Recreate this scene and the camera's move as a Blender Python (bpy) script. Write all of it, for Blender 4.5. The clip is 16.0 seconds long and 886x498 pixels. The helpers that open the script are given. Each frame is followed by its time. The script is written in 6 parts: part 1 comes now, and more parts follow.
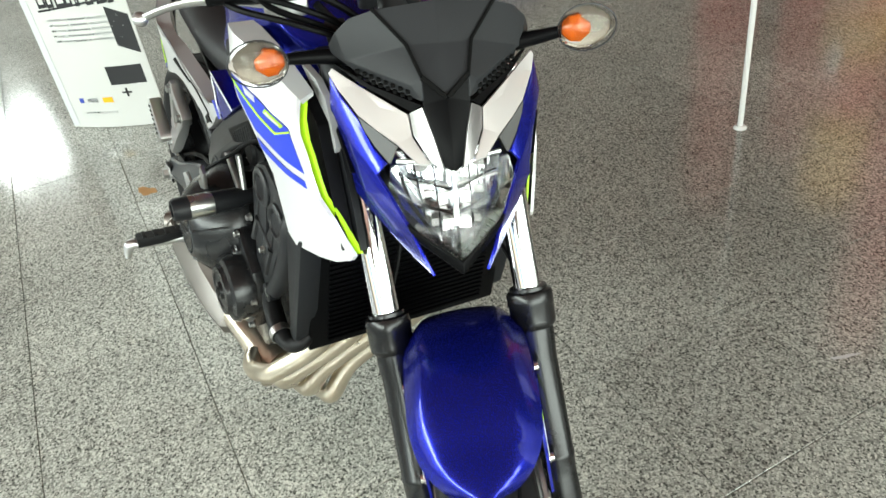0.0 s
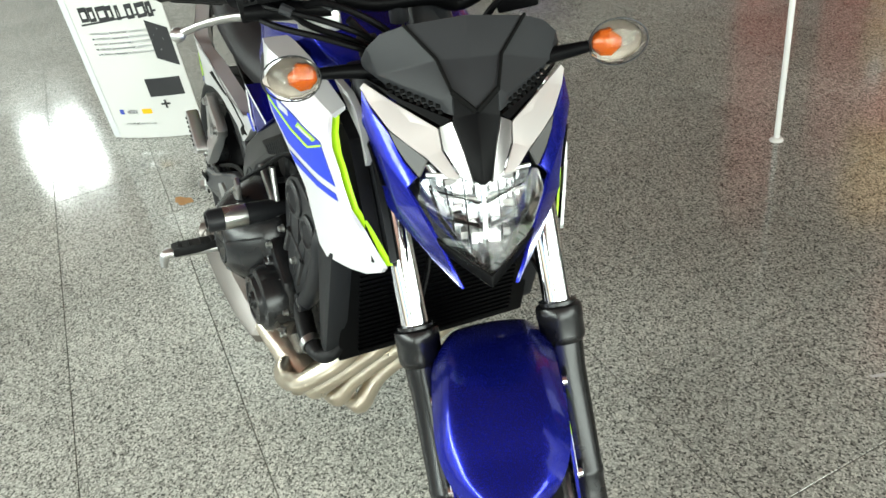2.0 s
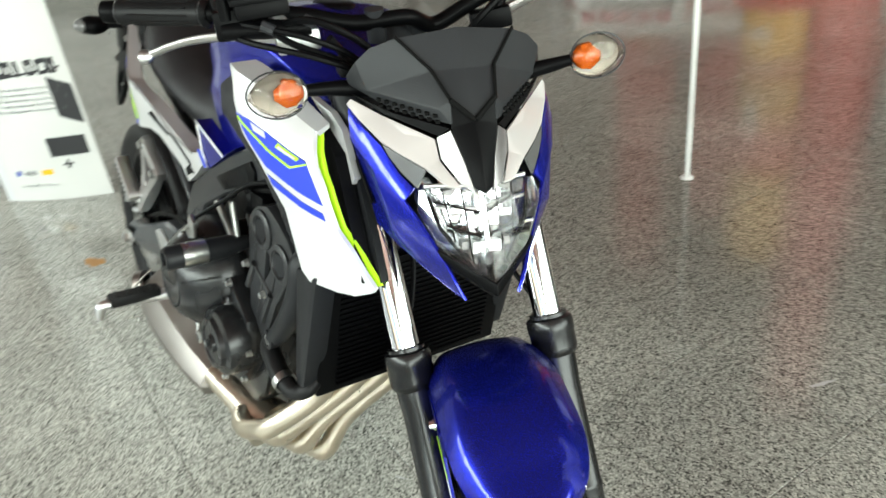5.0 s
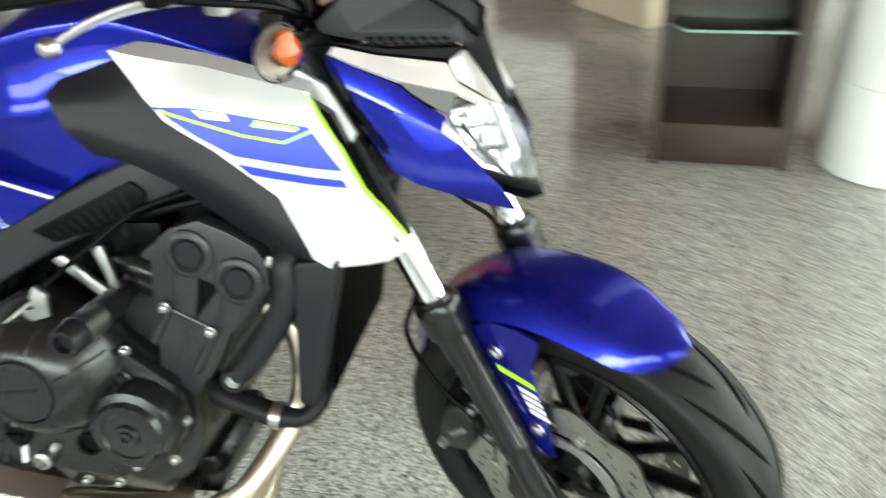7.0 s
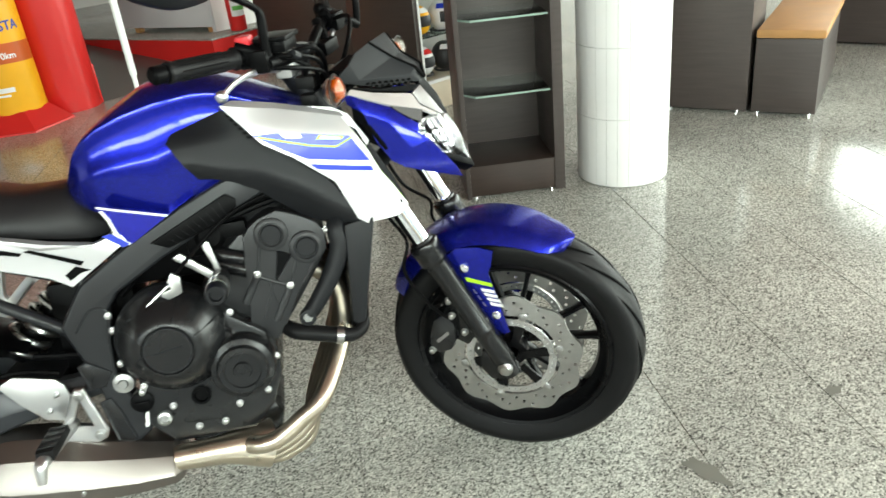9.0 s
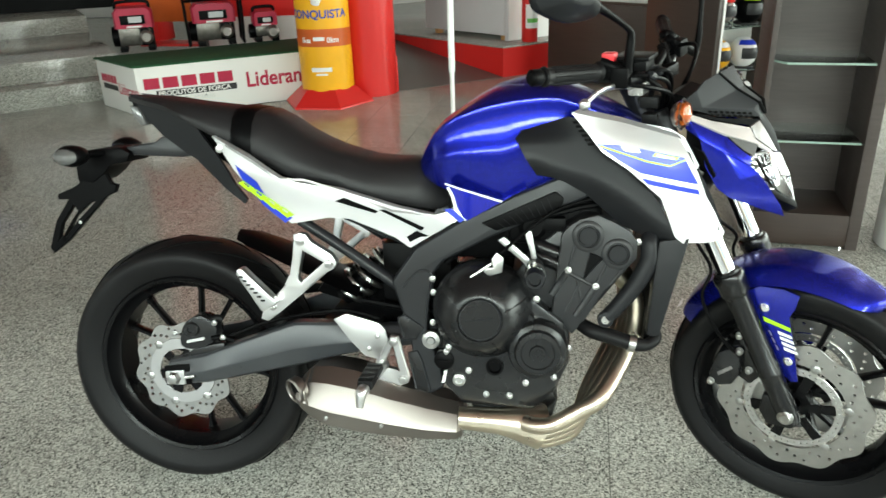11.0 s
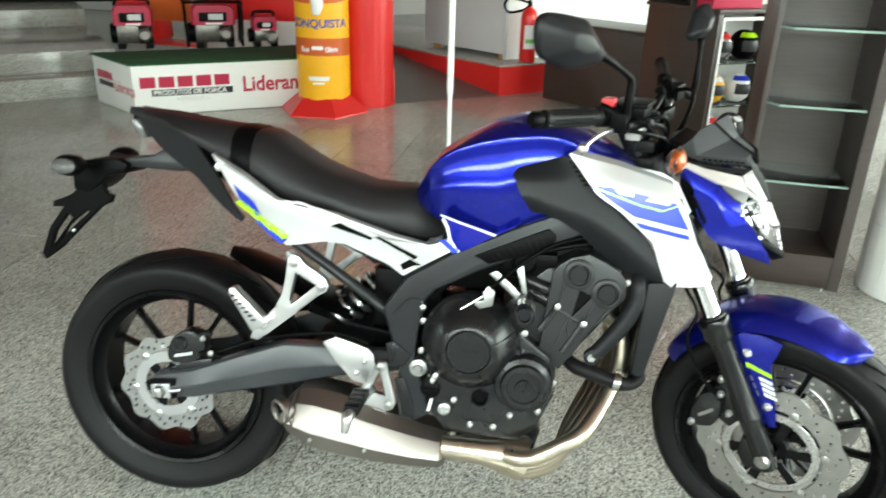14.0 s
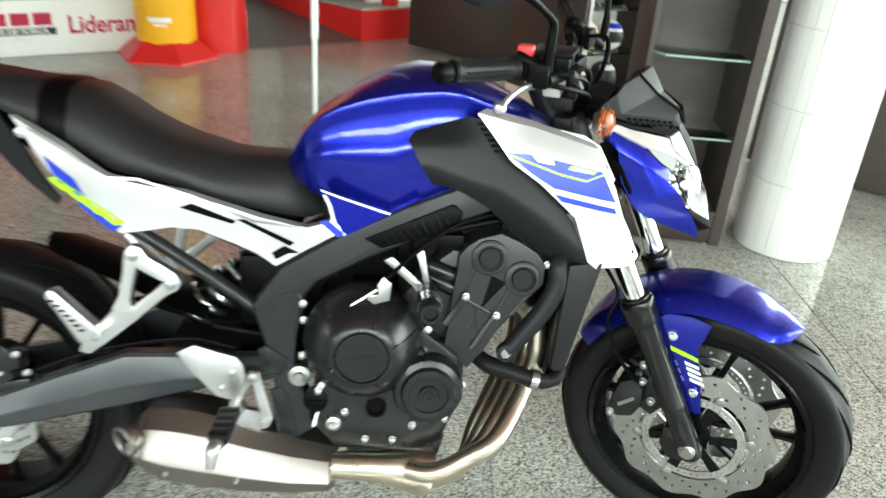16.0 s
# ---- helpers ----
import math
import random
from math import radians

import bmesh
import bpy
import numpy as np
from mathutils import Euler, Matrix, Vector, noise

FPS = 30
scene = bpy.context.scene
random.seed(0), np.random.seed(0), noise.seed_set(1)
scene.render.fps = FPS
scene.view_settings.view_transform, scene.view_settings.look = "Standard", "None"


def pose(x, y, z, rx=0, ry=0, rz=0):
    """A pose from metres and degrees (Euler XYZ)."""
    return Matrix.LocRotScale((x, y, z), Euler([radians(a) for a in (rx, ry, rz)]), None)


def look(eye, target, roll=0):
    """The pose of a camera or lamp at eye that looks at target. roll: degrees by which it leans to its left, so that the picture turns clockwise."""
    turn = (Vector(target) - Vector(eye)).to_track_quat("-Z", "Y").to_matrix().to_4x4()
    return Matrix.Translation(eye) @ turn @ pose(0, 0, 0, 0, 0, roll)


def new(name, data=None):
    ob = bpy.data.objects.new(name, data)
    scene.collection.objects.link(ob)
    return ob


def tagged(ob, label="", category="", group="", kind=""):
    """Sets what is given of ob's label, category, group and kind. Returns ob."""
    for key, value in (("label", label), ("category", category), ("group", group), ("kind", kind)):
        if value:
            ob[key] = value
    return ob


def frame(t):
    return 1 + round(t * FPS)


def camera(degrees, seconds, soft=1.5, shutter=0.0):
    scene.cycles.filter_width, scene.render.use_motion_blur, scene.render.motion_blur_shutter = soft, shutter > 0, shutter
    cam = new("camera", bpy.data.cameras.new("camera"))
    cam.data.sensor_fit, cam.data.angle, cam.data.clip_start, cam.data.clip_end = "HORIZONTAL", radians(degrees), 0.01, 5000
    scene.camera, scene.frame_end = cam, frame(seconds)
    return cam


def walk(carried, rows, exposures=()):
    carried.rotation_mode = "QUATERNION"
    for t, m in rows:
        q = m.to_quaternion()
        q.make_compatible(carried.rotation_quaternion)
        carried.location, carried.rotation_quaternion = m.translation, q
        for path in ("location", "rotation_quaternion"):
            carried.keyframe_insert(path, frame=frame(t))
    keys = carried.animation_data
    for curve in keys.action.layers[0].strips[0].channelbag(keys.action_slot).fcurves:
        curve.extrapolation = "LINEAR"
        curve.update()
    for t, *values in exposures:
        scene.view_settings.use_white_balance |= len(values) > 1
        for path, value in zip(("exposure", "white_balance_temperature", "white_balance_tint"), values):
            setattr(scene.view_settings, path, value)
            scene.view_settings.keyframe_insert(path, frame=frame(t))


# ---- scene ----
cam = camera(60.6, 16.0, shutter=0.6)
PATH = [
    (0, (2.083, -0.243, 1.306), (0.58, 0.398, 0.152), -8.7),
    (0.5, (2.088, -0.238, 1.308), (0.574, 0.404, 0.17), -8.7),
    (1, (2.092, -0.24, 1.305), (0.577, 0.382, 0.157), -8.6),
    (1.5, (2.089, -0.24, 1.31), (0.552, 0.356, 0.179), -9.4),
    (2, (2.086, -0.239, 1.311), (0.533, 0.336, 0.19), -9.8),
    (2.5, (2.09, -0.238, 1.312), (0.53, 0.328, 0.195), -10.1),
    (3, (2.087, -0.237, 1.313), (0.51, 0.312, 0.213), -9.9),
    (3.5, (2.087, -0.233, 1.317), (0.509, 0.331, 0.225), -9.2),
    (4, (2.088, -0.225, 1.312), (0.533, 0.379, 0.209), -8.3),
    (4.2, (2.093, -0.228, 1.31), (0.528, 0.359, 0.212), -8.3),
    (6.3, (1.705, -0.643, 1.179), (0.647, 0.803, 0.29), -6.3),
    (6.5, (1.631, -0.646, 1.24), (0.622, 0.777, 0.263), -6.5),
    (7, (1.469, -0.788, 1.223), (1.085, 0.839, 0.124), -4.6),
    (7.5, (1.395, -0.983, 1.25), (1.402, 0.681, 0.141), -5.5),
    (8, (1.352, -1.248, 1.269), (1.408, 0.503, 0.305), -8.4),
    (8.5, (1.232, -1.375, 1.325), (1.415, 0.385, 0.394), -6.5),
    (9, (1.124, -1.45, 1.306), (1.351, 0.329, 0.42), -6.2),
    (9.5, (1.062, -1.466, 1.345), (1.055, 0.326, 0.455), -5.1),
    (10, (1.02, -1.493, 1.357), (0.833, 0.298, 0.487), -5.5),
    (10.2, (0.999, -1.531, 1.314), (0.755, 0.288, 0.52), -5.1),
    (12.3, (0.919, -1.57, 1.379), (0.504, 0.201, 0.549), -0.0),
    (12.5, (0.916, -1.575, 1.378), (0.497, 0.196, 0.547), 0.3),
    (13, (0.907, -1.577, 1.376), (0.484, 0.191, 0.541), 0.8),
    (13.5, (0.91, -1.571, 1.377), (0.508, 0.203, 0.545), 1.3),
    (14, (0.927, -1.557, 1.385), (0.618, 0.256, 0.6), 1.5),
    (14.5, (0.94, -1.554, 1.402), (0.702, 0.29, 0.666), 2.0),
    (15, (0.941, -1.558, 1.405), (0.705, 0.281, 0.654), 1.8),
    (15.5, (0.9, -1.523, 1.389), (0.759, 0.306, 0.593), 2.0),
    (16, (0.841, -1.275, 1.322), (0.902, 0.515, 0.432), 4.5),
]
walk(cam, [(t, look(e, a, r)) for t, e, a, r in PATH], [(0.0, 0.36, 6750, 5), (4.0, 0.38, 6750, 5), (7.5, 0.50, 6750, 5), (9.5, 0.24, 6850, 4), (12.5, 0.40, 6650, 2), (15.5, 0.48, 6650, 2), (16.0, 0.48, 6650, 3)])

# ---- world and light ----
world = bpy.data.worlds.new("sky")
scene.world = world
world.use_nodes = True
wn = world.node_tree.nodes
sky = wn.new("ShaderNodeTexSky")
sky.sky_type = 'NISHITA'
sky.sun_disc = False
sky.sun_elevation = radians(48)
sky.sun_rotation = radians(200)
wn["Background"].inputs[1].default_value = 0.14
world.node_tree.links.new(sky.outputs[0], wn["Background"].inputs[0])


def sun_lamp():
    d = bpy.data.lights.new("sun", 'SUN')
    d.energy, d.angle, d.color = 1.2, radians(12), (1.0, 0.96, 0.9)
    o = new("sun", d)
    o.matrix_world = pose(0, 0, 10, 38, 0, -20)


def area(name, m, w, h, power, col=(1, 1, 1)):
    d = bpy.data.lights.new(name, 'AREA')
    d.shape, d.size, d.size_y, d.energy, d.color = 'RECTANGLE', w, h, power, col
    o = new(name, d)
    o.matrix_world = m
    return o


sun_lamp()
# daylight standing in the glazed front and the side opening
for bay, power in ((-4.05, 55), (-1.05, 115), (1.95, 150), (4.95, 160)):
    area("front_daylight", look((bay, -4.85, 2.45), (bay, 0.0, 1.1)), 2.9, 0.65, power, (0.90, 1.0, 0.97))
area("east_daylight", look((7.85, 2.0, 1.8), (0.0, 2.0, 0.8)), 10.5, 2.7, 860, (0.91, 1.0, 0.97))
for half in (-1.62, -1.17):
    area("west_daylight", look((-8.85, half, 2.74), (0.0, half, 0.0)), 0.33, 0.75, 22, (0.92, 1.0, 1.0))

# ---- materials ----


def mat(name, col, rough=0.5, metal=0.0, coat=0.0, var=0.12, scale=8.0, bump=0.0, bscale=120.0, trans=0.0, ior=1.45, rvar=0.08, spec=0.5):
    m = bpy.data.materials.new(name)
    m.use_nodes = True
    nt = m.node_tree
    b = nt.nodes["Principled BSDF"]
    b.inputs["Roughness"].default_value = rough
    b.inputs["Metallic"].default_value = metal
    b.inputs["Coat Weight"].default_value = coat
    b.inputs["Coat Roughness"].default_value = 0.04
    b.inputs["Transmission Weight"].default_value = trans
    b.inputs["IOR"].default_value = ior
    b.inputs["Specular IOR Level"].default_value = spec
    tc = nt.nodes.new("ShaderNodeTexCoord")
    n = nt.nodes.new("ShaderNodeTexNoise")
    n.inputs["Scale"].default_value = scale
    n.inputs["Detail"].default_value = 6
    nt.links.new(tc.outputs["Object"], n.inputs["Vector"])
    ramp = nt.nodes.new("ShaderNodeValToRGB")
    ramp.color_ramp.elements[0].position, ramp.color_ramp.elements[1].position = 0.3, 0.7
    lo = [max(0.0, c * (1 - var)) for c in col]
    hi = [min(1.0, c * (1 + var)) for c in col]
    ramp.color_ramp.elements[0].color = (*lo, 1)
    ramp.color_ramp.elements[1].color = (*hi, 1)
    nt.links.new(n.outputs["Fac"], ramp.inputs[0])
    nt.links.new(ramp.outputs[0], b.inputs["Base Color"])
    if rvar:
        mr = nt.nodes.new("ShaderNodeMapRange")
        mr.inputs["To Min"].default_value = max(0.0, rough - rvar)
        mr.inputs["To Max"].default_value = min(1.0, rough + rvar)
        nt.links.new(n.outputs["Fac"], mr.inputs["Value"])
        nt.links.new(mr.outputs[0], b.inputs["Roughness"])
    if bump:
        n2 = nt.nodes.new("ShaderNodeTexNoise")
        n2.inputs["Scale"].default_value = bscale
        n2.inputs["Detail"].default_value = 3
        nt.links.new(tc.outputs["Object"], n2.inputs["Vector"])
        bp = nt.nodes.new("ShaderNodeBump")
        bp.inputs["Strength"].default_value = bump
        bp.inputs["Distance"].default_value = 0.002
        nt.links.new(n2.outputs["Fac"], bp.inputs["Height"])
        nt.links.new(bp.outputs[0], b.inputs["Normal"])
    return m


def granite(name):
    """Polished grey-beige granite with dark and pale grains of a few millimetres."""
    m = bpy.data.materials.new(name)
    m.use_nodes = True
    nt = m.node_tree
    b = nt.nodes["Principled BSDF"]
    geo = nt.nodes.new("ShaderNodeNewGeometry")
    v = nt.nodes.new("ShaderNodeTexVoronoi")
    v.inputs["Scale"].default_value = 235
    nt.links.new(geo.outputs["Position"], v.inputs["Vector"])
    r = nt.nodes.new("ShaderNodeValToRGB")
    e = r.color_ramp.elements
    e[0].position, e[0].color = 0.05, (0.072, 0.073, 0.066, 1)
    e[1].position, e[1].color = 0.95, (0.61, 0.61, 0.555, 1)
    for p, c in ((0.16, (0.18, 0.181, 0.164)), (0.40, (0.325, 0.326, 0.295)), (0.68, (0.43, 0.43, 0.39))):
        k = e.new(p)
        k.color = (*c, 1)
    sep = nt.nodes.new("ShaderNodeSeparateColor")
    nt.links.new(v.outputs["Color"], sep.inputs[0])
    nt.links.new(sep.outputs[0], r.inputs[0])
    n = nt.nodes.new("ShaderNodeTexNoise")
    n.inputs["Scale"].default_value = 1.3
    n.inputs["Detail"].default_value = 5
    nt.links.new(geo.outputs["Position"], n.inputs["Vector"])
    n3 = nt.nodes.new("ShaderNodeTexNoise")
    n3.inputs["Scale"].default_value = 300
    nt.links.new(geo.outputs["Position"], n3.inputs["Vector"])
    info = nt.nodes.new("ShaderNodeObjectInfo")
    mr = nt.nodes.new("ShaderNodeMapRange")
    mr.inputs["To Min"].default_value, mr.inputs["To Max"].default_value = 0.94, 1.05
    nt.links.new(info.outputs["Random"], mr.inputs["Value"])
    mr2 = nt.nodes.new("ShaderNodeMapRange")
    mr2.inputs["From Min"].default_value, mr2.inputs["From Max"].default_value = 0.3, 0.7
    mr2.inputs["To Min"].default_value, mr2.inputs["To Max"].default_value = 0.82, 1.14
    nt.links.new(n.outputs["Fac"], mr2.inputs["Value"])
    mr3 = nt.nodes.new("ShaderNodeMapRange")
    mr3.inputs["From Min"].default_value, mr3.inputs["From Max"].default_value = 0.25, 0.75
    mr3.inputs["To Min"].default_value, mr3.inputs["To Max"].default_value = 0.66, 1.32
    nt.links.new(n3.outputs["Fac"], mr3.inputs["Value"])
    mu = nt.nodes.new("ShaderNodeMath")
    mu.operation = 'MULTIPLY'
    nt.links.new(mr.outputs[0], mu.inputs[0])
    nt.links.new(mr2.outputs[0], mu.inputs[1])
    mu2 = nt.nodes.new("ShaderNodeMath")
    mu2.operation = 'MULTIPLY'
    nt.links.new(mu.outputs[0], mu2.inputs[0])
    nt.links.new(mr3.outputs[0], mu2.inputs[1])
    vm = nt.nodes.new("ShaderNodeVectorMath")
    vm.operation = 'SCALE'
    nt.links.new(r.outputs[0], vm.inputs[0])
    nt.links.new(mu2.outputs[0], vm.inputs["Scale"])
    nt.links.new(vm.outputs[0], b.inputs["Base Color"])
    rr = nt.nodes.new("ShaderNodeMapRange")
    rr.inputs["To Min"].default_value, rr.inputs["To Max"].default_value = 0.08, 0.17
    nt.links.new(n.outputs["Fac"], rr.inputs["Value"])
    nt.links.new(rr.outputs[0], b.inputs["Roughness"])
    b.inputs["IOR"].default_value = 1.5
    return m


def wood(name, col):
    """Dark laminate with fine lengthwise grain."""
    m = mat(name, col, 0.38, bump=0.05)
    nt = m.node_tree
    n = nt.nodes["Noise Texture"]
    mp = nt.nodes.new("ShaderNodeMapping")
    mp.inputs["Scale"].default_value = (1.0, 1.0, 14.0)
    mp.inputs["Rotation"].default_value = (radians(90), 0, 0)
    tc = nt.nodes["Texture Coordinate"]
    nt.links.new(tc.outputs["Object"], mp.inputs["Vector"])
    nt.links.new(mp.outputs[0], n.inputs["Vector"])
    n.inputs["Scale"].default_value = 6
    return m


M_GRANITE = granite("polished_granite")
M_JOINT = mat("tile_joint", (0.15, 0.145, 0.125), 0.8)
M_WHITE = mat("white_paint", (0.78, 0.78, 0.76), 0.55, var=0.03, scale=2, bump=0.04, bscale=30)
M_COLUMN = mat("white_column_tile", (0.87, 0.87, 0.85), 0.25, var=0.03, scale=3)
M_CEIL = mat("red_brown_ceiling", (0.155, 0.068, 0.052), 0.6, var=0.1, scale=2)
M_GREYWALL = mat("grey_laminate", (0.55, 0.56, 0.57), 0.4, var=0.04, scale=3)
M_RED = mat("red_paint", (0.62, 0.022, 0.02), 0.32, var=0.06, scale=2)
M_YELLOW = mat("yellow_print", (0.85, 0.42, 0.012), 0.38, var=0.08, scale=4)
M_ORANGE = mat("orange_print", (0.55, 0.10, 0.015), 0.38, var=0.08)
M_WOOD = wood("dark_laminate", (0.062, 0.050, 0.046))
# brown laminate darkened further to carry the shade on the counter front
M_WOOD2 = wood("brown_laminate", (0.040, 0.027, 0.022))
M_TAN = mat("tan_cushion", (0.42, 0.22, 0.08), 0.55, var=0.1)
M_CREAM = mat("cream_laminate", (0.72, 0.62, 0.48), 0.4, var=0.05)
M_RAMP = mat("dark_ramp_paint", (0.115, 0.108, 0.10), 0.34, var=0.12, scale=5, bump=0.1, bscale=200)
M_GREENCARPET = mat("green_carpet", (0.018, 0.085, 0.034), 0.95, var=0.4, scale=60, bump=0.6, bscale=300)
# white banner sheet toned down, its weaker light put into the colour
M_PVC_SHADE = mat("shaded_banner_sheet", (0.56, 0.56, 0.54), 0.40, var=0.03, scale=2)
M_BANNER = mat("white_banner", (0.74, 0.73, 0.70), 0.45, var=0.03, scale=2)
M_INK = mat("black_ink", (0.018, 0.018, 0.02), 0.45)
M_REDINK = mat("red_ink", (0.42, 0.012, 0.05), 0.4)
M_BLUEINK = mat("blue_ink", (0.03, 0.06, 0.35), 0.4)
M_STEEL = mat("satin_steel", (0.62, 0.62, 0.60), 0.28, metal=1.0, var=0.06)
M_GLASS = mat("shelf_glass", (0.72, 0.86, 0.82), 0.03, trans=1.0, var=0.02, rvar=0, ior=1.5)

M_BLUE = mat("blue_metallic_paint", (0.010, 0.0165, 0.31), 0.27, metal=0.78, coat=0.5, var=0.12, scale=900, rvar=0.02, spec=0.05)
M_BLUE2 = mat("bright_blue_decal", (0.010, 0.035, 0.45), 0.35, coat=0.15, var=0.06)
M_SILVER = mat("silver_paint", (0.64, 0.64, 0.65), 0.33, metal=0.50, coat=0.3, var=0.02, scale=6, rvar=0.02)
M_BLADE = mat("pearl_silver_paint", (0.70, 0.67, 0.66), 0.34, metal=0.50, coat=0.3, var=0.02, scale=6, rvar=0.02)
M_NEON = mat("neon_yellow_decal", (0.40, 0.72, 0.015), 0.4, coat=0.1, var=0.05)
M_WHITEDECAL = mat("white_decal", (0.82, 0.82, 0.82), 0.3, coat=0.4, var=0.03)
M_VISOR = mat("matte_visor_plastic", (0.020, 0.021, 0.023), 0.48, var=0.10, bump=0.15, bscale=600, spec=0.24)
M_MATTE = mat("matte_dark_plastic", (0.0095, 0.0100, 0.0115), 0.42, var=0.12, bump=0.12, bscale=500, spec=0.24)
M_BLACK = mat("black_plastic", (0.0018, 0.0018, 0.0021), 0.42, var=0.2, bump=0.1, bscale=400, spec=0.08)
M_SEAT = mat("black_vinyl", (0.012, 0.0115, 0.0125), 0.44, var=0.15, bump=0.35, bscale=420, spec=0.36)
M_FRAME = mat("black_frame_paint", (0.017, 0.0178, 0.020), 0.33, var=0.1, bump=0.06, bscale=300, spec=0.36)
M_FORK = mat("black_anodised_fork", (0.0055, 0.0055, 0.006), 0.26, var=0.1, spec=0.45)
M_ENGINE = mat("dark_engine_casting", (0.0085, 0.0087, 0.0095), 0.27, var=0.15, bump=0.10, bscale=260, spec=0.46)
M_HEAD = mat("satin_head_casting", (0.0165, 0.017, 0.0185), 0.36, var=0.15, bump=0.12, bscale=300, spec=0.42)
M_RUBBER = mat("tyre_rubber", (0.0055, 0.0055, 0.006), 0.5, var=0.3, bump=0.2, bscale=160, spec=0.22)
# matte near-black that paints the shade inside grooves, slots, vents and holes
M_RECESS_SHADE = mat("recess_shade", (0.004, 0.004, 0.004), 0.9, spec=0.1)
M_SWING = mat("satin_swingarm_paint", (0.042, 0.045, 0.050), 0.30, var=0.08, spec=0.5, bump=0.05)
M_GREYSILVER = mat("grey_metallic_paint", (0.30, 0.29, 0.29), 0.36, metal=0.8, coat=0.2, var=0.04, scale=300)
M_SMOKE = mat("smoked_lens", (0.10, 0.10, 0.10), 0.06, var=0.05, spec=0.6)
M_RIM = mat("black_wheel_paint", (0.003, 0.003, 0.0035), 0.28, coat=0.0, var=0.1, spec=0.2)
M_ALU = mat("brushed_aluminium", (0.58, 0.58, 0.58), 0.36, metal=1.0, var=0.05, bump=0.05)
M_CHROME = mat("chrome", (0.86, 0.86, 0.87), 0.07, metal=1.0, var=0.02, rvar=0.02)
M_BOLT = mat("zinc_bolt", (0.42, 0.42, 0.41), 0.32, metal=1.0, var=0.05)
M_EXH = mat("stainless_exhaust", (0.72, 0.64, 0.52), 0.30, metal=1.0, var=0.12, scale=12)
M_MUFF = mat("brushed_muffler_steel", (0.25, 0.228, 0.212), 0.40, metal=1.0, var=0.08, scale=6, bump=0.05)
M_DISC = mat("brake_disc_steel", (0.42, 0.42, 0.41), 0.34, metal=1.0, var=0.08, scale=40)
M_CLEAR = mat("clear_lens", (0.97, 0.97, 0.97), 0.02, trans=1.0, var=0.0, rvar=0, ior=1.3)
M_TINT = mat("tinted_lens", (0.84, 0.78, 0.70), 0.03, trans=1.0, var=0.0, rvar=0, ior=1.20)
M_DULL = mat("dull_reflector", (0.12, 0.11, 0.10), 0.32, metal=0.9, var=0.2, scale=60)
M_PALEJOINT = mat("pale_joint", (0.66, 0.66, 0.63), 0.8, var=0.15, scale=20)
M_GLASSEDGE = mat("green_glass_edge", (0.30, 0.42, 0.36), 0.15, var=0.1)
M_AMBER = mat("amber_bulb", (0.26, 0.050, 0.005), 0.2, var=0.1)
M_REFLECT = mat("reflector_chrome", (0.62, 0.63, 0.64), 0.20, metal=1.0, var=0.03)
M_REDPL = mat("red_plastic", (0.6, 0.02, 0.03), 0.4)

# ---- mesh helpers ----


def link(name, bm, material, parent=None, label="", xf=None, smooth=35):
    if xf is not None:
        bmesh.ops.transform(bm, matrix=xf, verts=bm.verts)
    bmesh.ops.recalc_face_normals(bm, faces=bm.faces)
    me = bpy.data.meshes.new(name)
    bm.to_mesh(me)
    bm.free()
    me.materials.append(material)
    if smooth:
        me.polygons.foreach_set("use_smooth", [True] * len(me.polygons))
        me.set_sharp_from_angle(angle=radians(smooth))
    ob = new(name, me)
    if parent is not None:
        ob.parent = parent
    if label:
        tagged(ob, label)
    return ob


def part(name, bm, material, parent, label="", xf=None, smooth=35):
    return link(name, bm, material, parent, label, xf, smooth)


def thing(name, m, label, category, group="", kind=""):
    o = new(name)
    o.empty_display_size = 0.1
    o.matrix_world = m
    return tagged(o, label, category, group, kind)


def bevel(bm, w, seg=2, ang=30):
    es = [e for e in bm.edges if len(e.link_faces) == 2 and e.calc_face_angle(0) > radians(ang)]
    bmesh.ops.bevel(bm, geom=es, offset=w, segments=seg, affect='EDGES', profile=0.6, clamp_overlap=True)
    return bm


def box(x0, y0, z0, x1, y1, z1, bev=0.0, seg=2):
    bm = bmesh.new()
    bmesh.ops.create_cube(bm, size=1.0)
    for v in bm.verts:
        v.co = Vector((x0 + (v.co.x + .5) * (x1 - x0), y0 + (v.co.y + .5) * (y1 - y0), z0 + (v.co.z + .5) * (z1 - z0)))
    if bev:
        bevel(bm, bev, seg)
    return bm


def merge(*bms):
    out = bmesh.new()
    for b in bms:
        me = bpy.data.meshes.new("tmp")
        b.to_mesh(me)
        b.free()
        out.from_mesh(me)
        bpy.data.meshes.remove(me)
    return out


def slab(pts, y0, y1, bev=0.0, seg=2):
    """A plate: the outline (x, z) drawn out from y0 to y1."""
    bm = bmesh.new()
    f = bm.faces.new([bm.verts.new((x, y0, z)) for x, z in pts])
    r = bmesh.ops.extrude_face_region(bm, geom=[f])
    for v in r["geom"]:
        if isinstance(v, bmesh.types.BMVert):
            v.co.y = y1
    bmesh.ops.recalc_face_normals(bm, faces=bm.faces)
    if bev:
        bevel(bm, bev, seg)
    return bm


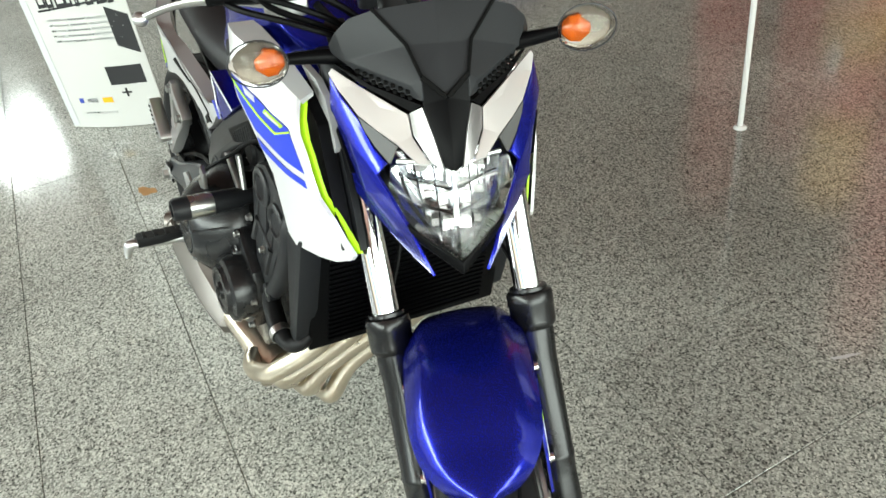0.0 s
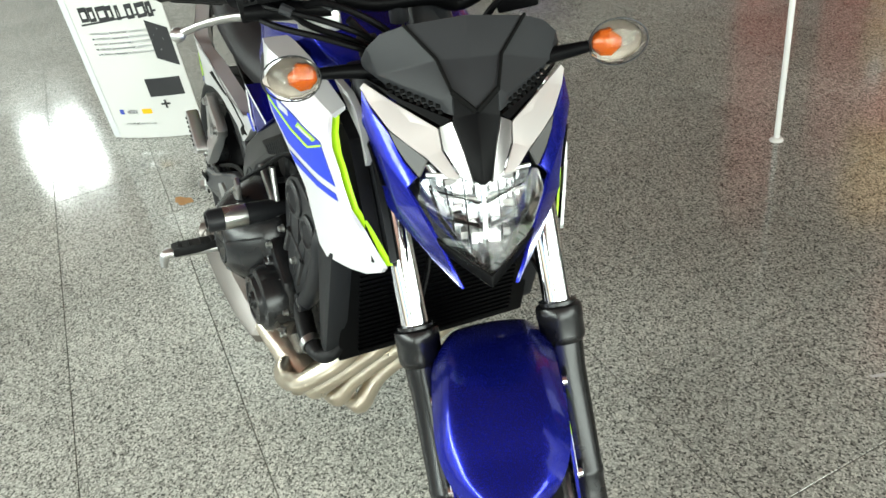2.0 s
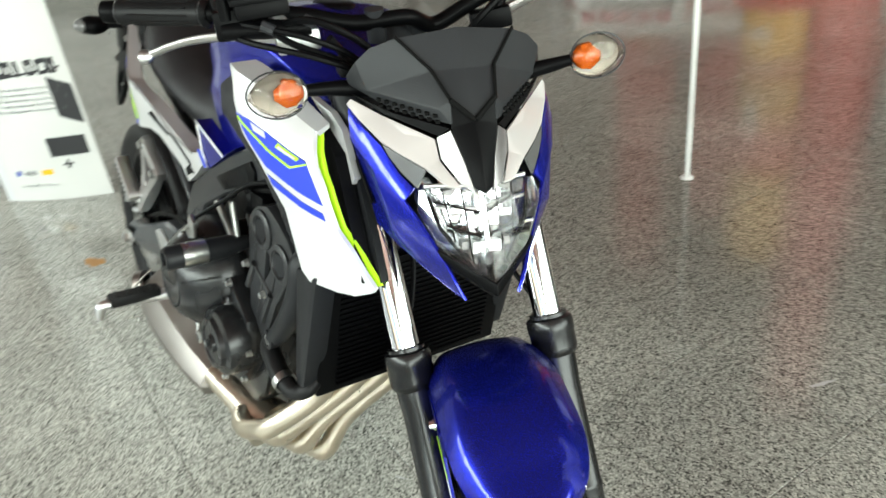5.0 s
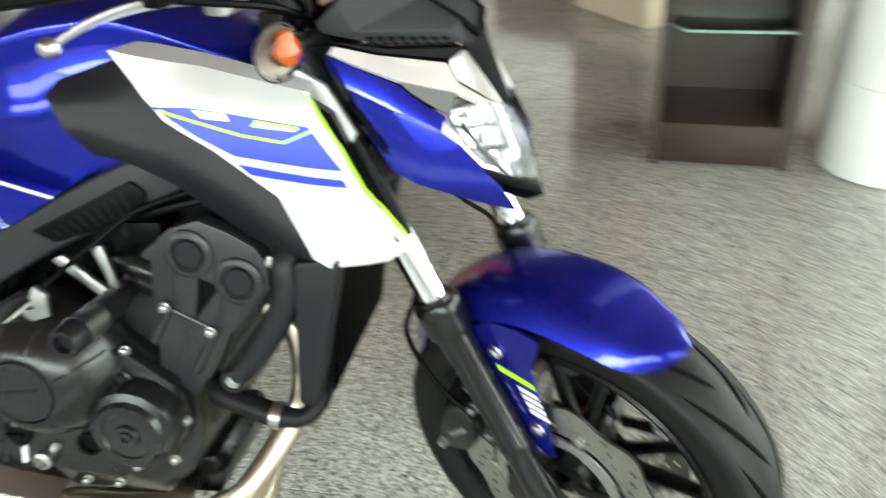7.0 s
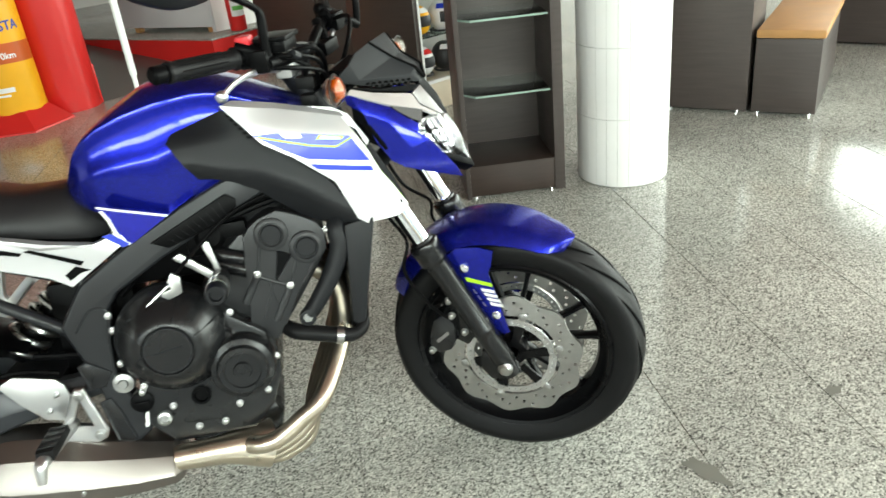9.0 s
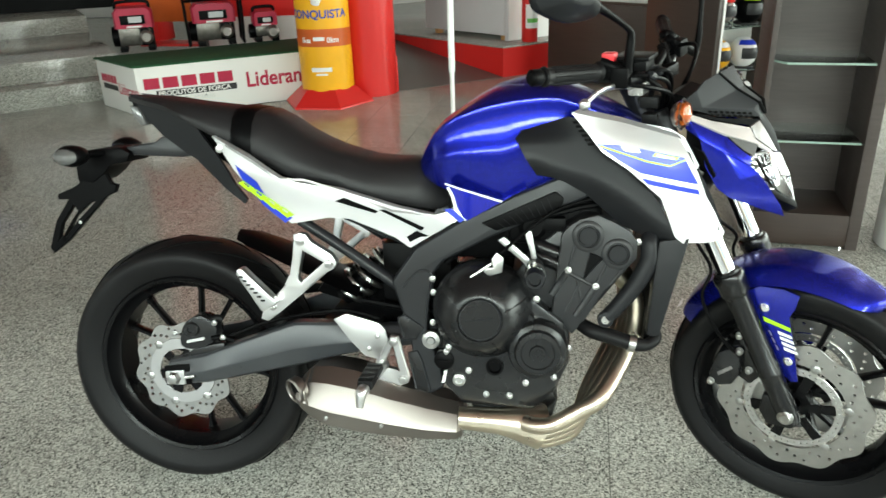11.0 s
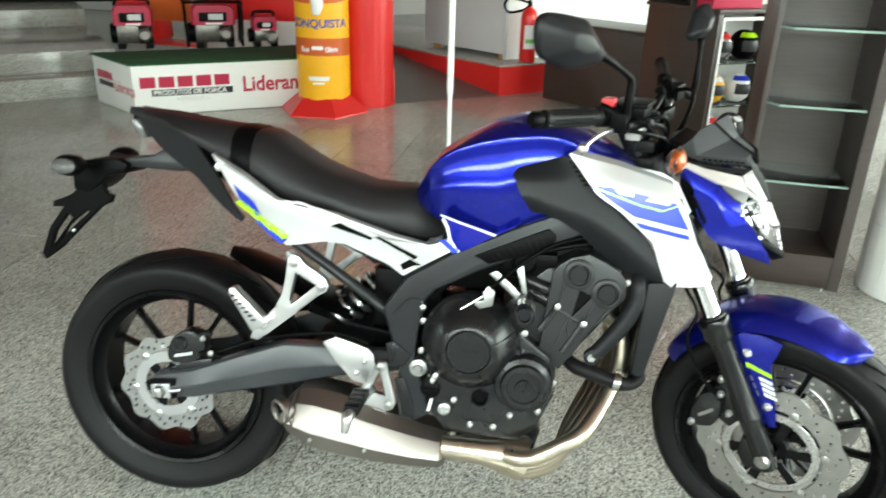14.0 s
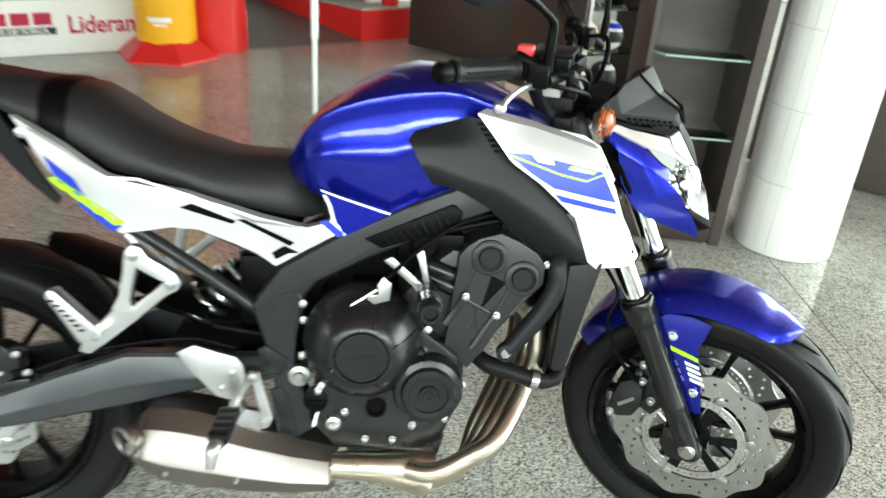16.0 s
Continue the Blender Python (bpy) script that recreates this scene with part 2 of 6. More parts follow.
def smooth_loop(pts, n=4):
    """A closed outline rounded by Catmull-Rom."""
    out = []
    k = len(pts)
    for i in range(k):
        p0, p1, p2, p3 = (np.array(pts[(i + j - 1) % k], float) for j in range(4))
        for s in range(n):
            t = s / n
            out.append(tuple(0.5 * ((2 * p1) + (-p0 + p2) * t + (2 * p0 - 5 * p1 + 4 * p2 - p3) * t * t + (-p0 + 3 * p1 - 3 * p2 + p3) * t ** 3)))
    return out


def smooth_path(pts, n=6):
    k = len(pts)
    out = []
    for i in range(k - 1):
        p0, p1, p2, p3 = (np.array(pts[min(max(i + j - 1, 0), k - 1)], float) for j in range(4))
        for s in range(n):
            t = s / n
            out.append(0.5 * ((2 * p1) + (-p0 + p2) * t + (2 * p0 - 5 * p1 + 4 * p2 - p3) * t * t + (-p0 + 3 * p1 - 3 * p2 + p3) * t ** 3))
    out.append(np.array(pts[-1], float))
    return out


def panel(pts, yfun, thick=0.004, step=0.025):
    """A curved sheet: the outline (x, z) cut into a net, moved to y = yfun(x, z) and given thickness inwards."""
    bm = bmesh.new()
    f = bm.faces.new([bm.verts.new((x, 0, z)) for x, z in pts])
    xs, zs = [p[0] for p in pts], [p[1] for p in pts]
    for lo, hi, no in ((min(xs), max(xs), (1, 0, 0)), (min(zs), max(zs), (0, 0, 1))):
        k = max(1, int((hi - lo) / step))
        for i in range(1, k + 1):
            c = lo + (hi - lo) * i / (k + 1)
            bmesh.ops.bisect_plane(bm, geom=list(bm.verts) + list(bm.edges) + list(bm.faces), plane_co=(c * no[0], 0, c * no[2]), plane_no=no, dist=1e-6)
    for v in bm.verts:
        v.co.y = yfun(v.co.x, v.co.z)
    side = -1 if sum(v.co.y for v in bm.verts) < 0 else 1
    r = bmesh.ops.extrude_face_region(bm, geom=list(bm.faces))
    for v in r["geom"]:
        if isinstance(v, bmesh.types.BMVert):
            v.co.y -= side * thick
    return bm


def mirror(bm):
    out = bm.copy()
    for v in out.verts:
        v.co.y = -v.co.y
    bmesh.ops.reverse_faces(out, faces=out.faces)
    return out


def loft(rings, cap=True, closed=True):
    bm = bmesh.new()
    vs = [[bm.verts.new(p) for p in r] for r in rings]
    n = len(vs[0])
    for a, b in zip(vs, vs[1:]):
        for i in range(n if closed else n - 1):
            bm.faces.new((a[i], a[(i + 1) % n], b[(i + 1) % n], b[i]))
    if cap:
        bm.faces.new(list(reversed(vs[0])))
        bm.faces.new(vs[-1])
    return bm


def tube(pts, r, seg=10, n=6, smooth=True, flat=1.0):
    """A round bar along a path; r: one radius or one for each point."""
    rs = r if isinstance(r, (list, tuple)) else [r] * len(pts)
    if smooth and len(pts) > 2:
        path = smooth_path(pts, n)
        rad = np.interp(np.linspace(0, len(pts) - 1, len(path)), range(len(pts)), rs)
    else:
        path, rad = [np.array(p, float) for p in pts], rs
    rings = []
    up = None
    for i, p in enumerate(path):
        d = path[min(i + 1, len(path) - 1)] - path[max(i - 1, 0)]
        d = Vector(d).normalized()
        if up is None:
            up = d.orthogonal().normalized()
        up = (up - d * up.dot(d)).normalized()
        w = d.cross(up)
        rings.append([Vector(p) + float(rad[i]) * (up * math.cos(a) + w * math.sin(a) * flat) for a in (2 * math.pi * k / seg for k in range(seg))])
    return loft(rings)


def lathe(c, prof, seg=32, axis='Y', close=False):
    """A turned body round the axis through c: profile of (radius, place along the axis)."""
    rings = []
    for k in range(seg):
        a = 2 * math.pi * k / seg
        ring = []
        for r, h in prof:
            u, v = r * math.cos(a), r * math.sin(a)
            p = {'Y': (u, h, v), 'Z': (u, v, h), 'X': (h, u, v)}[axis]
            ring.append(Vector(c) + Vector(p))
        rings.append(ring)
    rings.append(rings[0])
    bm = loft(rings, cap=False, closed=close)
    bmesh.ops.remove_doubles(bm, verts=bm.verts, dist=1e-5)
    return bm


def plate_holes(outer, holes, y0, y1):
    """A flat plate with holes; outlines in (x, z)."""
    bm = bmesh.new()
    es = []
    for loop in [outer] + holes:
        vs = [bm.verts.new((x, y0, z)) for x, z in loop]
        es += [bm.edges.new((vs[i], vs[(i + 1) % len(vs)])) for i in range(len(vs))]
    bmesh.ops.triangle_fill(bm, use_beauty=True, use_dissolve=False, edges=es)
    r = bmesh.ops.extrude_face_region(bm, geom=list(bm.faces))
    for v in r["geom"]:
        if isinstance(v, bmesh.types.BMVert):
            v.co.y = y1
    return bm


def circle(cx, cz, r, n=16, ph=0.0):
    return [(cx + r * math.cos(ph + 2 * math.pi * k / n), cz + r * math.sin(ph + 2 * math.pi * k / n)) for k in range(n)]


def bolt(x, y, z, r=0.007, h=0.008, out=-1):
    """A flanged hexagon bolt head on a face that looks along y."""
    a = lathe((x, y, z), [(0, 0), (r * 1.15, 0), (r * 1.15, out * h * .25), (r * .85, out * h * .3), (r * .85, out * h * .9), (r * .6, out * h), (0, out * h)], 12)
    return a

# ---- structure of the showroom ----
X0, X1, Y0, Y1, ZC = -9.0, 8.0, -5.0, 10.0, 3.5


def structure(name, bm, material, label, category, smooth=35):
    return tagged(link(name, bm, material, None, "", None, smooth), label, category, "", "structure")


structure("ceiling", box(X0 - .2, Y0 - .2, ZC, X1 + .2, Y1 + .2, ZC + .2), M_CEIL, "plain red-brown painted showroom ceiling", "ceiling", 0)
structure("wall_north", box(X0 - .2, Y1, 0, X1 + .2, Y1 + .2, ZC), M_WHITE, "white painted wall at the showroom's far end", "wall", 0)


def wall_with_opening(name, horizontal, at, a0, a1, o0, o1, z0, z1, label):
    """A wall 0.2 m thick in four pieces round one opening."""
    bms = []
    for p0, p1, q0, q1 in ((a0, o0, 0, ZC), (o1, a1, 0, ZC), (o0, o1, 0, z0), (o0, o1, z1, ZC)):
        bms.append(box(p0, at - .2, q0, p1, at, q1) if horizontal else box(at - .2, p0, q0, at, p1, q1))
    return structure(name, merge(*bms), M_WHITE, label, "wall", 0)


wall_with_opening("wall_south", True, Y0, X0 - .2, X1 + .2, -5.6, 6.6, 0.12, 3.15, "white front wall with a wide glazed opening")
wall_with_opening("wall_west", False, X0, Y0, Y1, -1.86, -.91, 2.25, 3.25, "white side wall with a high square window")


wall_with_opening("wall_east", False, X1 + .2, Y0, Y1, -3.5, 7.5, 0.15, 3.1, "white side wall with a wide glazed opening")


def glazing(name, horizontal, at, o0, o1, z0, z1, n):
    w = structure(name, box(o0, at - .13, z0, o1, at - .07, z0 + .06) if horizontal else box(at - .13, o0, z0, at - .07, o1, z0 + .06), M_STEEL, "glazed opening with slim metal frame", "window")
    for i in range(n + 1):
        c = o0 + (o1 - o0) * i / n
        part("mullion", box(c - .03, at - .13, z0 + .06, c + .03, at - .07, z1) if horizontal else box(at - .13, c - .03, z0 + .06, at - .07, c + .03, z1), M_STEEL, w)
    return w


glazing("window_1", True, Y0, -5.6, 6.6, 0.12, 3.15, 8)
glazing("window_3", False, X1 + .2, -3.5, 7.5, 0.15, 3.1, 6)
glazing("window_2", False, X0, -1.86, -.91, 2.25, 3.25, 2)
tagged(link("ground", box(-60, -60, -.3, 60, 60, -.12), M_JOINT), "plain grey paving outside the showroom", "ground", "", "structure")

# raised granite steps behind the display platform
steps = structure("steps", box(-7, 0, 0, 1.0, .28, .165, .006), M_GRANITE, "low polished granite steps up to a higher level", "steps")
part("step", box(-7, .28, 0, .2, 2.0, .335, .006), M_GRANITE, steps)
part("landing", box(-7, 2.0, 0, .2, 4.5, .505, .006), M_GRANITE, steps)
steps.matrix_world = Matrix.Translation((-3.01, 4.21, 0)) @ pose(0, 0, 0, 0, 0, 41)

# round white column
COLC = (2.385, 1.660)


def column():
    c = structure("column", lathe((*COLC, 0), [(.193, .0), (.193, ZC)], 64, 'Z'), M_PALEJOINT, "round white column clad in narrow tiles", "column")
    return c


COLUMN = column()
# ---- the motorcycle ----
LEAN, HEADING = -11.0, 3.0
BIKE = Matrix.Translation((0, -0.066, 0)) @ pose(0, 0, 0, 0, 0, HEADING) @ pose(0, 0, 0, LEAN, 0, 0)
bike = thing("motorcycle", BIKE, "blue and silver naked motorcycle leaning on its side stand", "motorcycle")
WB, RAKE, STEER = 1.462, radians(25.5), radians(-30.0)
AX = Vector((-math.sin(RAKE), 0, math.cos(RAKE)))
HEADPOINT = Vector((WB + .101, 0, 0))


def turned(angle):
    """The steering turned by an angle round its raked axis."""
    return Matrix.Translation(HEADPOINT) @ Matrix.Rotation(angle, 4, AX) @ Matrix.Translation(-HEADPOINT)


STEERED = turned(STEER)
FORK = STEERED @ Matrix.Translation((.015, 0, .003))
HEAD = STEERED @ Matrix.Translation((0, .012, .90)) @ Matrix.Rotation(radians(-4.0), 4, 'X') @ Matrix.Translation((0, 0, -.90))
HEADLAMP = HEAD @ Matrix.Translation((1.30, .0167, .88)) @ Matrix.Rotation(radians(6.01), 4, Vector((-.582, -.008, .813))) @ Matrix.Translation((-1.30, 0, -.88))
FLIP = Matrix.Diagonal((1, -1, 1, 1))
BAR_R = turned(radians(-22.0))                                   # bars sit turned a little against the fork
BAR_L = Matrix.Translation((-.045, -.005, -.035)) @ STEERED @ FLIP @ STEERED.inverted() @ BAR_R @ FLIP


def sym(name, bm, material, label="", xf=None, smooth=35, parent=None):
    """A part on the right-hand side and its twin on the left."""
    other = mirror(bm)
    return part(name, bm, material, parent or bike, label, xf, smooth), part(name, other, material, parent or bike, label, xf, smooth)


def wheel(c, name, R, half, rim_r, rim_half, xf, spokes, disc_r, disc_sides, disc_y, hub_half, phase):
    prof = [(rim_r + .004, -rim_half + .004), (rim_r + .016, -rim_half - .003), (rim_r + (R - rim_r) * .45, -half * .97), (rim_r + (R - rim_r) * .62, -half), (rim_r + (R - rim_r) * .78, -half * .9), (R - .016, -half * .68), (R - .005, -half * .38), (R, 0)]
    prof = prof + [(r, -h) for r, h in reversed(prof[:-1])]
    rim = [(rim_r + .008, -rim_half), (rim_r + .004, -rim_half - .004), (rim_r - .004, -rim_half), (rim_r - .010, -rim_half + .018), (rim_r - .026, -rim_half + .03), (rim_r - .03, 0)]
    rim = rim + [(r, -h) for r, h in reversed(rim[:-1])] + [(rim_r, rim_half - .012), (rim_r - .018, 0), (rim_r, -rim_half + .012)]
    w = part(name, lathe(c, rim, 64, close=True), M_RIM, bike, "black cast wheel with slim spokes", xf)
    part("tyre", lathe(c, prof, 72), M_RUBBER, w, "black road tyre with curved tread grooves", xf, 80)
    g = []
    n = 15
    for k in range(n):
        for sgn in (-1, 1):
            pts = []
            for i in range(7):
                u = .12 + .8 * i / 6
                h = sgn * half * .78 * u
                j = np.interp(abs(h), [abs(q[1]) for q in prof[7:][::1]], [q[0] for q in prof[7:]])
                a = 2 * math.pi * (k + (.5 if sgn > 0 else 0)) / n + .62 * u ** 1.5
                pts.append((c[0] + (j - .0008) * math.cos(a), c[1] + h, c[2] + (j - .0008) * math.sin(a)))
            g.append(tube(pts, [.0012, .0034, .0040, .0040, .0038, .0030, .0010], 6, 1, False))
    # near-black tubes on the tread draw the grooves' shade
    part("tread_groove", merge(*g), M_RECESS_SHADE, w, "", xf)
    hub = lathe(c, [(.014, -hub_half), (.034, -hub_half), (.036, -hub_half * .6), (.03, -hub_half * .3), (.03, hub_half * .3), (.036, hub_half * .6), (.034, hub_half), (.014, hub_half)], 32, close=True)
    part("hub", hub, M_RIM, w, "", xf)
    for k in range(spokes):
        for d in (-1, 1):
            a0 = 2 * math.pi * k / spokes + d * .10 + phase
            a1 = 2 * math.pi * k / spokes + d * .235 + phase
            p0 = Vector((c[0] + .03 * math.cos(a0), c[1], c[2] + .03 * math.sin(a0)))
            p1 = Vector((c[0] + (rim_r - .022) * math.cos(a1), c[1], c[2] + (rim_r - .022) * math.sin(a1)))
            dr = (p1 - p0).normalized()
            sd = Vector((0, 1, 0)).cross(dr)
            rings = []
            for t, wd, th in ((0, .0095, .018), (.4, .0062, .014), (.85, .0058, .012), (1, .010, .013)):
                q = p0.lerp(p1, t)
                rings.append([q + sd * wd * .6 + Vector((0, th, 0)), q + sd * wd + Vector((0, th * .5, 0)), q + sd * wd - Vector((0, th * .5, 0)), q + sd * wd * .6 - Vector((0, th, 0)), q - sd * wd * .6 - Vector((0, th, 0)), q - sd * wd - Vector((0, th * .5, 0)), q - sd * wd + Vector((0, th * .5, 0)), q - sd * wd * .6 + Vector((0, th, 0))])
            part("spoke", loft(rings), M_RIM, w, "", xf)
    for s in disc_sides:
        n = 120
        outer = [(c[0] + (disc_r + .006 * math.sin(10 * 2 * math.pi * k / n)) * math.cos(2 * math.pi * k / n), c[2] + (disc_r + .006 * math.sin(10 * 2 * math.pi * k / n)) * math.sin(2 * math.pi * k / n)) for k in range(n)]
        inner_r = disc_r * .70
        holes = [circle(c[0], c[2], inner_r, 60)]
        for k in range(48):
            a = 2 * math.pi * k / 48
            rr = disc_r * (.775 + .07 * (k % 3))
            holes.append(circle(c[0] + rr * math.cos(a), c[2] + rr * math.sin(a), .0040, 8))
        part("brake_disc", plate_holes(outer, holes, c[1] + s * disc_y - .0025, c[1] + s * disc_y + .0025), M_DISC, w, "drilled wave-edged steel brake disc", xf, 20)
        y = c[1] + s * (disc_y + .002)
        rin, rout = (inner_r * .78, inner_r * .93) if len(disc_sides) > 1 else (inner_r * .68, inner_r * .99)
        small = [circle(c[0] + (rin + rout) / 2 * math.cos(2 * math.pi * k / 44), c[2] + (rin + rout) / 2 * math.sin(2 * math.pi * k / 44), .0026, 6) for k in range(44)] if len(disc_sides) > 1 else []
        car = [plate_holes(circle(c[0], c[2], rout, 56), [circle(c[0], c[2], rin, 48)] + small, y, y + s * .004)]
        for k in range(6):
            a = 2 * math.pi * k / 6 + .2
            bx, bz = c[0] + inner_r * 1.02 * math.cos(a), c[2] + inner_r * 1.02 * math.sin(a)
            part("disc_bobbin", lathe((bx, y, bz), [(.010, s * -.001), (.010, s * .004), (.006, s * .006), (0, s * .006)], 14), M_BOLT, w, "", xf)
            dr, sd = Vector((math.cos(a), 0, math.sin(a))), Vector((-math.sin(a), 0, math.cos(a)))
            o = Vector((c[0], y, c[2]))
            for ends in (((.034, .010), (rin * .7, .010), (rin * 1.02, .012)), ((rout * .97, .009), (inner_r * .98, .008), (inner_r * 1.06, .007))):
                car.append(loft([[o + dr * r + sd * wd + Vector((0, q, 0)) for wd, q in ((w_, 0), (-w_, 0), (-w_, s * .0045), (w_, s * .0045))] for r, w_ in ends]))
        part("disc_carrier", car[0], M_ALU, w, "bright inner ring of the disc", xf, 20)
        for k, arm in enumerate(car[1:]):
            part("carrier_arm", arm, M_STEEL if k % 2 else M_RIM, w, "", xf)
    return w


REAR = (0, 0, .315)
FRONT = (WB, 0, .300)
rear_wheel = wheel(REAR, "rear_wheel", .316, .090, .2235, .072, None, 5, .120, (-1,), .100, .09, 0.0)
front_wheel = wheel(FRONT, "front_wheel", .300, .061, .2225, .05, FORK, 5, .160, (-1, 1), .072, .06, .3)

# fuel tank
TK_T = [(.588, .828), (.597, .846), (.612, .881), (.650, .925), (.711, .968), (.771, 1.002), (.831, 1.018), (.884, 1.019), (.964, .990), (1.03, .958), (1.085, .925)]
TK_C = [(.588, .822), (.597, .832), (.611, .856), (.629, .888), (.653, .912), (.686, .933), (.740, .952), (.801, .965), (.870, .972), (.905, .969), (.949, .955), (1.034, .918), (1.085, .895)]
TK_B = [(.588, .812), (.600, .800), (.629, .785), (.655, .775), (.736, .758), (.782, .752), (.835, .78), (.90, .80), (1.0, .83), (1.085, .86)]
TK_W = [(.588, .045), (.600, .085), (.628, .122), (.66, .140), (.70, .152), (.75, .160), (.80, .164), (.85, .163), (.90, .158), (.95, .150), (1.0, .138), (1.05, .118), (1.085, .09)]


def tank_ring(x):
    """Half the cross-section and its mirror: rounded top, a crease, a hollow and a second ridge."""
    zt, zc, zb, w = (float(np.interp(x, *zip(*q))) for q in (TK_T, TK_C, TK_B, TK_W))
    u, h = zt - zc, zc - zb
    half = [(0, zt), (.18, zt - .01 * u), (.36, zt - .06 * u), (.52, zt - .16 * u), (.66, zt - .31 * u), (.77, zt - .48 * u), (.86, zt - .66 * u), (.92, zt - .82 * u), (.958, zt - .94 * u), (.967, zc - .01 * h), (.960, zc - .06 * h), (.948, zc - .14 * h), (.946, zc - .22 * h), (.956, zc - .31 * h), (.980, zc - .40 * h), (.998, zc - .46 * h), (1.0, zc - .50 * h), (.988, zc - .58 * h), (.965, zc - .72 * h), (.93, zc - .88 * h), (.90, zb), (.45, zb - .002)]
    return [(x, -a * w, z) for a, z in half] + [(x, a * w, z) for a, z in reversed(half[1:])]


tank = part("fuel_tank", loft([tank_ring(x) for x in np.linspace(.588, 1.085, 56)]), M_BLUE, bike, "glossy metallic blue fuel tank", None, 60)
part("filler_cap", lathe((.87, 0, 1.016), [(0, .004), (.026, .004), (.034, .002), (.038, -.002), (.04, -.01)], 32, 'Z'), M_BLACK, tank, "round black filler cap")

# seat: rider's dip and raised passenger part
ST_T = [(-.112, .980), (-.03, .977), (.04, .967), (.11, .959), (.178, .952), (.24, .946), (.277, .927), (.312, .902), (.355, .878), (.397, .860), (.48, .838), (.535, .834), (.59, .836), (.63, .815), (.672, .76)]
ST_B = [(-.112, .965), (-.004, .945), (.05, .922), (.117, .89), (.212, .848), (.293, .803), (.426, .777), (.438, .765), (.557, .738), (.635, .722), (.672, .735)]
ST_W = [(-.112, .035), (-.05, .07), (.05, .10), (.18, .115), (.28, .13), (.4, .135), (.5, .125), (.6, .105), (.672, .07)]


def seat_ring(x):
    zt, zb, w = (float(np.interp(x, *zip(*q))) for q in (ST_T, ST_B, ST_W))
    pts = [(0, zt), (.35, zt - .002), (.65, zt - .10 * (zt - zb)), (.86, zt - .32 * (zt - zb)), (.97, zt - .62 * (zt - zb)), (1.0, zb + .012), (.96, zb), (.5, zb - .004), (0, zb - .004)]
    return [(x, -u * w, z) for u, z in pts] + [(x, u * w, z) for u, z in reversed(pts[1:-1])]


seat = part("seat", loft([seat_ring(x) for x in np.linspace(-.112, .672, 50)]), M_SEAT, bike, "black vinyl rider and passenger seat", None, 60)
w0 = [seat_ring(x) for x in (.168, .180, .205, .217)]
grow = [.001, .004, .004, .001]
rings = [[(x, y * (1 + g / .1), z + (g if z > .9 else 0)) for x, y, z in r] for r, g in zip(w0, grow)]
part("seat_strap", loft(rings), M_BLACK, seat, "black grab strap across the seat", None, 60)

# tail: dark cowl under the passenger seat, rear light, number-plate carrier
cowl = [(-.112, .982), (-.098, .972), (-.086, .955), (-.059, .922), (-.017, .887), (.047, .848), (.076, .834), (.150, .772), (.200, .738), (.206, .748), (.178, .782), (.140, .838), (.10, .885), (.075, .915), (.02, .948), (-.044, .972)]
sym("tail_cowl", panel(cowl, lambda x, z: -(.035 + .098 * min(1, max(0, (x + .112) / .30))), .010), M_MATTE, "dark plastic tail cowl")
part("tail_core", loft([[(x, -w, zb), (x, w, zb), (x, w, zt), (x, -w, zt)] for x, w, zb, zt in ((-.105, .03, .95, .972), (-.02, .055, .91, .955), (.1, .08, .85, .90), (.25, .09, .76, .84), (.42, .09, .74, .79))]), M_BLACK, bike)
part("rear_light", slab([(-.104, .955), (-.094, .925), (-.08, .908), (-.064, .910), (-.085, .952)], -.048, .048, .004), M_SMOKE, bike, "smoked rear light lens")
part("plate_arm", slab([(.02, .885), (-.039, .881), (-.057, .868), (-.13, .858), (-.146, .836), (-.108, .836), (.013, .832), (.06, .840)], -.035, .035, .006), M_FRAME, bike, "dark arm of the number-plate carrier")
carrier = part("plate_carrier", slab([(-.242, .842), (-.203, .853), (-.135, .857), (-.112, .843), (-.121, .822), (-.167, .813), (-.183, .794), (-.215, .770), (-.254, .775), (-.255, .807)], -.055, .055, .007), M_BLACK, bike, "black number-plate carrier without a plate")
frame_out = [(-.254, .795), (-.183, .794), (-.171, .77), (-.156, .766), (-.162, .748), (-.185, .738), (-.247, .678), (-.298, .625), (-.343, .592), (-.352, .605), (-.327, .674), (-.287, .729), (-.314, .728), (-.315, .741), (-.27, .759), (-.254, .77)]
part("plate_frame", bevel(plate_holes(frame_out, [[(-.275, .715), (-.265, .701), (-.313, .638), (-.325, .627), (-.311, .668)], [(-.228, .723), (-.217, .724), (-.266, .679), (-.303, .639), (-.274, .686)]], -.050, -.034), .002, 1, 50), M_BLACK, carrier)
part("plate_bolt", bolt(-.262, -.050, .672, .004, .004), M_BOLT, carrier)
for s in (-1, 1):
    ind = part("rear_indicator", loft([[(-.218 + .037 * r * math.cos(a), s * y, .843 + .026 * r * math.sin(a)) for a in (2 * math.pi * k / 16 for k in range(16))] for y, r in ((.085, .5), (.10, .85), (.125, 1.0), (.15, .75), (.163, .25))]), M_BLACK, bike, "rear turn indicator with smoked lens")
    part("indicator_lens", loft([[(-.218 + .030 * r * math.cos(a), s * y, .843 + .020 * r * math.sin(a)) for a in (2 * math.pi * k / 16 for k in range(16))] for y, r in ((.148, .98), (.160, .75), (.168, .3))]), M_SMOKE, ind)
    part("stalk", tube([(-.17, s * .03, .845), (-.205, s * .09, .844)], .009, 10), M_BLACK, ind)

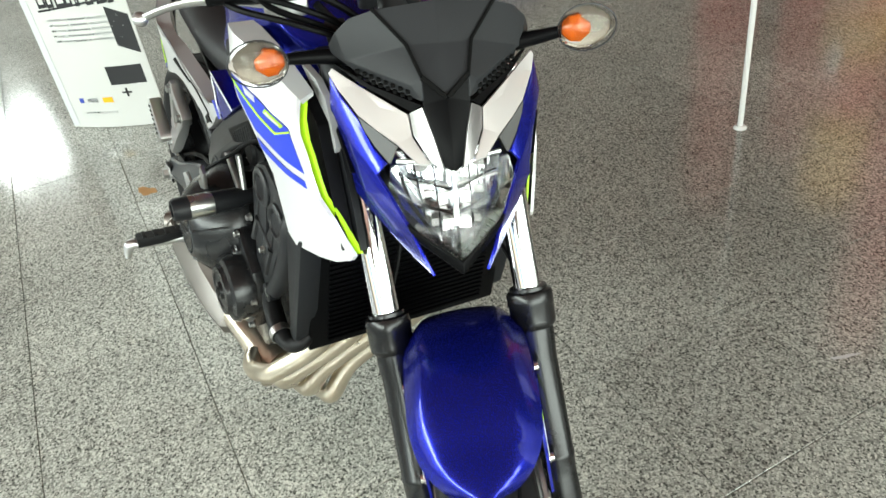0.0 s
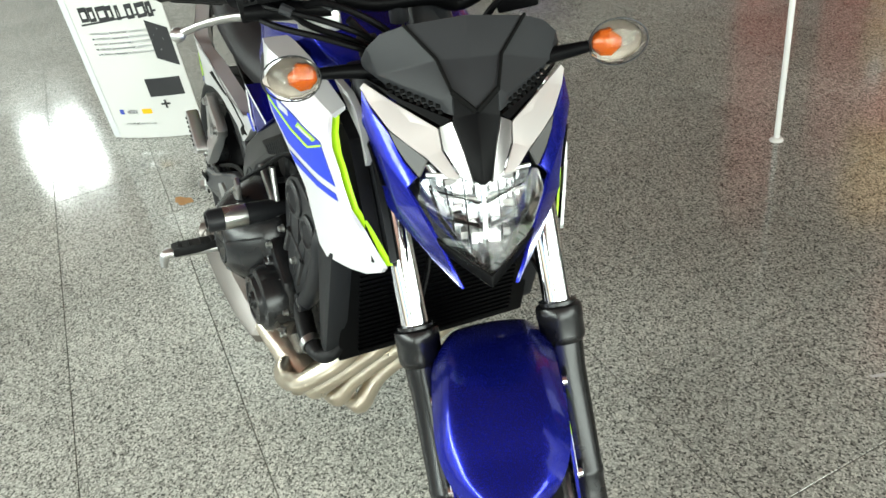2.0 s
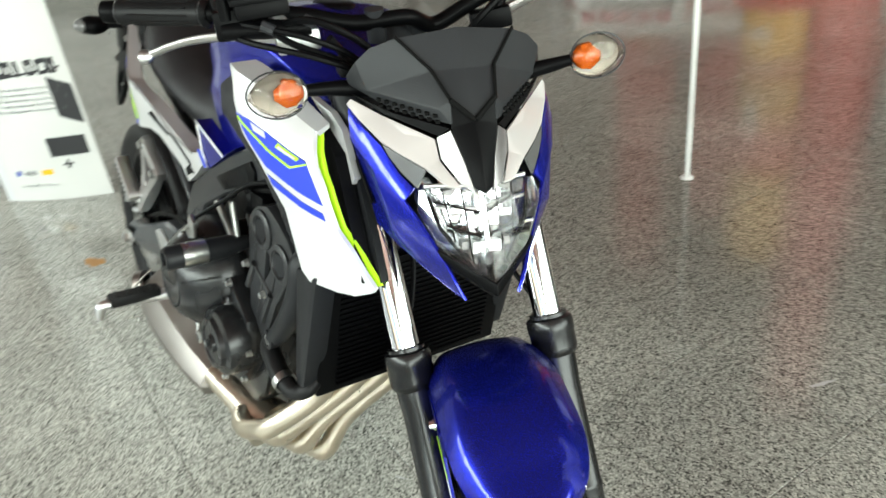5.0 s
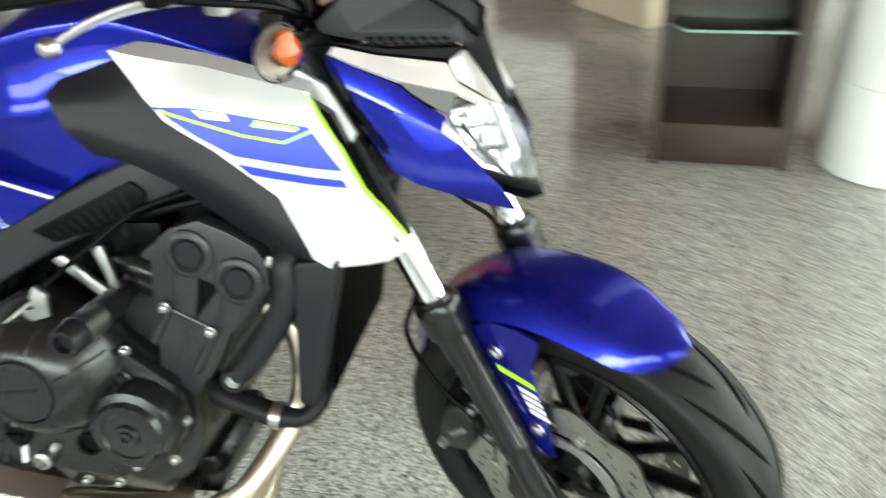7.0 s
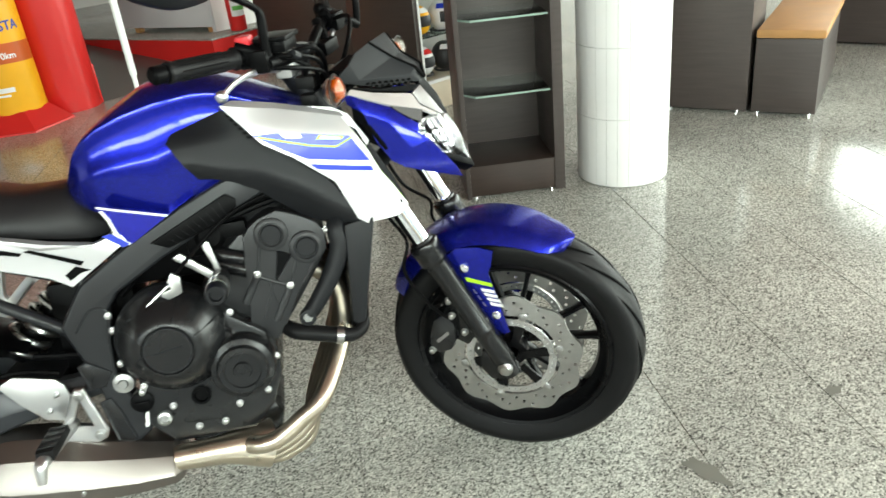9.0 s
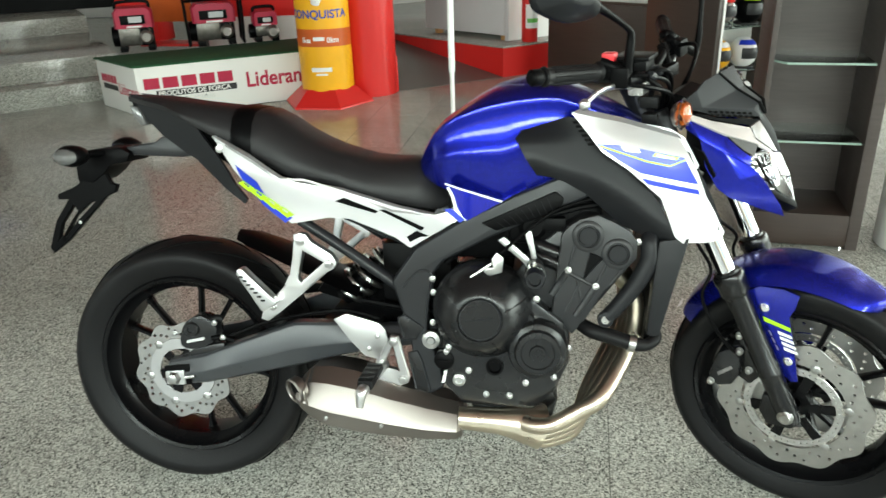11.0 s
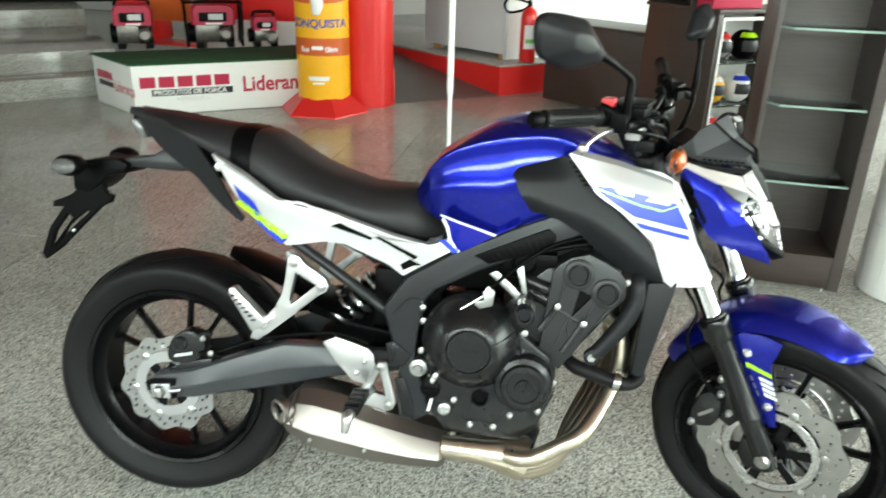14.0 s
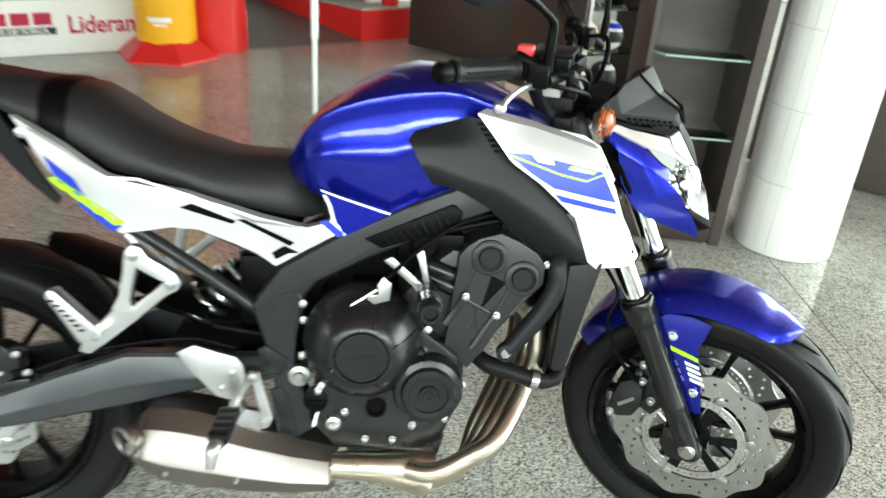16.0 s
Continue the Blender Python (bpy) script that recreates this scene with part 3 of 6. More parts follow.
# silver side cover below the seat with its decals
SIDE = [(.129, .890), (.219, .848), (.299, .803), (.430, .781), (.560, .741), (.637, .725), (.665, .732), (.69, .742), (.70, .722), (.653, .692), (.585, .651), (.552, .674), (.513, .691), (.454, .715), (.408, .718), (.323, .703), (.209, .792)]


def side_y(x, z):
    return -float(np.interp(x, (.12, .20, .28, .36, .45, .55, .70), (.122, .150, .174, .184, .178, .170, .168))) - .008 * math.exp(-((z - (.86 - .22 * x)) / .03) ** 2)


sym("side_cover", panel(SIDE, side_y, .030, .02), M_SILVER, "silver painted side cover")
for q in ([(.425, .755), (.445, .763), (.518, .733), (.512, .728)], [(.520, .736), (.532, .737), (.618, .697), (.610, .690)]):
    sym("cover_slot", panel(q, lambda x, z: side_y(x, z) - .0015, .002), M_BLACK)
sym("cover_opening", panel([(.585, .664), (.608, .676), (.626, .678), (.60, .690), (.578, .676)], lambda x, z: side_y(x, z) - .002, .002), M_BLACK)
sym("side_decal", panel([(.192, .829), (.246, .793), (.266, .757), (.296, .730), (.326, .716), (.309, .704), (.254, .744), (.207, .799)], lambda x, z: side_y(x, z) - .0015, .001, .01), M_BLUE2, "blue decal")
for i in range(4):
    a, b = .196 + .0305 * i, .7885 - .0178 * i
    glyph = plate_holes([(a, b), (a + .016, b + .006), (a + .044, b - .012), (a + .027, b - .019)], [[(a + .014, b + .000), (a + .019, b + .0015), (a + .031, b - .0065), (a + .026, b - .009)]], -.0032, -.0018)
    for v in glyph.verts:
        v.co.y += side_y(v.co.x, v.co.z)
    sym("side_mark", glyph, M_NEON, "neon yellow slanted mark")
sym("pinstripe", panel([(.166, .874), (.233, .842), (.304, .803), (.358, .804), (.448, .777), (.547, .737), (.640, .727), (.640, .723), (.547, .732), (.448, .772), (.358, .799), (.303, .797), (.232, .836), (.165, .868)], lambda x, z: side_y(x, z) - .0012, .001, .012), M_GREYSILVER, "grey lip along the seat")
sym("cover_bolt", bolt(.150, -.136, .862, .008, .005), M_BOLT)
# blue corner piece between seat, tank and frame
sym("tank_corner", panel([(.662, .793), (.700, .781), (.782, .757), (.820, .775), (.836, .785), (.709, .713), (.690, .725), (.682, .745), (.678, .765)], lambda x, z: -.172, .03), M_BLUE, "blue corner cover with white lines")
sym("white_line", panel([(.662, .795), (.700, .783), (.786, .7575), (.783, .754), (.698, .7795), (.664, .791)], lambda x, z: -.1745, .001), M_WHITEDECAL)
sym("white_line", panel([(.672, .786), (.682, .768), (.688, .745), (.696, .724), (.709, .716), (.705, .713), (.689, .722), (.682, .743), (.676, .766), (.666, .785)], lambda x, z: -.1748, .001), M_WHITEDECAL)
sym("blue_line", panel([(.660, .738), (.676, .741), (.706, .716), (.694, .710)], lambda x, z: -.1755, .001), M_BLUE2)

# matte side panel and silver shroud beside the tank
BLK = [(.811, .889), (.822, .904), (.918, .933), (.937, .928), (.970, .884), (1.048, .832), (1.105, .762), (1.145, .686), (1.085, .686), (1.037, .707), (.985, .751), (.957, .776), (.915, .800), (.883, .810), (.856, .813), (.836, .843)]


def blk_y(x, z):
    """Rounded at the top, with a crease below which the panel falls away inwards."""
    line = float(np.interp(x, (.84, .90, .97, 1.04, 1.10, 1.145), (.846, .826, .808, .768, .722, .690)))
    return -.168 + .7 * max(0, z - .885) * max(0, min(1, (.945 - x) / .1)) - .020 * max(0, 1 - abs(z - line) / .10) + .35 * max(0, line - z) - .02 * max(0, x - .85) / .3


sym("tank_side_panel", panel(BLK, blk_y, .012, .012), M_MATTE, "matte dark grey plastic tank side panel")
for i in range(6):
    x, z = .9265 + .0062 * i, .924 - .0088 * i
    sym("panel_slot", panel([(x, z), (x + .013, z + .001), (x + .0155, z - .004), (x + .0025, z - .005)], lambda x, z: blk_y(x, z) - .002, .002), M_RECESS_SHADE)
SHR = [(.923, .943), (1.024, .923), (1.138, .891), (1.150, .872), (1.178, .822), (1.200, .771), (1.219, .742), (1.233, .716), (1.247, .694), (1.243, .686), (1.223, .677), (1.155, .679), (1.138, .692), (1.106, .772), (1.036, .832), (.985, .866)]


def shr_y(x, z):
    """Widest beside the tank, drawn in towards the fork and turned in sharply at the front edge."""
    top = .945 - .235 * (x - .92) - z          # distance below the upper edge
    base = float(np.interp(x, (.923, .96, 1.0, 1.06, 1.11, 1.15, 1.20, 1.247), (.205, .214, .216, .210, .204, .197, .178, .146)))
    return -(base - .018 * min(1, max(0, (x - .93) / .09)) * max(0, 1 - top / .035) + .008 * min(1, max(0, top) / .08))


sym("shroud", panel(SHR, shr_y, .006, .016), M_SILVER, "silver painted radiator shroud with blue stripes")


def decal(pts, material, lift=.0014, label=""):
    sym("shroud_decal", panel(pts, lambda x, z: shr_y(x, z) - lift, .0008, .02), material, label)


decal([(.972, .882), (1.012, .881), (1.056, .873), (1.148, .853), (1.180, .799), (1.062, .824), (1.022, .847)], M_BLUE2, .0014, "broad blue striped decal")
decal([(.978, .8775), (1.036, .858), (1.072, .846), (1.119, .836), (1.152, .848), (1.1515, .8505), (1.120, .839), (1.073, .849), (1.037, .861), (.982, .8795)], M_NEON, .0024, "neon yellow line")
decal([(1.020, .878), (1.056, .8725), (1.060, .864), (1.030, .868)], M_SILVER, .0024)
decal([(1.090, .864), (1.138, .854), (1.132, .849), (1.084, .857)], M_NEON, .0024)
decal([(1.094, .861), (1.130, .853), (1.128, .851), (1.090, .858)], M_SILVER, .0034)
decal([(1.064, .814), (1.180, .788), (1.184, .778), (1.078, .801)], M_BLUE2, .0014, "thin blue stripe")
# neon inner edge, dark duct and the inner fin
sym("shroud_edge", panel([(1.139, .889), (1.151, .871), (1.179, .821), (1.201, .770), (1.220, .741), (1.246, .695), (1.238, .692), (1.212, .738), (1.192, .769), (1.171, .818), (1.142, .868), (1.131, .888)], lambda x, z: shr_y(x, z) + .012, .004), M_NEON, "neon yellow inner edge")
sym("duct_mesh", panel([(1.10, .90), (1.165, .86), (1.235, .70), (1.17, .70), (1.12, .80)], lambda x, z: -.168 + .02 * (x - 1.1), .02), M_BLACK, "black duct behind the shroud")
sym("shroud_fin", panel([(1.07, .918), (1.125, .908), (1.155, .890), (1.188, .832), (1.182, .822), (1.168, .838), (1.146, .870), (1.115, .892)], lambda x, z: -.150, .010), M_SILVER, "silver inner fin")
top = loft([[(x, yo, zo), (xi, yi, zi), (xi, yi, zi - .006), (x, yo + .004, zo - .006)] for x, zo, xi, yi, zi in ((.925, .9435, .942, -.172, .949), (.96, .936, .965, -.168, .945), (1.02, .923, 1.02, -.164, .933), (1.08, .907, 1.08, -.162, .916), (1.145, .889, 1.14, -.160, .897)) for yo in (shr_y(x, zo),)])
sym("shroud_top", top, M_SILVER, "silver upper face of the shroud")
sym("shroud_liner", panel([(1.176, .848), (1.192, .818), (1.222, .76), (1.247, .70), (1.23, .69), (1.17, .76)], lambda x, z: -.143, .01), M_MATTE)

# frame: twin spars and pivot plates
SPAR = [(.593, .649), (.690, .708), (.808, .767), (.878, .797), (.985, .838), (1.01, .80), (.963, .766), (.872, .726), (.754, .673), (.658, .622), (.636, .594), (.624, .528), (.618, .446), (.646, .394), (.658, .328), (.625, .306), (.585, .316), (.588, .374), (.578, .456), (.548, .547), (.540, .573)]
sym("frame_spar", slab(SPAR, -.168, -.120, .010, 3), M_FRAME, "satin black frame spar and pivot plate")
sym("spar_pad", slab([(.740, .708), (.896, .779), (.914, .765), (.912, .750), (.883, .726), (.772, .692)], -.174, -.160, .005), M_BLACK, "ribbed black knee pad")
for k in range(9):
    u = k / 8
    p, q = Vector((.775 + .105 * u, -.1748, .712 + .052 * u)), Vector((.792 + .100 * u, -.1748, .700 + .036 * u))
    sym("pad_rib", tube([p, q], .0007, 6, 1, False), M_MATTE)
# pockets share the frame's grey; darker insets paint their shade, tubes catch edge highlights
for pts in ([(.554, .490), (.569, .497), (.611, .467), (.594, .440), (.565, .441)], [(.576, .408), (.596, .413), (.608, .386), (.625, .318), (.612, .307), (.593, .314)]):
    sym("frame_pocket", slab([(x, z) for x, z in pts], -.1694, -.160, .0012), M_ENGINE)
    sym("pocket_edge", tube([(x, -.1686, z) for x, z in pts + pts[:1]], .0024, 6, 1, False), M_FRAME)
sym("frame_ridge", tube([(x, -.1675, z) for x, z in ((.566, .560), (.600, .598), (.632, .590), (.622, .53), (.616, .47))], .0028, 8), M_FRAME)
sym("pivot_bolt", lathe((.629, -.168, .442), [(0, -.016), (.008, -.016), (.010, -.012), (.010, -.012), (.020, -.010), (.022, 0)], 24), M_BOLT, "bright swingarm pivot bolt")
sym("subframe_tube", tube([(.325, -.125, .70), (.43, -.13, .635), (.56, -.14, .55)], .0125, 12), M_FRAME, "black subframe tube")
sym("subframe_rail", tube([(.60, -.11, .64), (.40, -.10, .72), (.2, -.09, .80)], .011, 10), M_FRAME)

# swingarm, chain side hidden by the wheel
rings = []
for x, zt, zb in ((-.016, .354, .290), (.076, .373, .299), (.19, .418, .326), (.303, .460, .353), (.40, .463, .380), (.50, .458, .402), (.57, .462, .412), (.64, .460, .425)):
    zm = zb + (zt - zb) * .46
    rings.append([(x, -.108, zt), (x, -.134, zt - .001), (x, -.141, zt - .006), (x, -.154, zm + .003), (x, -.154, zm - .002), (x, -.140, zb + .006), (x, -.132, zb), (x, -.108, zb)])
sym("swingarm", loft(rings), M_SWING, "satin black swingarm", None, 20)
part("swingarm_bridge", loft([[(.36, -.11, .455), (.36, .11, .455), (.36, .11, .41), (.36, -.11, .41)], [(.50, -.12, .46), (.50, .12, .46), (.50, .12, .405), (.50, -.12, .405)]]), M_FRAME, bike)
sym("axle_plate", slab([(-.022, .345), (.04, .352), (.045, .300), (-.02, .294)], -.153, -.149, .002), M_BLACK)
sym("axle_block", slab([(-.020, .332), (.028, .337), (.030, .300), (-.018, .298)], -.156, -.150, .003), M_ALU, "silver chain adjuster block")
sym("axle_nut", lathe((.003, -.156, .316), [(0, -.014), (.008, -.014), (.013, -.012), (.016, -.004), (.017, 0)], 6), M_BOLT)
sym("adjuster_bolt", tube([(.028, -.153, .318), (.055, -.153, .322)], .0045, 8), M_BOLT)
part("hugger", loft([[(x, -w, z), (x, -w * .6, z + .014), (x, 0, z + .02), (x, w * .6, z + .014), (x, w, z), (x, w * .55, z + .006), (x, 0, z + .012), (x, -w * .55, z + .006)] for x, z, w in ((.13, .632, .03), (.17, .625, .07), (.25, .595, .085), (.34, .555, .09), (.44, .51, .085))]), M_BLACK, bike, "black rear wheel hugger", None, 50)
part("chain_guard", slab([(.03, .44), (.12, .462), (.40, .50), (.42, .48), (.10, .435)], .11, .125, .003), M_BLACK, bike)

# rear shock with spring
shock = part("rear_shock", tube([(.555, 0, .625), (.385, 0, .490)], .027, 16, 1, False), M_BLACK, bike, "rear shock absorber")
sp = []
for k in range(6 * 14 + 1):
    a = 2 * math.pi * k / 14
    t = k / (6 * 14)
    o = Vector((.545, 0, .615)).lerp(Vector((.40, 0, .502)), t)
    u = Vector((-.68, 0, .73))
    sp.append(o + .041 * (u * math.cos(a) + Vector((0, 1, 0)) * math.sin(a)))
part("spring", tube(sp, .0078, 8, 1, False), M_STEEL, shock, "silver coil spring")

# rear caliper
cal = part("rear_caliper", slab(smooth_loop([(.018, .392), (.020, .425), (.034, .452), (.066, .468), (.090, .462), (.112, .438), (.098, .402), (.05, .384)], 2), -.140, -.095, .006), M_ENGINE, bike, "dark rear brake caliper")
part("caliper_mark", slab([(.036, .408), (.080, .418), (.080, .411), (.036, .401)], -.1432, -.139, 0), M_GREYWALL, cal)
part("piston_housing", lathe((.050, -.140, .436), [(.018, .004), (.018, -.006), (.015, -.009), (.008, -.009), (.007, -.006), (0, -.006)], 24), M_ENGINE, cal)
part("slide_pin", tube([(.088, -.128, .452), (.112, -.128, .462), (.122, -.128, .456)], [.010, .009, .006], 12), M_RUBBER, cal)
part("banjo", tube([(.098, -.140, .415), (.120, -.138, .418), (.150, -.132, .408)], .006, 10), M_BLACK, cal)
part("caliper_arm", slab([(.01, .36), (.05, .385), (.12, .40), (.13, .38), (.06, .355)], -.13, -.11, .005), M_ENGINE, cal)
for x, z in ((.010, .425), (.110, .455), (.128, .42)):
    part("caliper_bolt", bolt(x, -.145, z, .006), M_BOLT, cal)

# foot pegs and brackets
sym("heel_plate", slab([(.413, .491), (.443, .505), (.516, .485), (.530, .470), (.535, .446), (.513, .400), (.482, .407), (.445, .447)], -.198, -.190, .003), M_ALU, "brushed aluminium heel plate")
rs = plate_holes([(.507, .400), (.530, .440), (.540, .454), (.556, .452), (.582, .356), (.576, .341), (.558, .334), (.500, .350), (.497, .372)], [[(.543, .428), (.556, .372), (.520, .380)]], -.188, -.174)
sym("peg_bracket", bevel(rs, .003, 1, 60), M_ALU, "aluminium foot-peg bracket")
for x, y, z, r in ((.546, -.188, .440, .0095), (.566, -.188, .350, .0095), (.493, -.198, .425, .005), (.512, -.198, .455, .005)):
    sym("bracket_bolt", bolt(x, y, z, r), M_BOLT)
sym("foot_peg", merge(tube([(.524, -.185, .385), (.516, -.25, .386), (.512, -.338, .388)], [.012, .013, .011], 12), tube([(.512, -.336, .390), (.509, -.350, .385), (.506, -.356, .356)], [.012, .012, .007], 12)), M_ALU, "aluminium foot peg with rubber top and turned-down tip")
sym("peg_rubber", loft([[(.514 + dx * k, y, .394 + dz * k) for dx, dz in ((-.018, 0), (-.016, .012), (.016, .012), (.018, 0), (.012, -.010), (-.012, -.010))] for y, k in ((-.232, .9), (-.236, 1), (-.330, 1), (-.334, .85))]), M_RUBBER)
for k in range(4):
    sym("peg_rib", box(.499, -.250 - .024 * k, .405, .529, -.242 - .024 * k, .4085, .001), M_RUBBER)
pb = plate_holes([(.327, .672), (.340, .684), (.354, .680), (.366, .664), (.412, .636), (.423, .618), (.416, .604), (.401, .596), (.349, .551), (.280, .494), (.258, .477), (.240, .482), (.246, .503), (.275, .535), (.300, .562), (.313, .588), (.322, .632)], [[(.347, .642), (.392, .617), (.338, .570), (.333, .580), (.338, .606)]], -.186, -.162)
sym("passenger_bracket", bevel(pb, .005, 2, 60), M_ALU, "polished aluminium passenger peg bracket")
for x, z, r in ((.342, .666, .010), (.405, .616, .010), (.272, .512, .007)):
    sym("passenger_bolt", bolt(x, -.186, z, r, .009), M_BOLT)
sym("passenger_peg", slab([(.199, .592), (.201, .603), (.212, .606), (.280, .540), (.288, .528), (.276, .517), (.253, .507)], -.212, -.182, .005), M_ALU, "folded passenger foot peg")
for k in range(7):
    x, z = .2105 + .0078 * k, .587 - .0088 * k
    sym("passenger_peg_tooth", box(x - .004, -.2145, z - .002, x + .006, -.2105, z + .002, .0005), M_RUBBER)

# dark inner works between the frame spars; box and plate added to darken gaps
part("airbox", box(.66, -.105, .615, 1.0, .105, .765, .012), M_BLACK, bike, "black airbox between the spars")
part("gap_box", box(.50, -.07, .43, .665, .07, .64, .012), M_BLACK, bike, "black box added behind the engine to darken the gaps")
part("gap_plate", slab([(.30, .480), (.345, .545), (.42, .560), (.50, .560), (.60, .530), (.60, .455), (.40, .450)], .050, .080, .008), M_BLACK, bike, "black plate added to darken the gap ahead of the rear wheel")
part("under_seat", box(.30, -.085, .70, .62, .085, .775, .01), M_BLACK, bike)

# engine
eng = part("engine", slab([(.655, .34), (.655, .56), (.72, .61), (.80, .60), (.88, .53), (.935, .49), (.935, .40), (.905, .33), (.86, .285), (.70, .29)], -.175, .185, .012, 2), M_ENGINE, bike, "dark four-cylinder engine with crankcase covers")
part("clutch_cover", merge(lathe((.746, -.175, .524), [(.108, .0), (.108, -.028), (.100, -.042), (.090, -.062), (.070, -.086), (.054, -.098), (.048, -.099), (.0465, -.094), (.043, -.094), (.042, -.099), (0, -.099)], 56),
                           slab([(.665, .52), (.68, .60), (.74, .632), (.80, .615), (.86, .545), (.92, .50), (.925, .42), (.88, .355), (.80, .335), (.70, .345), (.67, .40)], -.205, -.170, .008)), M_ENGINE, eng, "domed dark clutch cover")
part("clutch_rim", lathe((.746, -.270, .524), [(.040, .0), (.0415, -.0050), (.0435, -.0050), (.045, .0)], 48), M_FRAME, eng)
for a_ in (.35, 1.25, 2.4, 3.6, 5.2):
    part("clutch_seam", tube([(.746 + .056 * math.cos(a_), -.2725, .524 + .056 * math.sin(a_)), (.746 + .088 * math.cos(a_), -.2395, .524 + .088 * math.sin(a_)), (.746 + .100 * math.cos(a_), -.2175, .524 + .100 * math.sin(a_))], .0022, 6, 1, False), M_ENGINE, eng)
part("clutch_arm_post", tube([(.700, -.17, .585), (.690, -.242, .578)], [.016, .012], 14, 1, False), M_ENGINE, eng)
part("clutch_mark", slab([(.718, .524), (.772, .531), (.772, .527), (.718, .520)], -.2748, -.2735), M_MATTE, eng)
part("generator_cover", lathe((.866, -.200, .447), [(.064, 0), (.064, -.03), (.060, -.040), (.050, -.044), (.046, -.052), (.036, -.053), (.034, -.050), (.018, -.050), (.016, -.055), (0, -.055)], 48), M_ENGINE, eng, "round dark generator cover")
part("hexagon_plug", lathe((.866, -.250, .447), [(.010, 0), (.010, -.008), (.006, -.008), (.006, -.003), (0, -.003)], 6), M_ENGINE, eng)
cylp = [(.80, .585), (.87, .665), (.910, .698), (.961, .727), (.985, .725), (1.053, .684), (1.072, .645), (1.066, .628), (1.029, .578), (.976, .509), (.93, .455), (.86, .48)]
part("cylinder_block", slab(cylp, -.158, .165, .010, 2), M_HEAD, eng, "dark cylinder block and head")
hc = plate_holes([(.912, .690), (.925, .706), (.946, .721), (.984, .732), (1.020, .717), (1.052, .698), (1.068, .676), (1.067, .640), (1.034, .602), (1.000, .566), (.967, .506), (.938, .470), (.893, .514), (.899, .560), (.908, .650)], [[(.972, .652), (.998, .640), (.958, .592)]], -.186, -.156)
head = part("head_cover", bevel(hc, .004, 2, 50), M_HEAD, eng, "side cover of the cylinder head")
for p, q in (((.846, .664), (.905, .642)), ((.858, .638), (.912, .616))):
    part("intake_stub", tube([(p[0], -.150, p[1]), (p[0] + .012, -.152, p[1] - .004), (p[0] + .018, -.152, p[1] - .007), (q[0], -.155, q[1])], [.014, .014, .017, .017], 16, 1, False), M_ENGINE, eng)
part("cover_recess", slab([(.935, .655), (1.005, .640), (.965, .585), (.935, .59)], -.178, -.172), M_BLACK, eng)
for x, z in ((.966, .687), (1.028, .650)):
    part("head_boss", lathe((x, -.184, z), [(.034, .004), (.033, -.006), (.028, -.009), (.024, -.009), (.022, -.005), (.021, -.005)], 32), M_HEAD, eng)
    part("head_plug", lathe((x, -.184, z), [(.020, .0), (.0195, -.005), (.018, -.007), (0, -.007)], 28), M_MATTE, eng)
for p, q, r in (((.926, .612), (.893, .558), .0075), ((.984, .578), (.945, .512), .0075), ((.942, .678), (.928, .620), .004), ((.928, .606), (.984, .577), .0045), ((1.008, .634), (.988, .586), .004), ((1.05, .632), (1.012, .580), .004), ((.953, .590), (.922, .520), .003), ((.944, .595), (.958, .535), .003)):
    part("cylinder_rib", tube([(p[0], -.185, p[1]), (q[0], -.185, q[1])], r, 8, 1, False), M_HEAD, eng)
part("oil_pan", slab([(.70, .30), (.90, .30), (.915, .275), (.90, .225), (.72, .225)], -.10, .10, .012), M_ENGINE, eng)
part("engine_front_left", lathe((.83, .185, .47), [(.085, 0), (.085, .03), (.06, .045), (0, .05)], 40), M_ENGINE, eng)
for x, z, y in ((.690, .600, -.198), (.664, .552, -.176), (.664, .500, -.176), (.672, .438, -.205), (.716, .386, -.205), (.755, .332, -.205), (.806, .331, -.205), (.841, .362, -.205), (.901, .378, -.205), (.930, .446, -.205), (.898, .494, -.205), (.861, .553, -.205), (.810, .590, -.205), (.926, .616, -.198), (.984, .582, -.198), (.634, .584, -.176), (.636, .553, -.176), (.634, .484, -.176), (.667, .428, -.205), (1.072, .676, -.180)):
    part("engine_bolt", bolt(x, y, z, .0062, .010), M_BOLT, eng)
part("oil_filler", merge(lathe((.662, -.200, .408), [(.022, .01), (.022, -.008), (.016, -.012), (0, -.012)], 20), slab([(.648, .411), (.676, .411), (.676, .404), (.648, .404)], -.2165, -.205, .001)), M_BLACK, eng)
part("side_plug", lathe((.696, -.205, .366), [(.014, .01), (.014, -.012), (.009, -.014), (.009, -.004), (0, -.004)], 16), M_BOLT, eng)
part("sensor_mark", slab([(.662, .383), (.669, .385), (.664, .356), (.656, .354)], -.2075, -.204), M_WHITEDECAL, eng)
for x, z, r in ((.842, .507, .016), (.825, .545, .011)):
    part("cover_plug", lathe((x, -.205, z), [(r * 1.3, .005), (r * 1.3, -.006), (r * 1.15, -.008), (r, -.006), (r * .9, -.013), (0, -.013)], 24), M_ENGINE, eng)
part("drain_recess", lathe((.773, -.206, .397), [(.019, .004), (.019, -.005), (.014, -.005), (.012, 0), (0, 0)], 24), M_BLACK, eng)
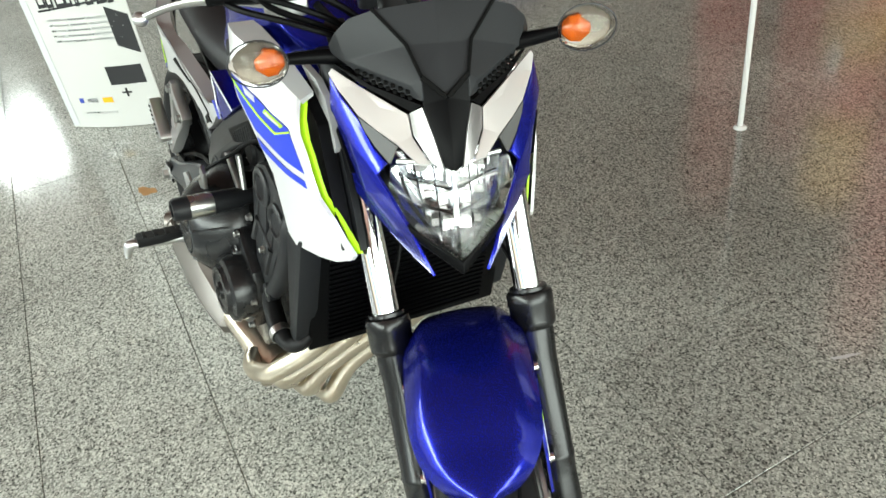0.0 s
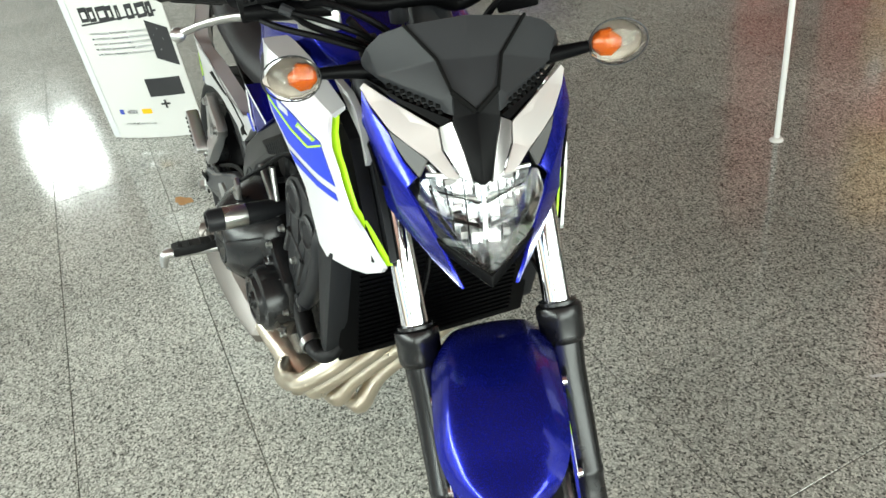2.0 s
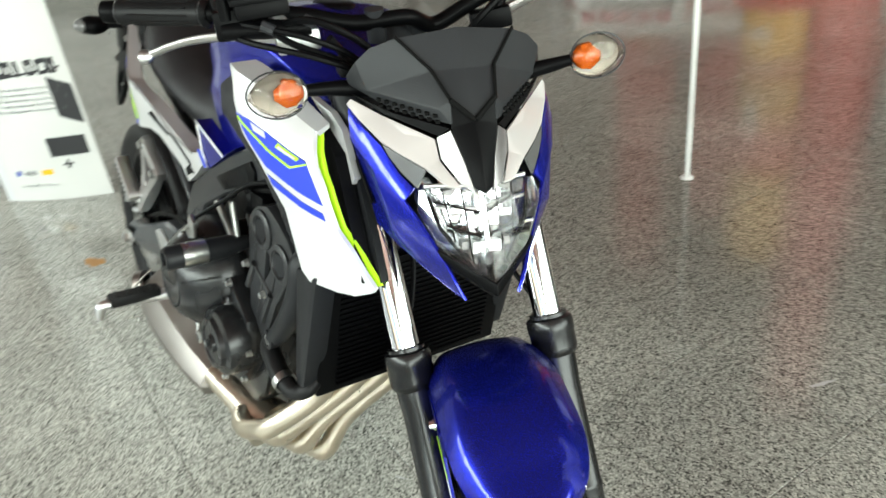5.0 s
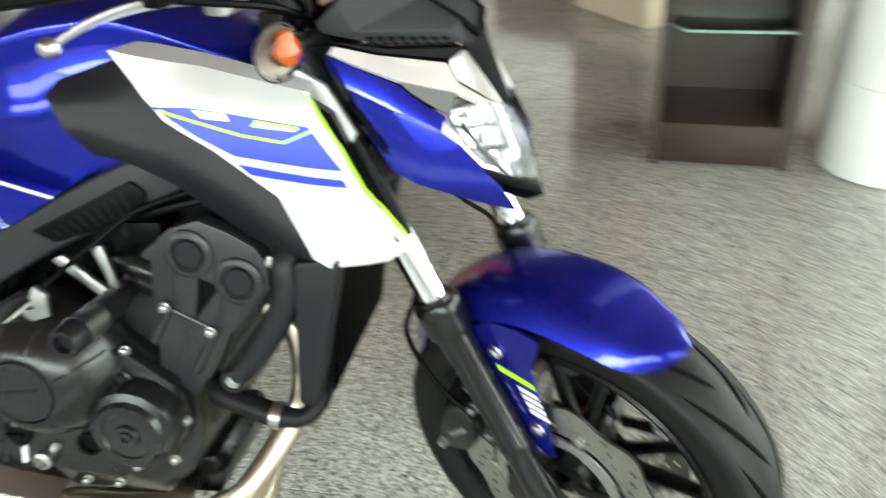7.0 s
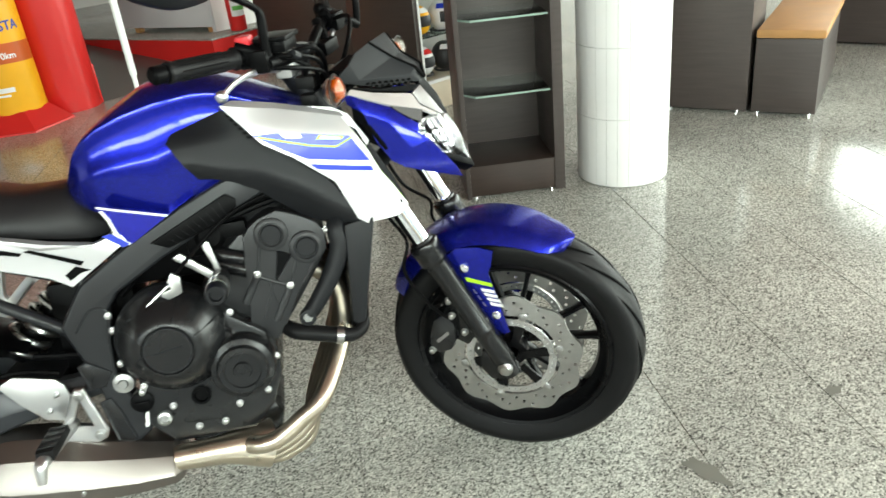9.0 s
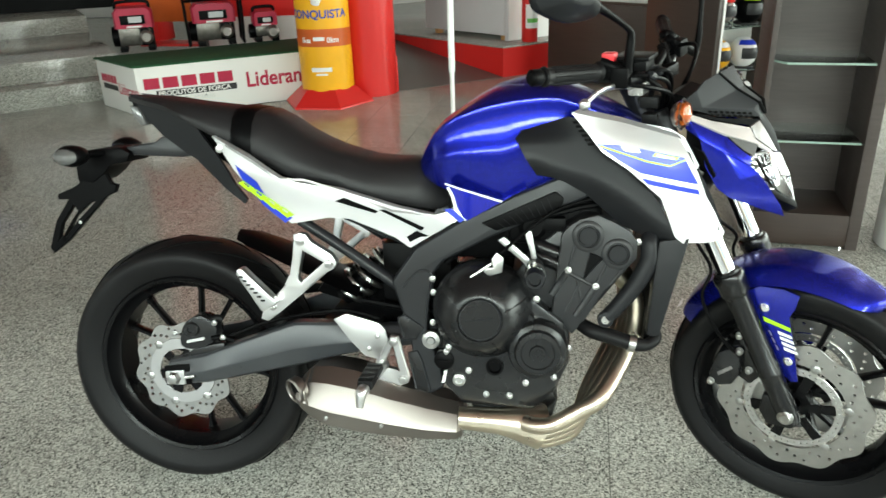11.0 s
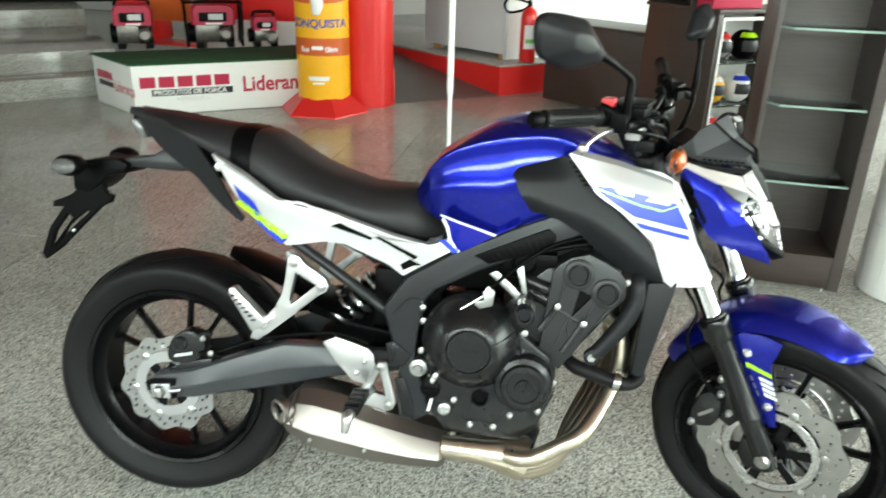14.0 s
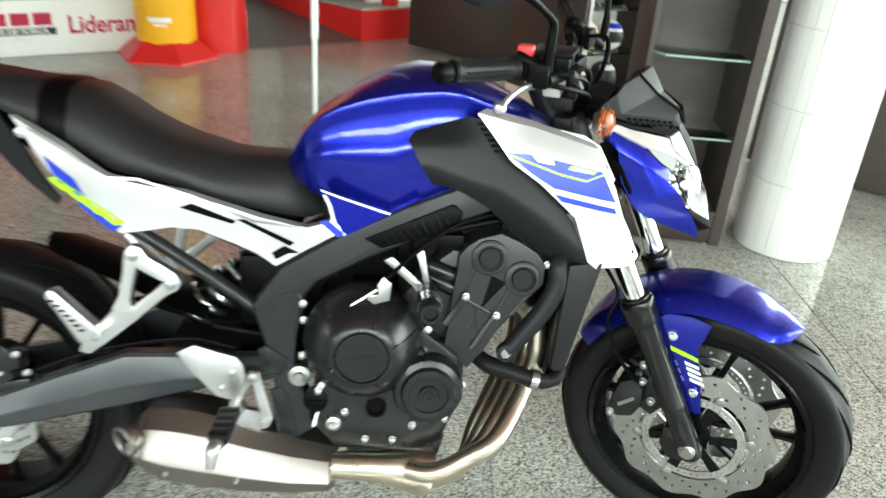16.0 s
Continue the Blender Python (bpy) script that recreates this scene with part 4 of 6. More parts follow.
# slider, levers, throttle linkage
part("frame_slider", lathe((.857, 0, .622), [(.011, -.15), (.015, -.19), (.0185, -.20), (.0205, -.275), (.0205, -.308), (.017, -.314), (.012, -.314), (.011, -.304), (0, -.304)], 24), M_MATTE, bike, "dark cylindrical crash slider")
part("slider_band", lathe((.857, 0, .622), [(.0208, -.285), (.0212, -.285), (.0212, -.250), (.0205, -.244)], 24), M_STEEL, bike)
part("clutch_arm", slab([(.767, .645), (.777, .660), (.792, .648), (.789, .618), (.763, .610), (.751, .618), (.754, .626), (.770, .628)], -.240, -.232, .0015), M_DISC, bike, "aluminium clutch arm")
part("cable_end", tube([(.693, -.240, .585), (.767, -.237, .636)], .003, 8, 1, False), M_STEEL, bike, "bright clutch cable end")
part("clutch_cable", tube([(.767, -.237, .640), (.795, -.222, .664), (.83, -.200, .692), (.90, -.178, .740), (.98, -.165, .765)], .0036, 8), M_BLACK, bike, "black clutch cable")
part("linkage_strip", slab([(.776, .676), (.792, .684), (.846, .636), (.864, .607), (.850, .603), (.832, .628)], -.194, -.184, .003), M_DISC, bike, "aluminium linkage strip")
part("linkage_strip", slab([(.832, .694), (.848, .697), (.856, .655), (.866, .612), (.853, .608), (.846, .650)], -.190, -.181, .003), M_DISC, bike)
part("throttle_body", merge(box(.80, -.15, .66, .90, .15, .74, .01), lathe((.85, -.15, .70), [(.03, .0), (.03, -.012), (.02, -.02), (0, -.02)], 20), box(.87, -.165, .69, .92, -.13, .72, .004)), M_BLACK, bike)
part("harness", merge(tube([(.66, -.14, .61), (.74, -.15, .68), (.84, -.15, .71), (.94, -.16, .74), (1.0, -.15, .75)], .006, 8), tube([(.50, -.12, .47), (.42, -.13, .49), (.30, -.12, .47), (.22, -.125, .45), (.12, -.13, .41)], .0055, 8), tube([(.66, -.15, .50), (.55, -.12, .50), (.46, -.11, .51)], .007, 8)), M_BLACK, bike, "black cables along the frame")

# radiator and hoses
rad = part("radiator", slab([(1.112, .672), (1.150, .680), (1.122, .455), (1.088, .455)], -.180, .180, .004), M_BLACK, bike, "black radiator core")
sym("radiator_side", slab([(1.108, .683), (1.170, .690), (1.120, .480), (1.108, .472), (1.092, .480)], -.202, -.165, .008), M_MATTE, "dark radiator side cover")
for k in range(22):
    z = .47 + .0093 * k
    x = 1.121 + (z - .455) * .128
    part("fin", box(x - .001, -.148, z, x + .006, .148, z + .003), M_BLACK, rad)
part("coolant_hose", tube([(1.110, -.165, .49), (1.113, -.190, .470), (1.092, -.202, .457), (1.058, -.206, .463), (1.015, -.200, .474), (.978, -.190, .482), (.955, -.165, .490)], [.0125, .013, .013, .0165, .0165, .0165, .015], 14), M_RUBBER, bike, "black rubber coolant hose")
part("upper_hose", tube([(1.105, -.150, .70), (1.092, -.182, .678), (1.091, -.188, .638), (1.068, -.190, .588), (1.029, -.192, .535), (1.008, -.194, .513)], [.018, .019, .019, .019, .017, .0155], 16), M_MATTE, bike, "dark upper coolant pipe")
part("hose_clamp", lathe((0, 0, 0), [(.0172, -.007), (.0190, -.007), (.0190, .007), (.0172, .007)], 20, 'X', True), M_BOLT, bike, "bright hose clamp", Matrix.Translation((1.062, -.206, .462)) @ pose(0, 0, 0, 0, 12, 0))
part("hose_end", lathe((1.006, -.200, .511), [(.0165, .01), (.0165, -.008), (.0105, -.009), (.010, 0), (0, 0)], 18), M_MATTE, bike)
part("hose_socket", lathe((1.006, -.2005, .511), [(.0095, 0), (.0095, -.0075), (.006, -.0075), (.006, -.002), (0, -.002)], 6), M_BOLT, bike)

# exhaust: four headers sweep to the right, collector, short muffler
MT = [(.318, .338), (.34, .362), (.375, .378), (.42, .374), (.46, .366), (.56, .332), (.64, .308), (.70, .290)]
MB = [(.318, .297), (.34, .274), (.375, .246), (.42, .232), (.517, .222), (.60, .216), (.66, .215), (.70, .217)]


def muffler_ring(x, y0):
    zt, zb = float(np.interp(x, *zip(*MT))), float(np.interp(x, *zip(*MB)))
    h = zt - zb
    q = [(y0, zb + h * .36), (y0 + .008, zb + h * .10), (y0 + .03, zb), (-.11, zb), (-.075, zb + h * .3), (-.075, zb + h * .75), (-.11, zt - .002), (y0 + .055, zt), (y0 + .022, zt - h * .22), (y0 + .004, zt - h * .52)]
    return [(x + .10 * (y + .235) * (1 if x < .36 else 0), y, z) for y, z in q]


exh = part("muffler", loft([muffler_ring(x, y0) for x, y0 in ((.322, -.222), (.335, -.232), (.36, -.238), (.40, -.241), (.46, -.241), (.54, -.238), (.62, -.232), (.69, -.222), (.70, -.205))]), M_MUFF, bike, "short brushed steel muffler under the engine", None, 22)
OUT = Matrix.Translation((.330, -.215, .328)) @ pose(0, 0, 0, 0, -12, 52)
part("tail_pipe", lathe((0, 0, 0), [(.024, .012), (.031, .006), (.031, -.012), (.027, -.015), (.024, -.012), (.023, .0)], 28, 'X'), M_MUFF, exh, "round exhaust outlet", OUT)
# flat black disc closing the pipe paints the dark of its bore
part("outlet_hole", lathe((0, 0, 0), [(0, -.004), (.0245, -.004)], 20, 'X'), M_RECESS_SHADE, exh, "", OUT)
part("muffler_seam", tube([(.355, -.200, .372), (.352, -.242, .335), (.356, -.236, .300)], .0025, 6), M_MUFF, exh)
for x, y, z in ((.525, -.243, .262), (.40, -.245, .275)):
    part("muffler_bolt", bolt(x, y, z, .004), M_BOLT, exh)
for k in range(4):
    y0 = -.125 + .083 * k
    yb = -.212 + .046 * k
    zb = .268 - .035 * k
    part("header_pipe", tube([(1.02, y0, .60), (1.068, y0, .555), (1.078, y0 * .95 - .01, .49), (1.062, y0 * .75 - .045, .42), (1.005 - .006 * k, yb * .8 + y0 * .2 - .01, .338 - .016 * k), (.955, yb, zb + .035), (.905, yb, zb + .004), (.87, yb * .9 - .018, zb * .9 + .022), (.84, yb * .5 - .088, zb * .5 + .128)], .0185, 14), M_EXH, bike, "polished stainless exhaust header")
part("collector", tube([(.872, -.150, .234), (.84, -.160, .244), (.78, -.175, .255), (.69, -.188, .264)], [.052, .046, .030, .025], 20), M_EXH, bike, "stainless exhaust collector")
# side stand on the far side
part("side_stand", tube([(.60, .14, .30), (.585, .20, .13), (.57, .245, -.035)], [.014, .012, .012], 12), M_FRAME, bike, "black side stand")
part("stand_foot", slab([(.545, -.055), (.60, -.055), (.60, -.045), (.545, -.045)], .225, .275, .003), M_FRAME, bike)

# ---- front assembly, turned with the steering ----
FD = Vector((-math.sin(RAKE), 0, math.cos(RAKE)))
FA = Vector((1.452, 0, .312))


def fork_pt(y, s):
    p = FA + FD * s
    return (p.x, y, p.z)


def fork_lathe(y, prof, seg=24):
    m = Matrix.Translation(fork_pt(y, 0)) @ Matrix.Rotation(-RAKE, 4, 'Y')
    bm = lathe((0, 0, 0), prof, seg, 'Z')
    bmesh.ops.transform(bm, matrix=m, verts=bm.verts)
    return bm


for s in (-1, 1):
    leg = part("fork_leg", fork_lathe(s * .104, [(0, -.04), (.020, -.04), (.024, -.02), (.026, .02), (.0245, .06), (.0250, .085), (.0262, .088), (.0262, .094), (.0250, .097), (.0245, .245), (.0265, .272), (.0265, .284), (.0315, .290), (.0325, .296), (.0325, .318), (.0335, .320), (.0335, .334), (.032, .338), (.027, .340), (.027, .345), (.021, .346)]), M_FORK, bike, "black lower fork leg", FORK)
    part("fork_tube", fork_lathe(s * .104, [(.0205, .33), (.0205, .70)], 28), M_CHROME, leg, "chromed fork tube", FORK)
    part("fork_collar", fork_lathe(s * .104, [(.021, .52), (.029, .52), (.030, .56), (.022, .565), (.022, .72), (0, .72)]), M_MATTE, leg, "", FORK)
    part("axle_clamp", lathe(fork_pt(s * .104, -.012), [(0, s * .03), (.011, s * .03), (.014, s * .026), (.017, s * .024), (.018, 0)], 18), M_BOLT, leg, "bright axle bolt", FORK)
    calp = [(1.285, .350), (1.290, .385), (1.303, .425), (1.328, .440), (1.352, .420), (1.352, .375), (1.338, .346), (1.305, .334)]
    fc = part("front_caliper", slab(calp, s * .120, s * .058, .009), M_ENGINE, bike, "dark front brake caliper", FORK)
    part("caliper_mount", slab([(1.335, .475), (1.356, .480), (1.378, .420), (1.392, .372), (1.372, .345), (1.345, .360), (1.345, .42)], s * .098, s * .080, .005), M_FORK, fc, "", FORK)
    part("caliper_mark", slab([(1.304, .372), (1.334, .398), (1.338, .391), (1.308, .365)], s * .1208, s * .1190), M_GREYSILVER, fc, "", FORK)
    for x, z, y in ((1.342, .468, .098), (1.368, .384, .098), (1.292, .346, .118), (1.346, .432, .104)):
        part("caliper_bolt", bolt(x, s * y, z, .0075, .012, s), M_BOLT, fc, "", FORK)
    part("axle_foot", slab([(1.405, .345), (1.440, .352), (1.475, .300), (1.470, .272), (1.420, .268), (1.400, .300)], s * .122, s * .088, .006), M_FORK, leg, "", FORK)
    part("brake_line", tube([(1.345, s * .11, .42), (1.30, s * .125, .48), (1.262, s * .125, .56), (1.27, s * .10, .62), (1.22, s * .07, .68), (1.18, s * .05, .80)], .004, 8), M_BLACK, bike, "black brake line", FORK)
part("lower_clamp", slab([fork_pt(0, .505)[::2], fork_pt(0, .545)[::2], (fork_pt(0, .545)[0] - .05, fork_pt(0, .545)[2] - .022), (fork_pt(0, .505)[0] - .05, fork_pt(0, .505)[2] - .022)], -.13, .13, .006), M_FRAME, bike, "", FORK)
part("upper_clamp", slab([fork_pt(0, .675)[::2], fork_pt(0, .70)[::2], (fork_pt(0, .70)[0] - .05, fork_pt(0, .70)[2] - .022), (fork_pt(0, .675)[0] - .05, fork_pt(0, .675)[2] - .022)], -.13, .13, .006), M_FRAME, bike, "", FORK)
part("steering_head", tube([(1.16, 0, .80), (1.06, 0, 1.0)], .03, 16, 1, False), M_FRAME, bike)

# front mudguard
rg = []
NG = 44
for i in range(NG + 1):
    a = radians(150 - (150 - 60.5) * i / NG)
    t = i / NG
    R = .316 + .025 * math.sin(math.pi * min(1, t * 1.15)) ** 0.8
    wd = .085 * min(1, .55 + 2.2 * min(t, .25)) * math.sqrt(max(.02, 1 - .96 * max(0, (t - .70) / .30) ** 2.6))
    row = []
    for k in range(21):
        u = -1 + k / 10
        drop = .012 * abs(u) ** 2 + .024 * max(0, (abs(u) - .62) / .38) ** 1.5 * (1 - .5 * max(0, (t - .7) / .3))
        row.append((FRONT[0] + (R - drop) * math.cos(a), wd * u, FRONT[2] + (R - drop) * math.sin(a)))
    for k in range(20, -1, -1):
        x, y, z = row[k]
        row.append((FRONT[0] + (x - FRONT[0]) * .985, y * .94, FRONT[2] + (z - FRONT[2]) * .985))
    rg.append(row)
guard = part("front_mudguard", loft(rg), M_BLUE, bike, "glossy blue front mudguard", FORK, 50)
skirt = [(1.345, .572), (1.372, .592), (1.42, .594), (1.452, .585), (1.445, .552), (1.436, .530), (1.452, .46), (1.468, .376), (1.455, .372), (1.438, .385), (1.37, .52)]
for s in (-1, 1):
    bm = panel(skirt, lambda x, z: -.088 + .10 * max(0, z - .585), .004)
    part("mudguard_side", bm if s < 0 else mirror(bm), M_BLUE, guard, "", FORK)
    stripes = [([(1.384, .522), (1.441, .506), (1.443, .497), (1.388, .511)], M_NEON)]
    for k in range(4):
        x, z = 1.416 + .0052 * k, .494 - .0122 * k
        stripes.append(([(x, z), (x + .029, z - .0065), (x + .031, z - .0135), (x + .003, z - .0078)], M_WHITEDECAL))
    for k in range(3):
        x, z = 1.397 + .0085 * k, .491 - .0165 * k
        stripes.append(([(x, z), (x + .004, z - .001), (x + .010, z - .012), (x + .006, z - .011)], M_GREYSILVER))
    for pts, m in stripes:
        bm = panel(pts, lambda x, z: -.0895, .001)
        part("mudguard_stripe", bm if s < 0 else mirror(bm), m, guard, "", FORK)
    for x, z in ((1.385, .545), (1.444, .424)):
        part("mudguard_bolt", bolt(x, s * .089, z, .009, .008, s), M_CHROME, guard, "", FORK)

# headlight unit


def shell(half, faces, thick, name, material, label="", parent=None, sm=25, bev=.0):
    """A faceted shell from half its points (y >= 0), mirrored, with thickness."""
    bm = bmesh.new()
    vs = {}
    for s in (1, -1):
        for k, p in half.items():
            vs[k, s] = vs[k, 1] if (s < 0 and abs(p[1]) < 1e-6) else bm.verts.new((p[0], s * p[1], p[2]))
    for f in faces:
        for s in (1, -1):
            try:
                bm.faces.new([vs[k, s] for k in f])
            except ValueError:
                pass
    bmesh.ops.recalc_face_normals(bm, faces=bm.faces)
    if sum(f.normal.x for f in bm.faces) < 0:
        bmesh.ops.reverse_faces(bm, faces=bm.faces)
    bmesh.ops.solidify(bm, geom=list(bm.faces), thickness=thick)
    if bev:
        bevel(bm, bev, 2, 16)
    return part(name, bm, material, parent or bike, label, HEADLAMP, sm)


def wing(pts, faces, thick, name, material, label="", parent=None, sm=25, bev=.0):
    """The same faceted sheet on each side, as two parts."""
    out = []
    for s in (-1, 1):
        bm = bmesh.new()
        vs = {k: bm.verts.new((p[0], s * p[1], p[2])) for k, p in pts.items()}
        for f in faces:
            bm.faces.new([vs[k] for k in f])
        bmesh.ops.recalc_face_normals(bm, faces=bm.faces)
        if sum(s * f.normal.y * f.calc_area() for f in bm.faces) < 0:
            bmesh.ops.reverse_faces(bm, faces=bm.faces)
        bmesh.ops.solidify(bm, geom=list(bm.faces), thickness=thick)
        if bev:
            bevel(bm, bev, 2, 16)
        out.append(part(name, bm, material, parent or bike, label, HEADLAMP, sm))
    return out


VIS = {"a0": (1.266, 0, 1.037), "a1": (1.250, .076, 1.026), "a2": (1.230, .106, 1.012), "a3": (1.220, .124, .994), "a4": (1.197, .134, .972), "a5": (1.197, .132, .960),
       "m0": (1.294, 0, .992), "m1": (1.285, .040, .990), "m2": (1.232, .113, .960), "v1": (1.328, .028, .964), "v0": (1.338, 0, .940), "l1": (1.335, .029, .936), "l2": (1.262, .086, .939), "l3": (1.320, .040, .952)}
visor = shell(VIS, [("a0", "a1", "m1", "m0"), ("m0", "m1", "v1", "v0"), ("a1", "a2", "a3", "m2", "m1"), ("a3", "a4", "a5", "m2"), ("m1", "m2", "l3", "v1"), ("m2", "a5", "l2", "l1", "l3"), ("v1", "l3", "l1")], .006, "visor", M_VISOR, "matte dark grey headlight visor", bev=.0022)
for s in (-1, 1):
    part("visor_ridge", tube([(1.251, s * .076, 1.0275), (1.286, s * .0402, .9915), (1.329, s * .0282, .9652)], .0024, 6, 1, False), M_RECESS_SHADE, visor, "", HEADLAMP)
    part("visor_groove", tube([(1.329, s * .0285, .9645), (1.3392, s * .001, .9408)], .0034, 6, 1, False), M_RECESS_SHADE, visor, "", HEADLAMP)
    for i in range(8):
        for j in range(2):
            p = Vector((1.246, s * .1005, .950)).lerp(Vector((1.3165, s * .0445, .9435)), i / 7) + Vector((.004 * j, -s * .002 * j, -.0065 * j))
            part("visor_slot", box(p.x - .004, p.y - .0026, p.z - .002, p.x + .003, p.y + .0026, p.z + .0022, .0008), M_RECESS_SHADE, visor, "", HEADLAMP)
shell({"v0": (1.337, 0, .9385), "v1": (1.327, .0275, .9605), "l1": (1.334, .0295, .932), "p": (1.354, .0195, .898), "q": (1.372, .0115, .865), "t": (1.380, 0, .861), "c": (1.361, 0, .905)}, [("v0", "v1", "l1"), ("v0", "l1", "p", "c"), ("c", "p", "q", "t")], .006, "visor_spear", M_BLACK, "black centre of the visor", bev=.0015)
wing({"a": (1.209, .1305, .951), "b": (1.264, .086, .936), "c": (1.333, .031, .931), "d": (1.320, .043, .919), "e": (1.252, .098, .934)}, [("a", "b", "e"), ("b", "c", "d", "e")], .006, "vent_strip", M_BLACK, "black strip below the visor")
wing({"a": (1.334, .0305, .929), "b": (1.320, .045, .917), "c": (1.332, .043, .893), "d": (1.364, .026, .869), "e": (1.374, .012, .862), "f": (1.354, .020, .896)}, [("a", "b", "c", "f"), ("f", "c", "d", "e")], .005, "inner_blade", M_GREYSILVER, "grey metallic inner blades", bev=.001)
wing({"a": (1.217, .133, .947), "b": (1.252, .100, .932), "c": (1.319, .047, .9155), "d": (1.332, .0445, .8915), "e": (1.365, .027, .867), "f": (1.362, .042, .869), "g": (1.338, .064, .886), "h": (1.312, .087, .897), "i": (1.284, .107, .907), "j": (1.240, .129, .927), "k": (1.212, .1385, .939), "n": (1.288, .078, .915)},
     [("a", "b", "j", "k"), ("b", "n", "i", "j"), ("b", "c", "n"), ("n", "c", "d", "g", "h"), ("n", "h", "i"), ("d", "e", "f", "g")], .006, "headlight_blade", M_BLADE, "silver blades above the headlight", bev=.0016)
LENS = {"t": (1.379, 0, .859), "m": (1.362, .040, .867), "k": (1.338, .0745, .858), "g": (1.352, .080, .836), "f": (1.374, .062, .797), "e2": (1.402, .030, .768), "e": (1.419, 0, .759), "d": (1.404, 0, .812), "h": (1.390, .040, .820)}
LF = [("k", "m", "h", "g"), ("m", "t", "d", "h"), ("h", "d", "e", "e2", "f"), ("g", "h", "f")]
lens = shell(LENS, LF, .0022, "headlight_lens", M_CLEAR, "clear headlight lens over chromed cells", bev=.003)
lens.visible_shadow = False
shell({k: (p[0] - .036, p[1] * .95, p[2] + .002) for k, p in LENS.items()}, LF, .002, "reflector_bowl", M_REFLECT, "bright headlight reflector")
CELLS = HEADLAMP @ Matrix.Translation((-.016, 0, .002)) @ Matrix.Diagonal((1, .90, 1, 1))
def lamp(p):
    """A place among the cells behind the lens: set forwards and drawn in a little with its distance from the middle."""
    x, y, z = p
    a = abs(y)
    return (x + .11 * a, math.copysign(max(0.0, a * .97 - .035 * max(0, x - 1.15) * min(1, a / .06)), y) if a > 1e-6 else 0.0, z + .03 * a)


for s in (-1, 1):
    def cell(pts, depth, m):
        front = [Vector(lamp((x, s * y, z))) for x, y, z in pts]
        c = sum(front, Vector()) / len(front)
        back = [c + (q - c) * .45 + Vector((-depth, 0, 0)) for q in front]
        bm = bmesh.new()
        f_, b_ = [bm.verts.new(q) for q in front], [bm.verts.new(q) for q in back]
        for i in range(len(f_)):
            bm.faces.new((f_[i], f_[(i + 1) % len(f_)], b_[(i + 1) % len(f_)], b_[i]))
        bm.faces.new(b_)
        bmesh.ops.solidify(bm, geom=list(bm.faces), thickness=.0012)
        part("reflector_cell", bm, m, lens, "", CELLS, 20)
    cell([(1.364, .010, .852), (1.350, .050, .856), (1.332, .082, .850), (1.346, .074, .833), (1.372, .012, .832)], .014, M_REFLECT)
    cell([(1.378, .010, .828), (1.362, .046, .832), (1.350, .072, .828), (1.362, .060, .806), (1.388, .012, .804)], .022, M_CHROME)
    cell([(1.392, .010, .800), (1.372, .055, .804), (1.384, .046, .784), (1.400, .010, .778)], .018, M_REFLECT)
    cell([(1.404, .006, .774), (1.390, .040, .780), (1.402, .020, .762), (1.410, .004, .757)], .014, M_CHROME)
    part("cell_divider", tube([lamp(q) for q in ((1.372, s * .008, .829), (1.352, s * .076, .831))], .0022, 6, 1, False), M_GREYSILVER, lens, "", CELLS)
    part("cell_divider", tube([lamp(q) for q in ((1.392, s * .008, .802), (1.370, s * .060, .806))], .0022, 6, 1, False), M_BLACK, lens, "", CELLS)
    part("cell_divider", tube([lamp(q) for q in ((1.350, s * .080, .846), (1.372, s * .070, .812), (1.400, s * .030, .768))], .003, 6, 1, False), M_BLACK, lens, "", CELLS)
    part("light_bar", tube([lamp(q) for q in ((1.366, s * .004, .856), (1.356, s * .045, .859), (1.338, s * .082, .855))], .0032, 8, 1, False), M_ALU, lens, "pale running-light bar", CELLS)
for s in (-1, 1):
    for y, z, w_, h_, m in ((.018, .842, .012, .006, M_WHITEDECAL), (.048, .846, .010, .004, M_GREYSILVER), (.016, .815, .011, .008, M_WHITEDECAL), (.042, .818, .009, .006, M_CHROME), (.014, .788, .009, .007, M_WHITEDECAL), (.034, .790, .006, .005, M_GREYSILVER)):
        x = 1.392 - .55 * (z - .80) - .30 * y
        part("light_cell", bevel(loft([[lamp((x + dx, s * (y + u * w_ * r), z + v * h_ * r)) for u, v in ((-1, -1), (1, -1), (1, 1), (-1, 1))] for dx, r in ((-.016, .6), (0, 1.0))]), .001, 1), m, lens, "", CELLS, 20)
    for y0, z0, y1, z1 in ((.030, .857, .026, .772), (.060, .855, .050, .795), (.006, .826, .072, .838), (.006, .800, .060, .812)):
        part("cell_rib", tube([lamp((1.396 - .55 * (z - .80) - .30 * y, s * y, z)) for y, z in ((y0, z0), (y1, z1))], .0013, 6, 1, False), M_BLACK, lens, "", CELLS)
part("centre_bar", tube([lamp(q) for q in ((1.374, 0, .85), (1.400, 0, .79))], .004, 8, 1, False), M_CHROME, lens, "", CELLS)
wing({"a": (1.286, .1065, .904), "b": (1.340, .065, .884), "c": (1.3375, .0755, .861), "d": (1.316, .0905, .876), "e": (1.298, .1015, .892)}, [("a", "b", "c", "d", "e")], .003, "side_lens", M_SMOKE, "smoked upper side lens")
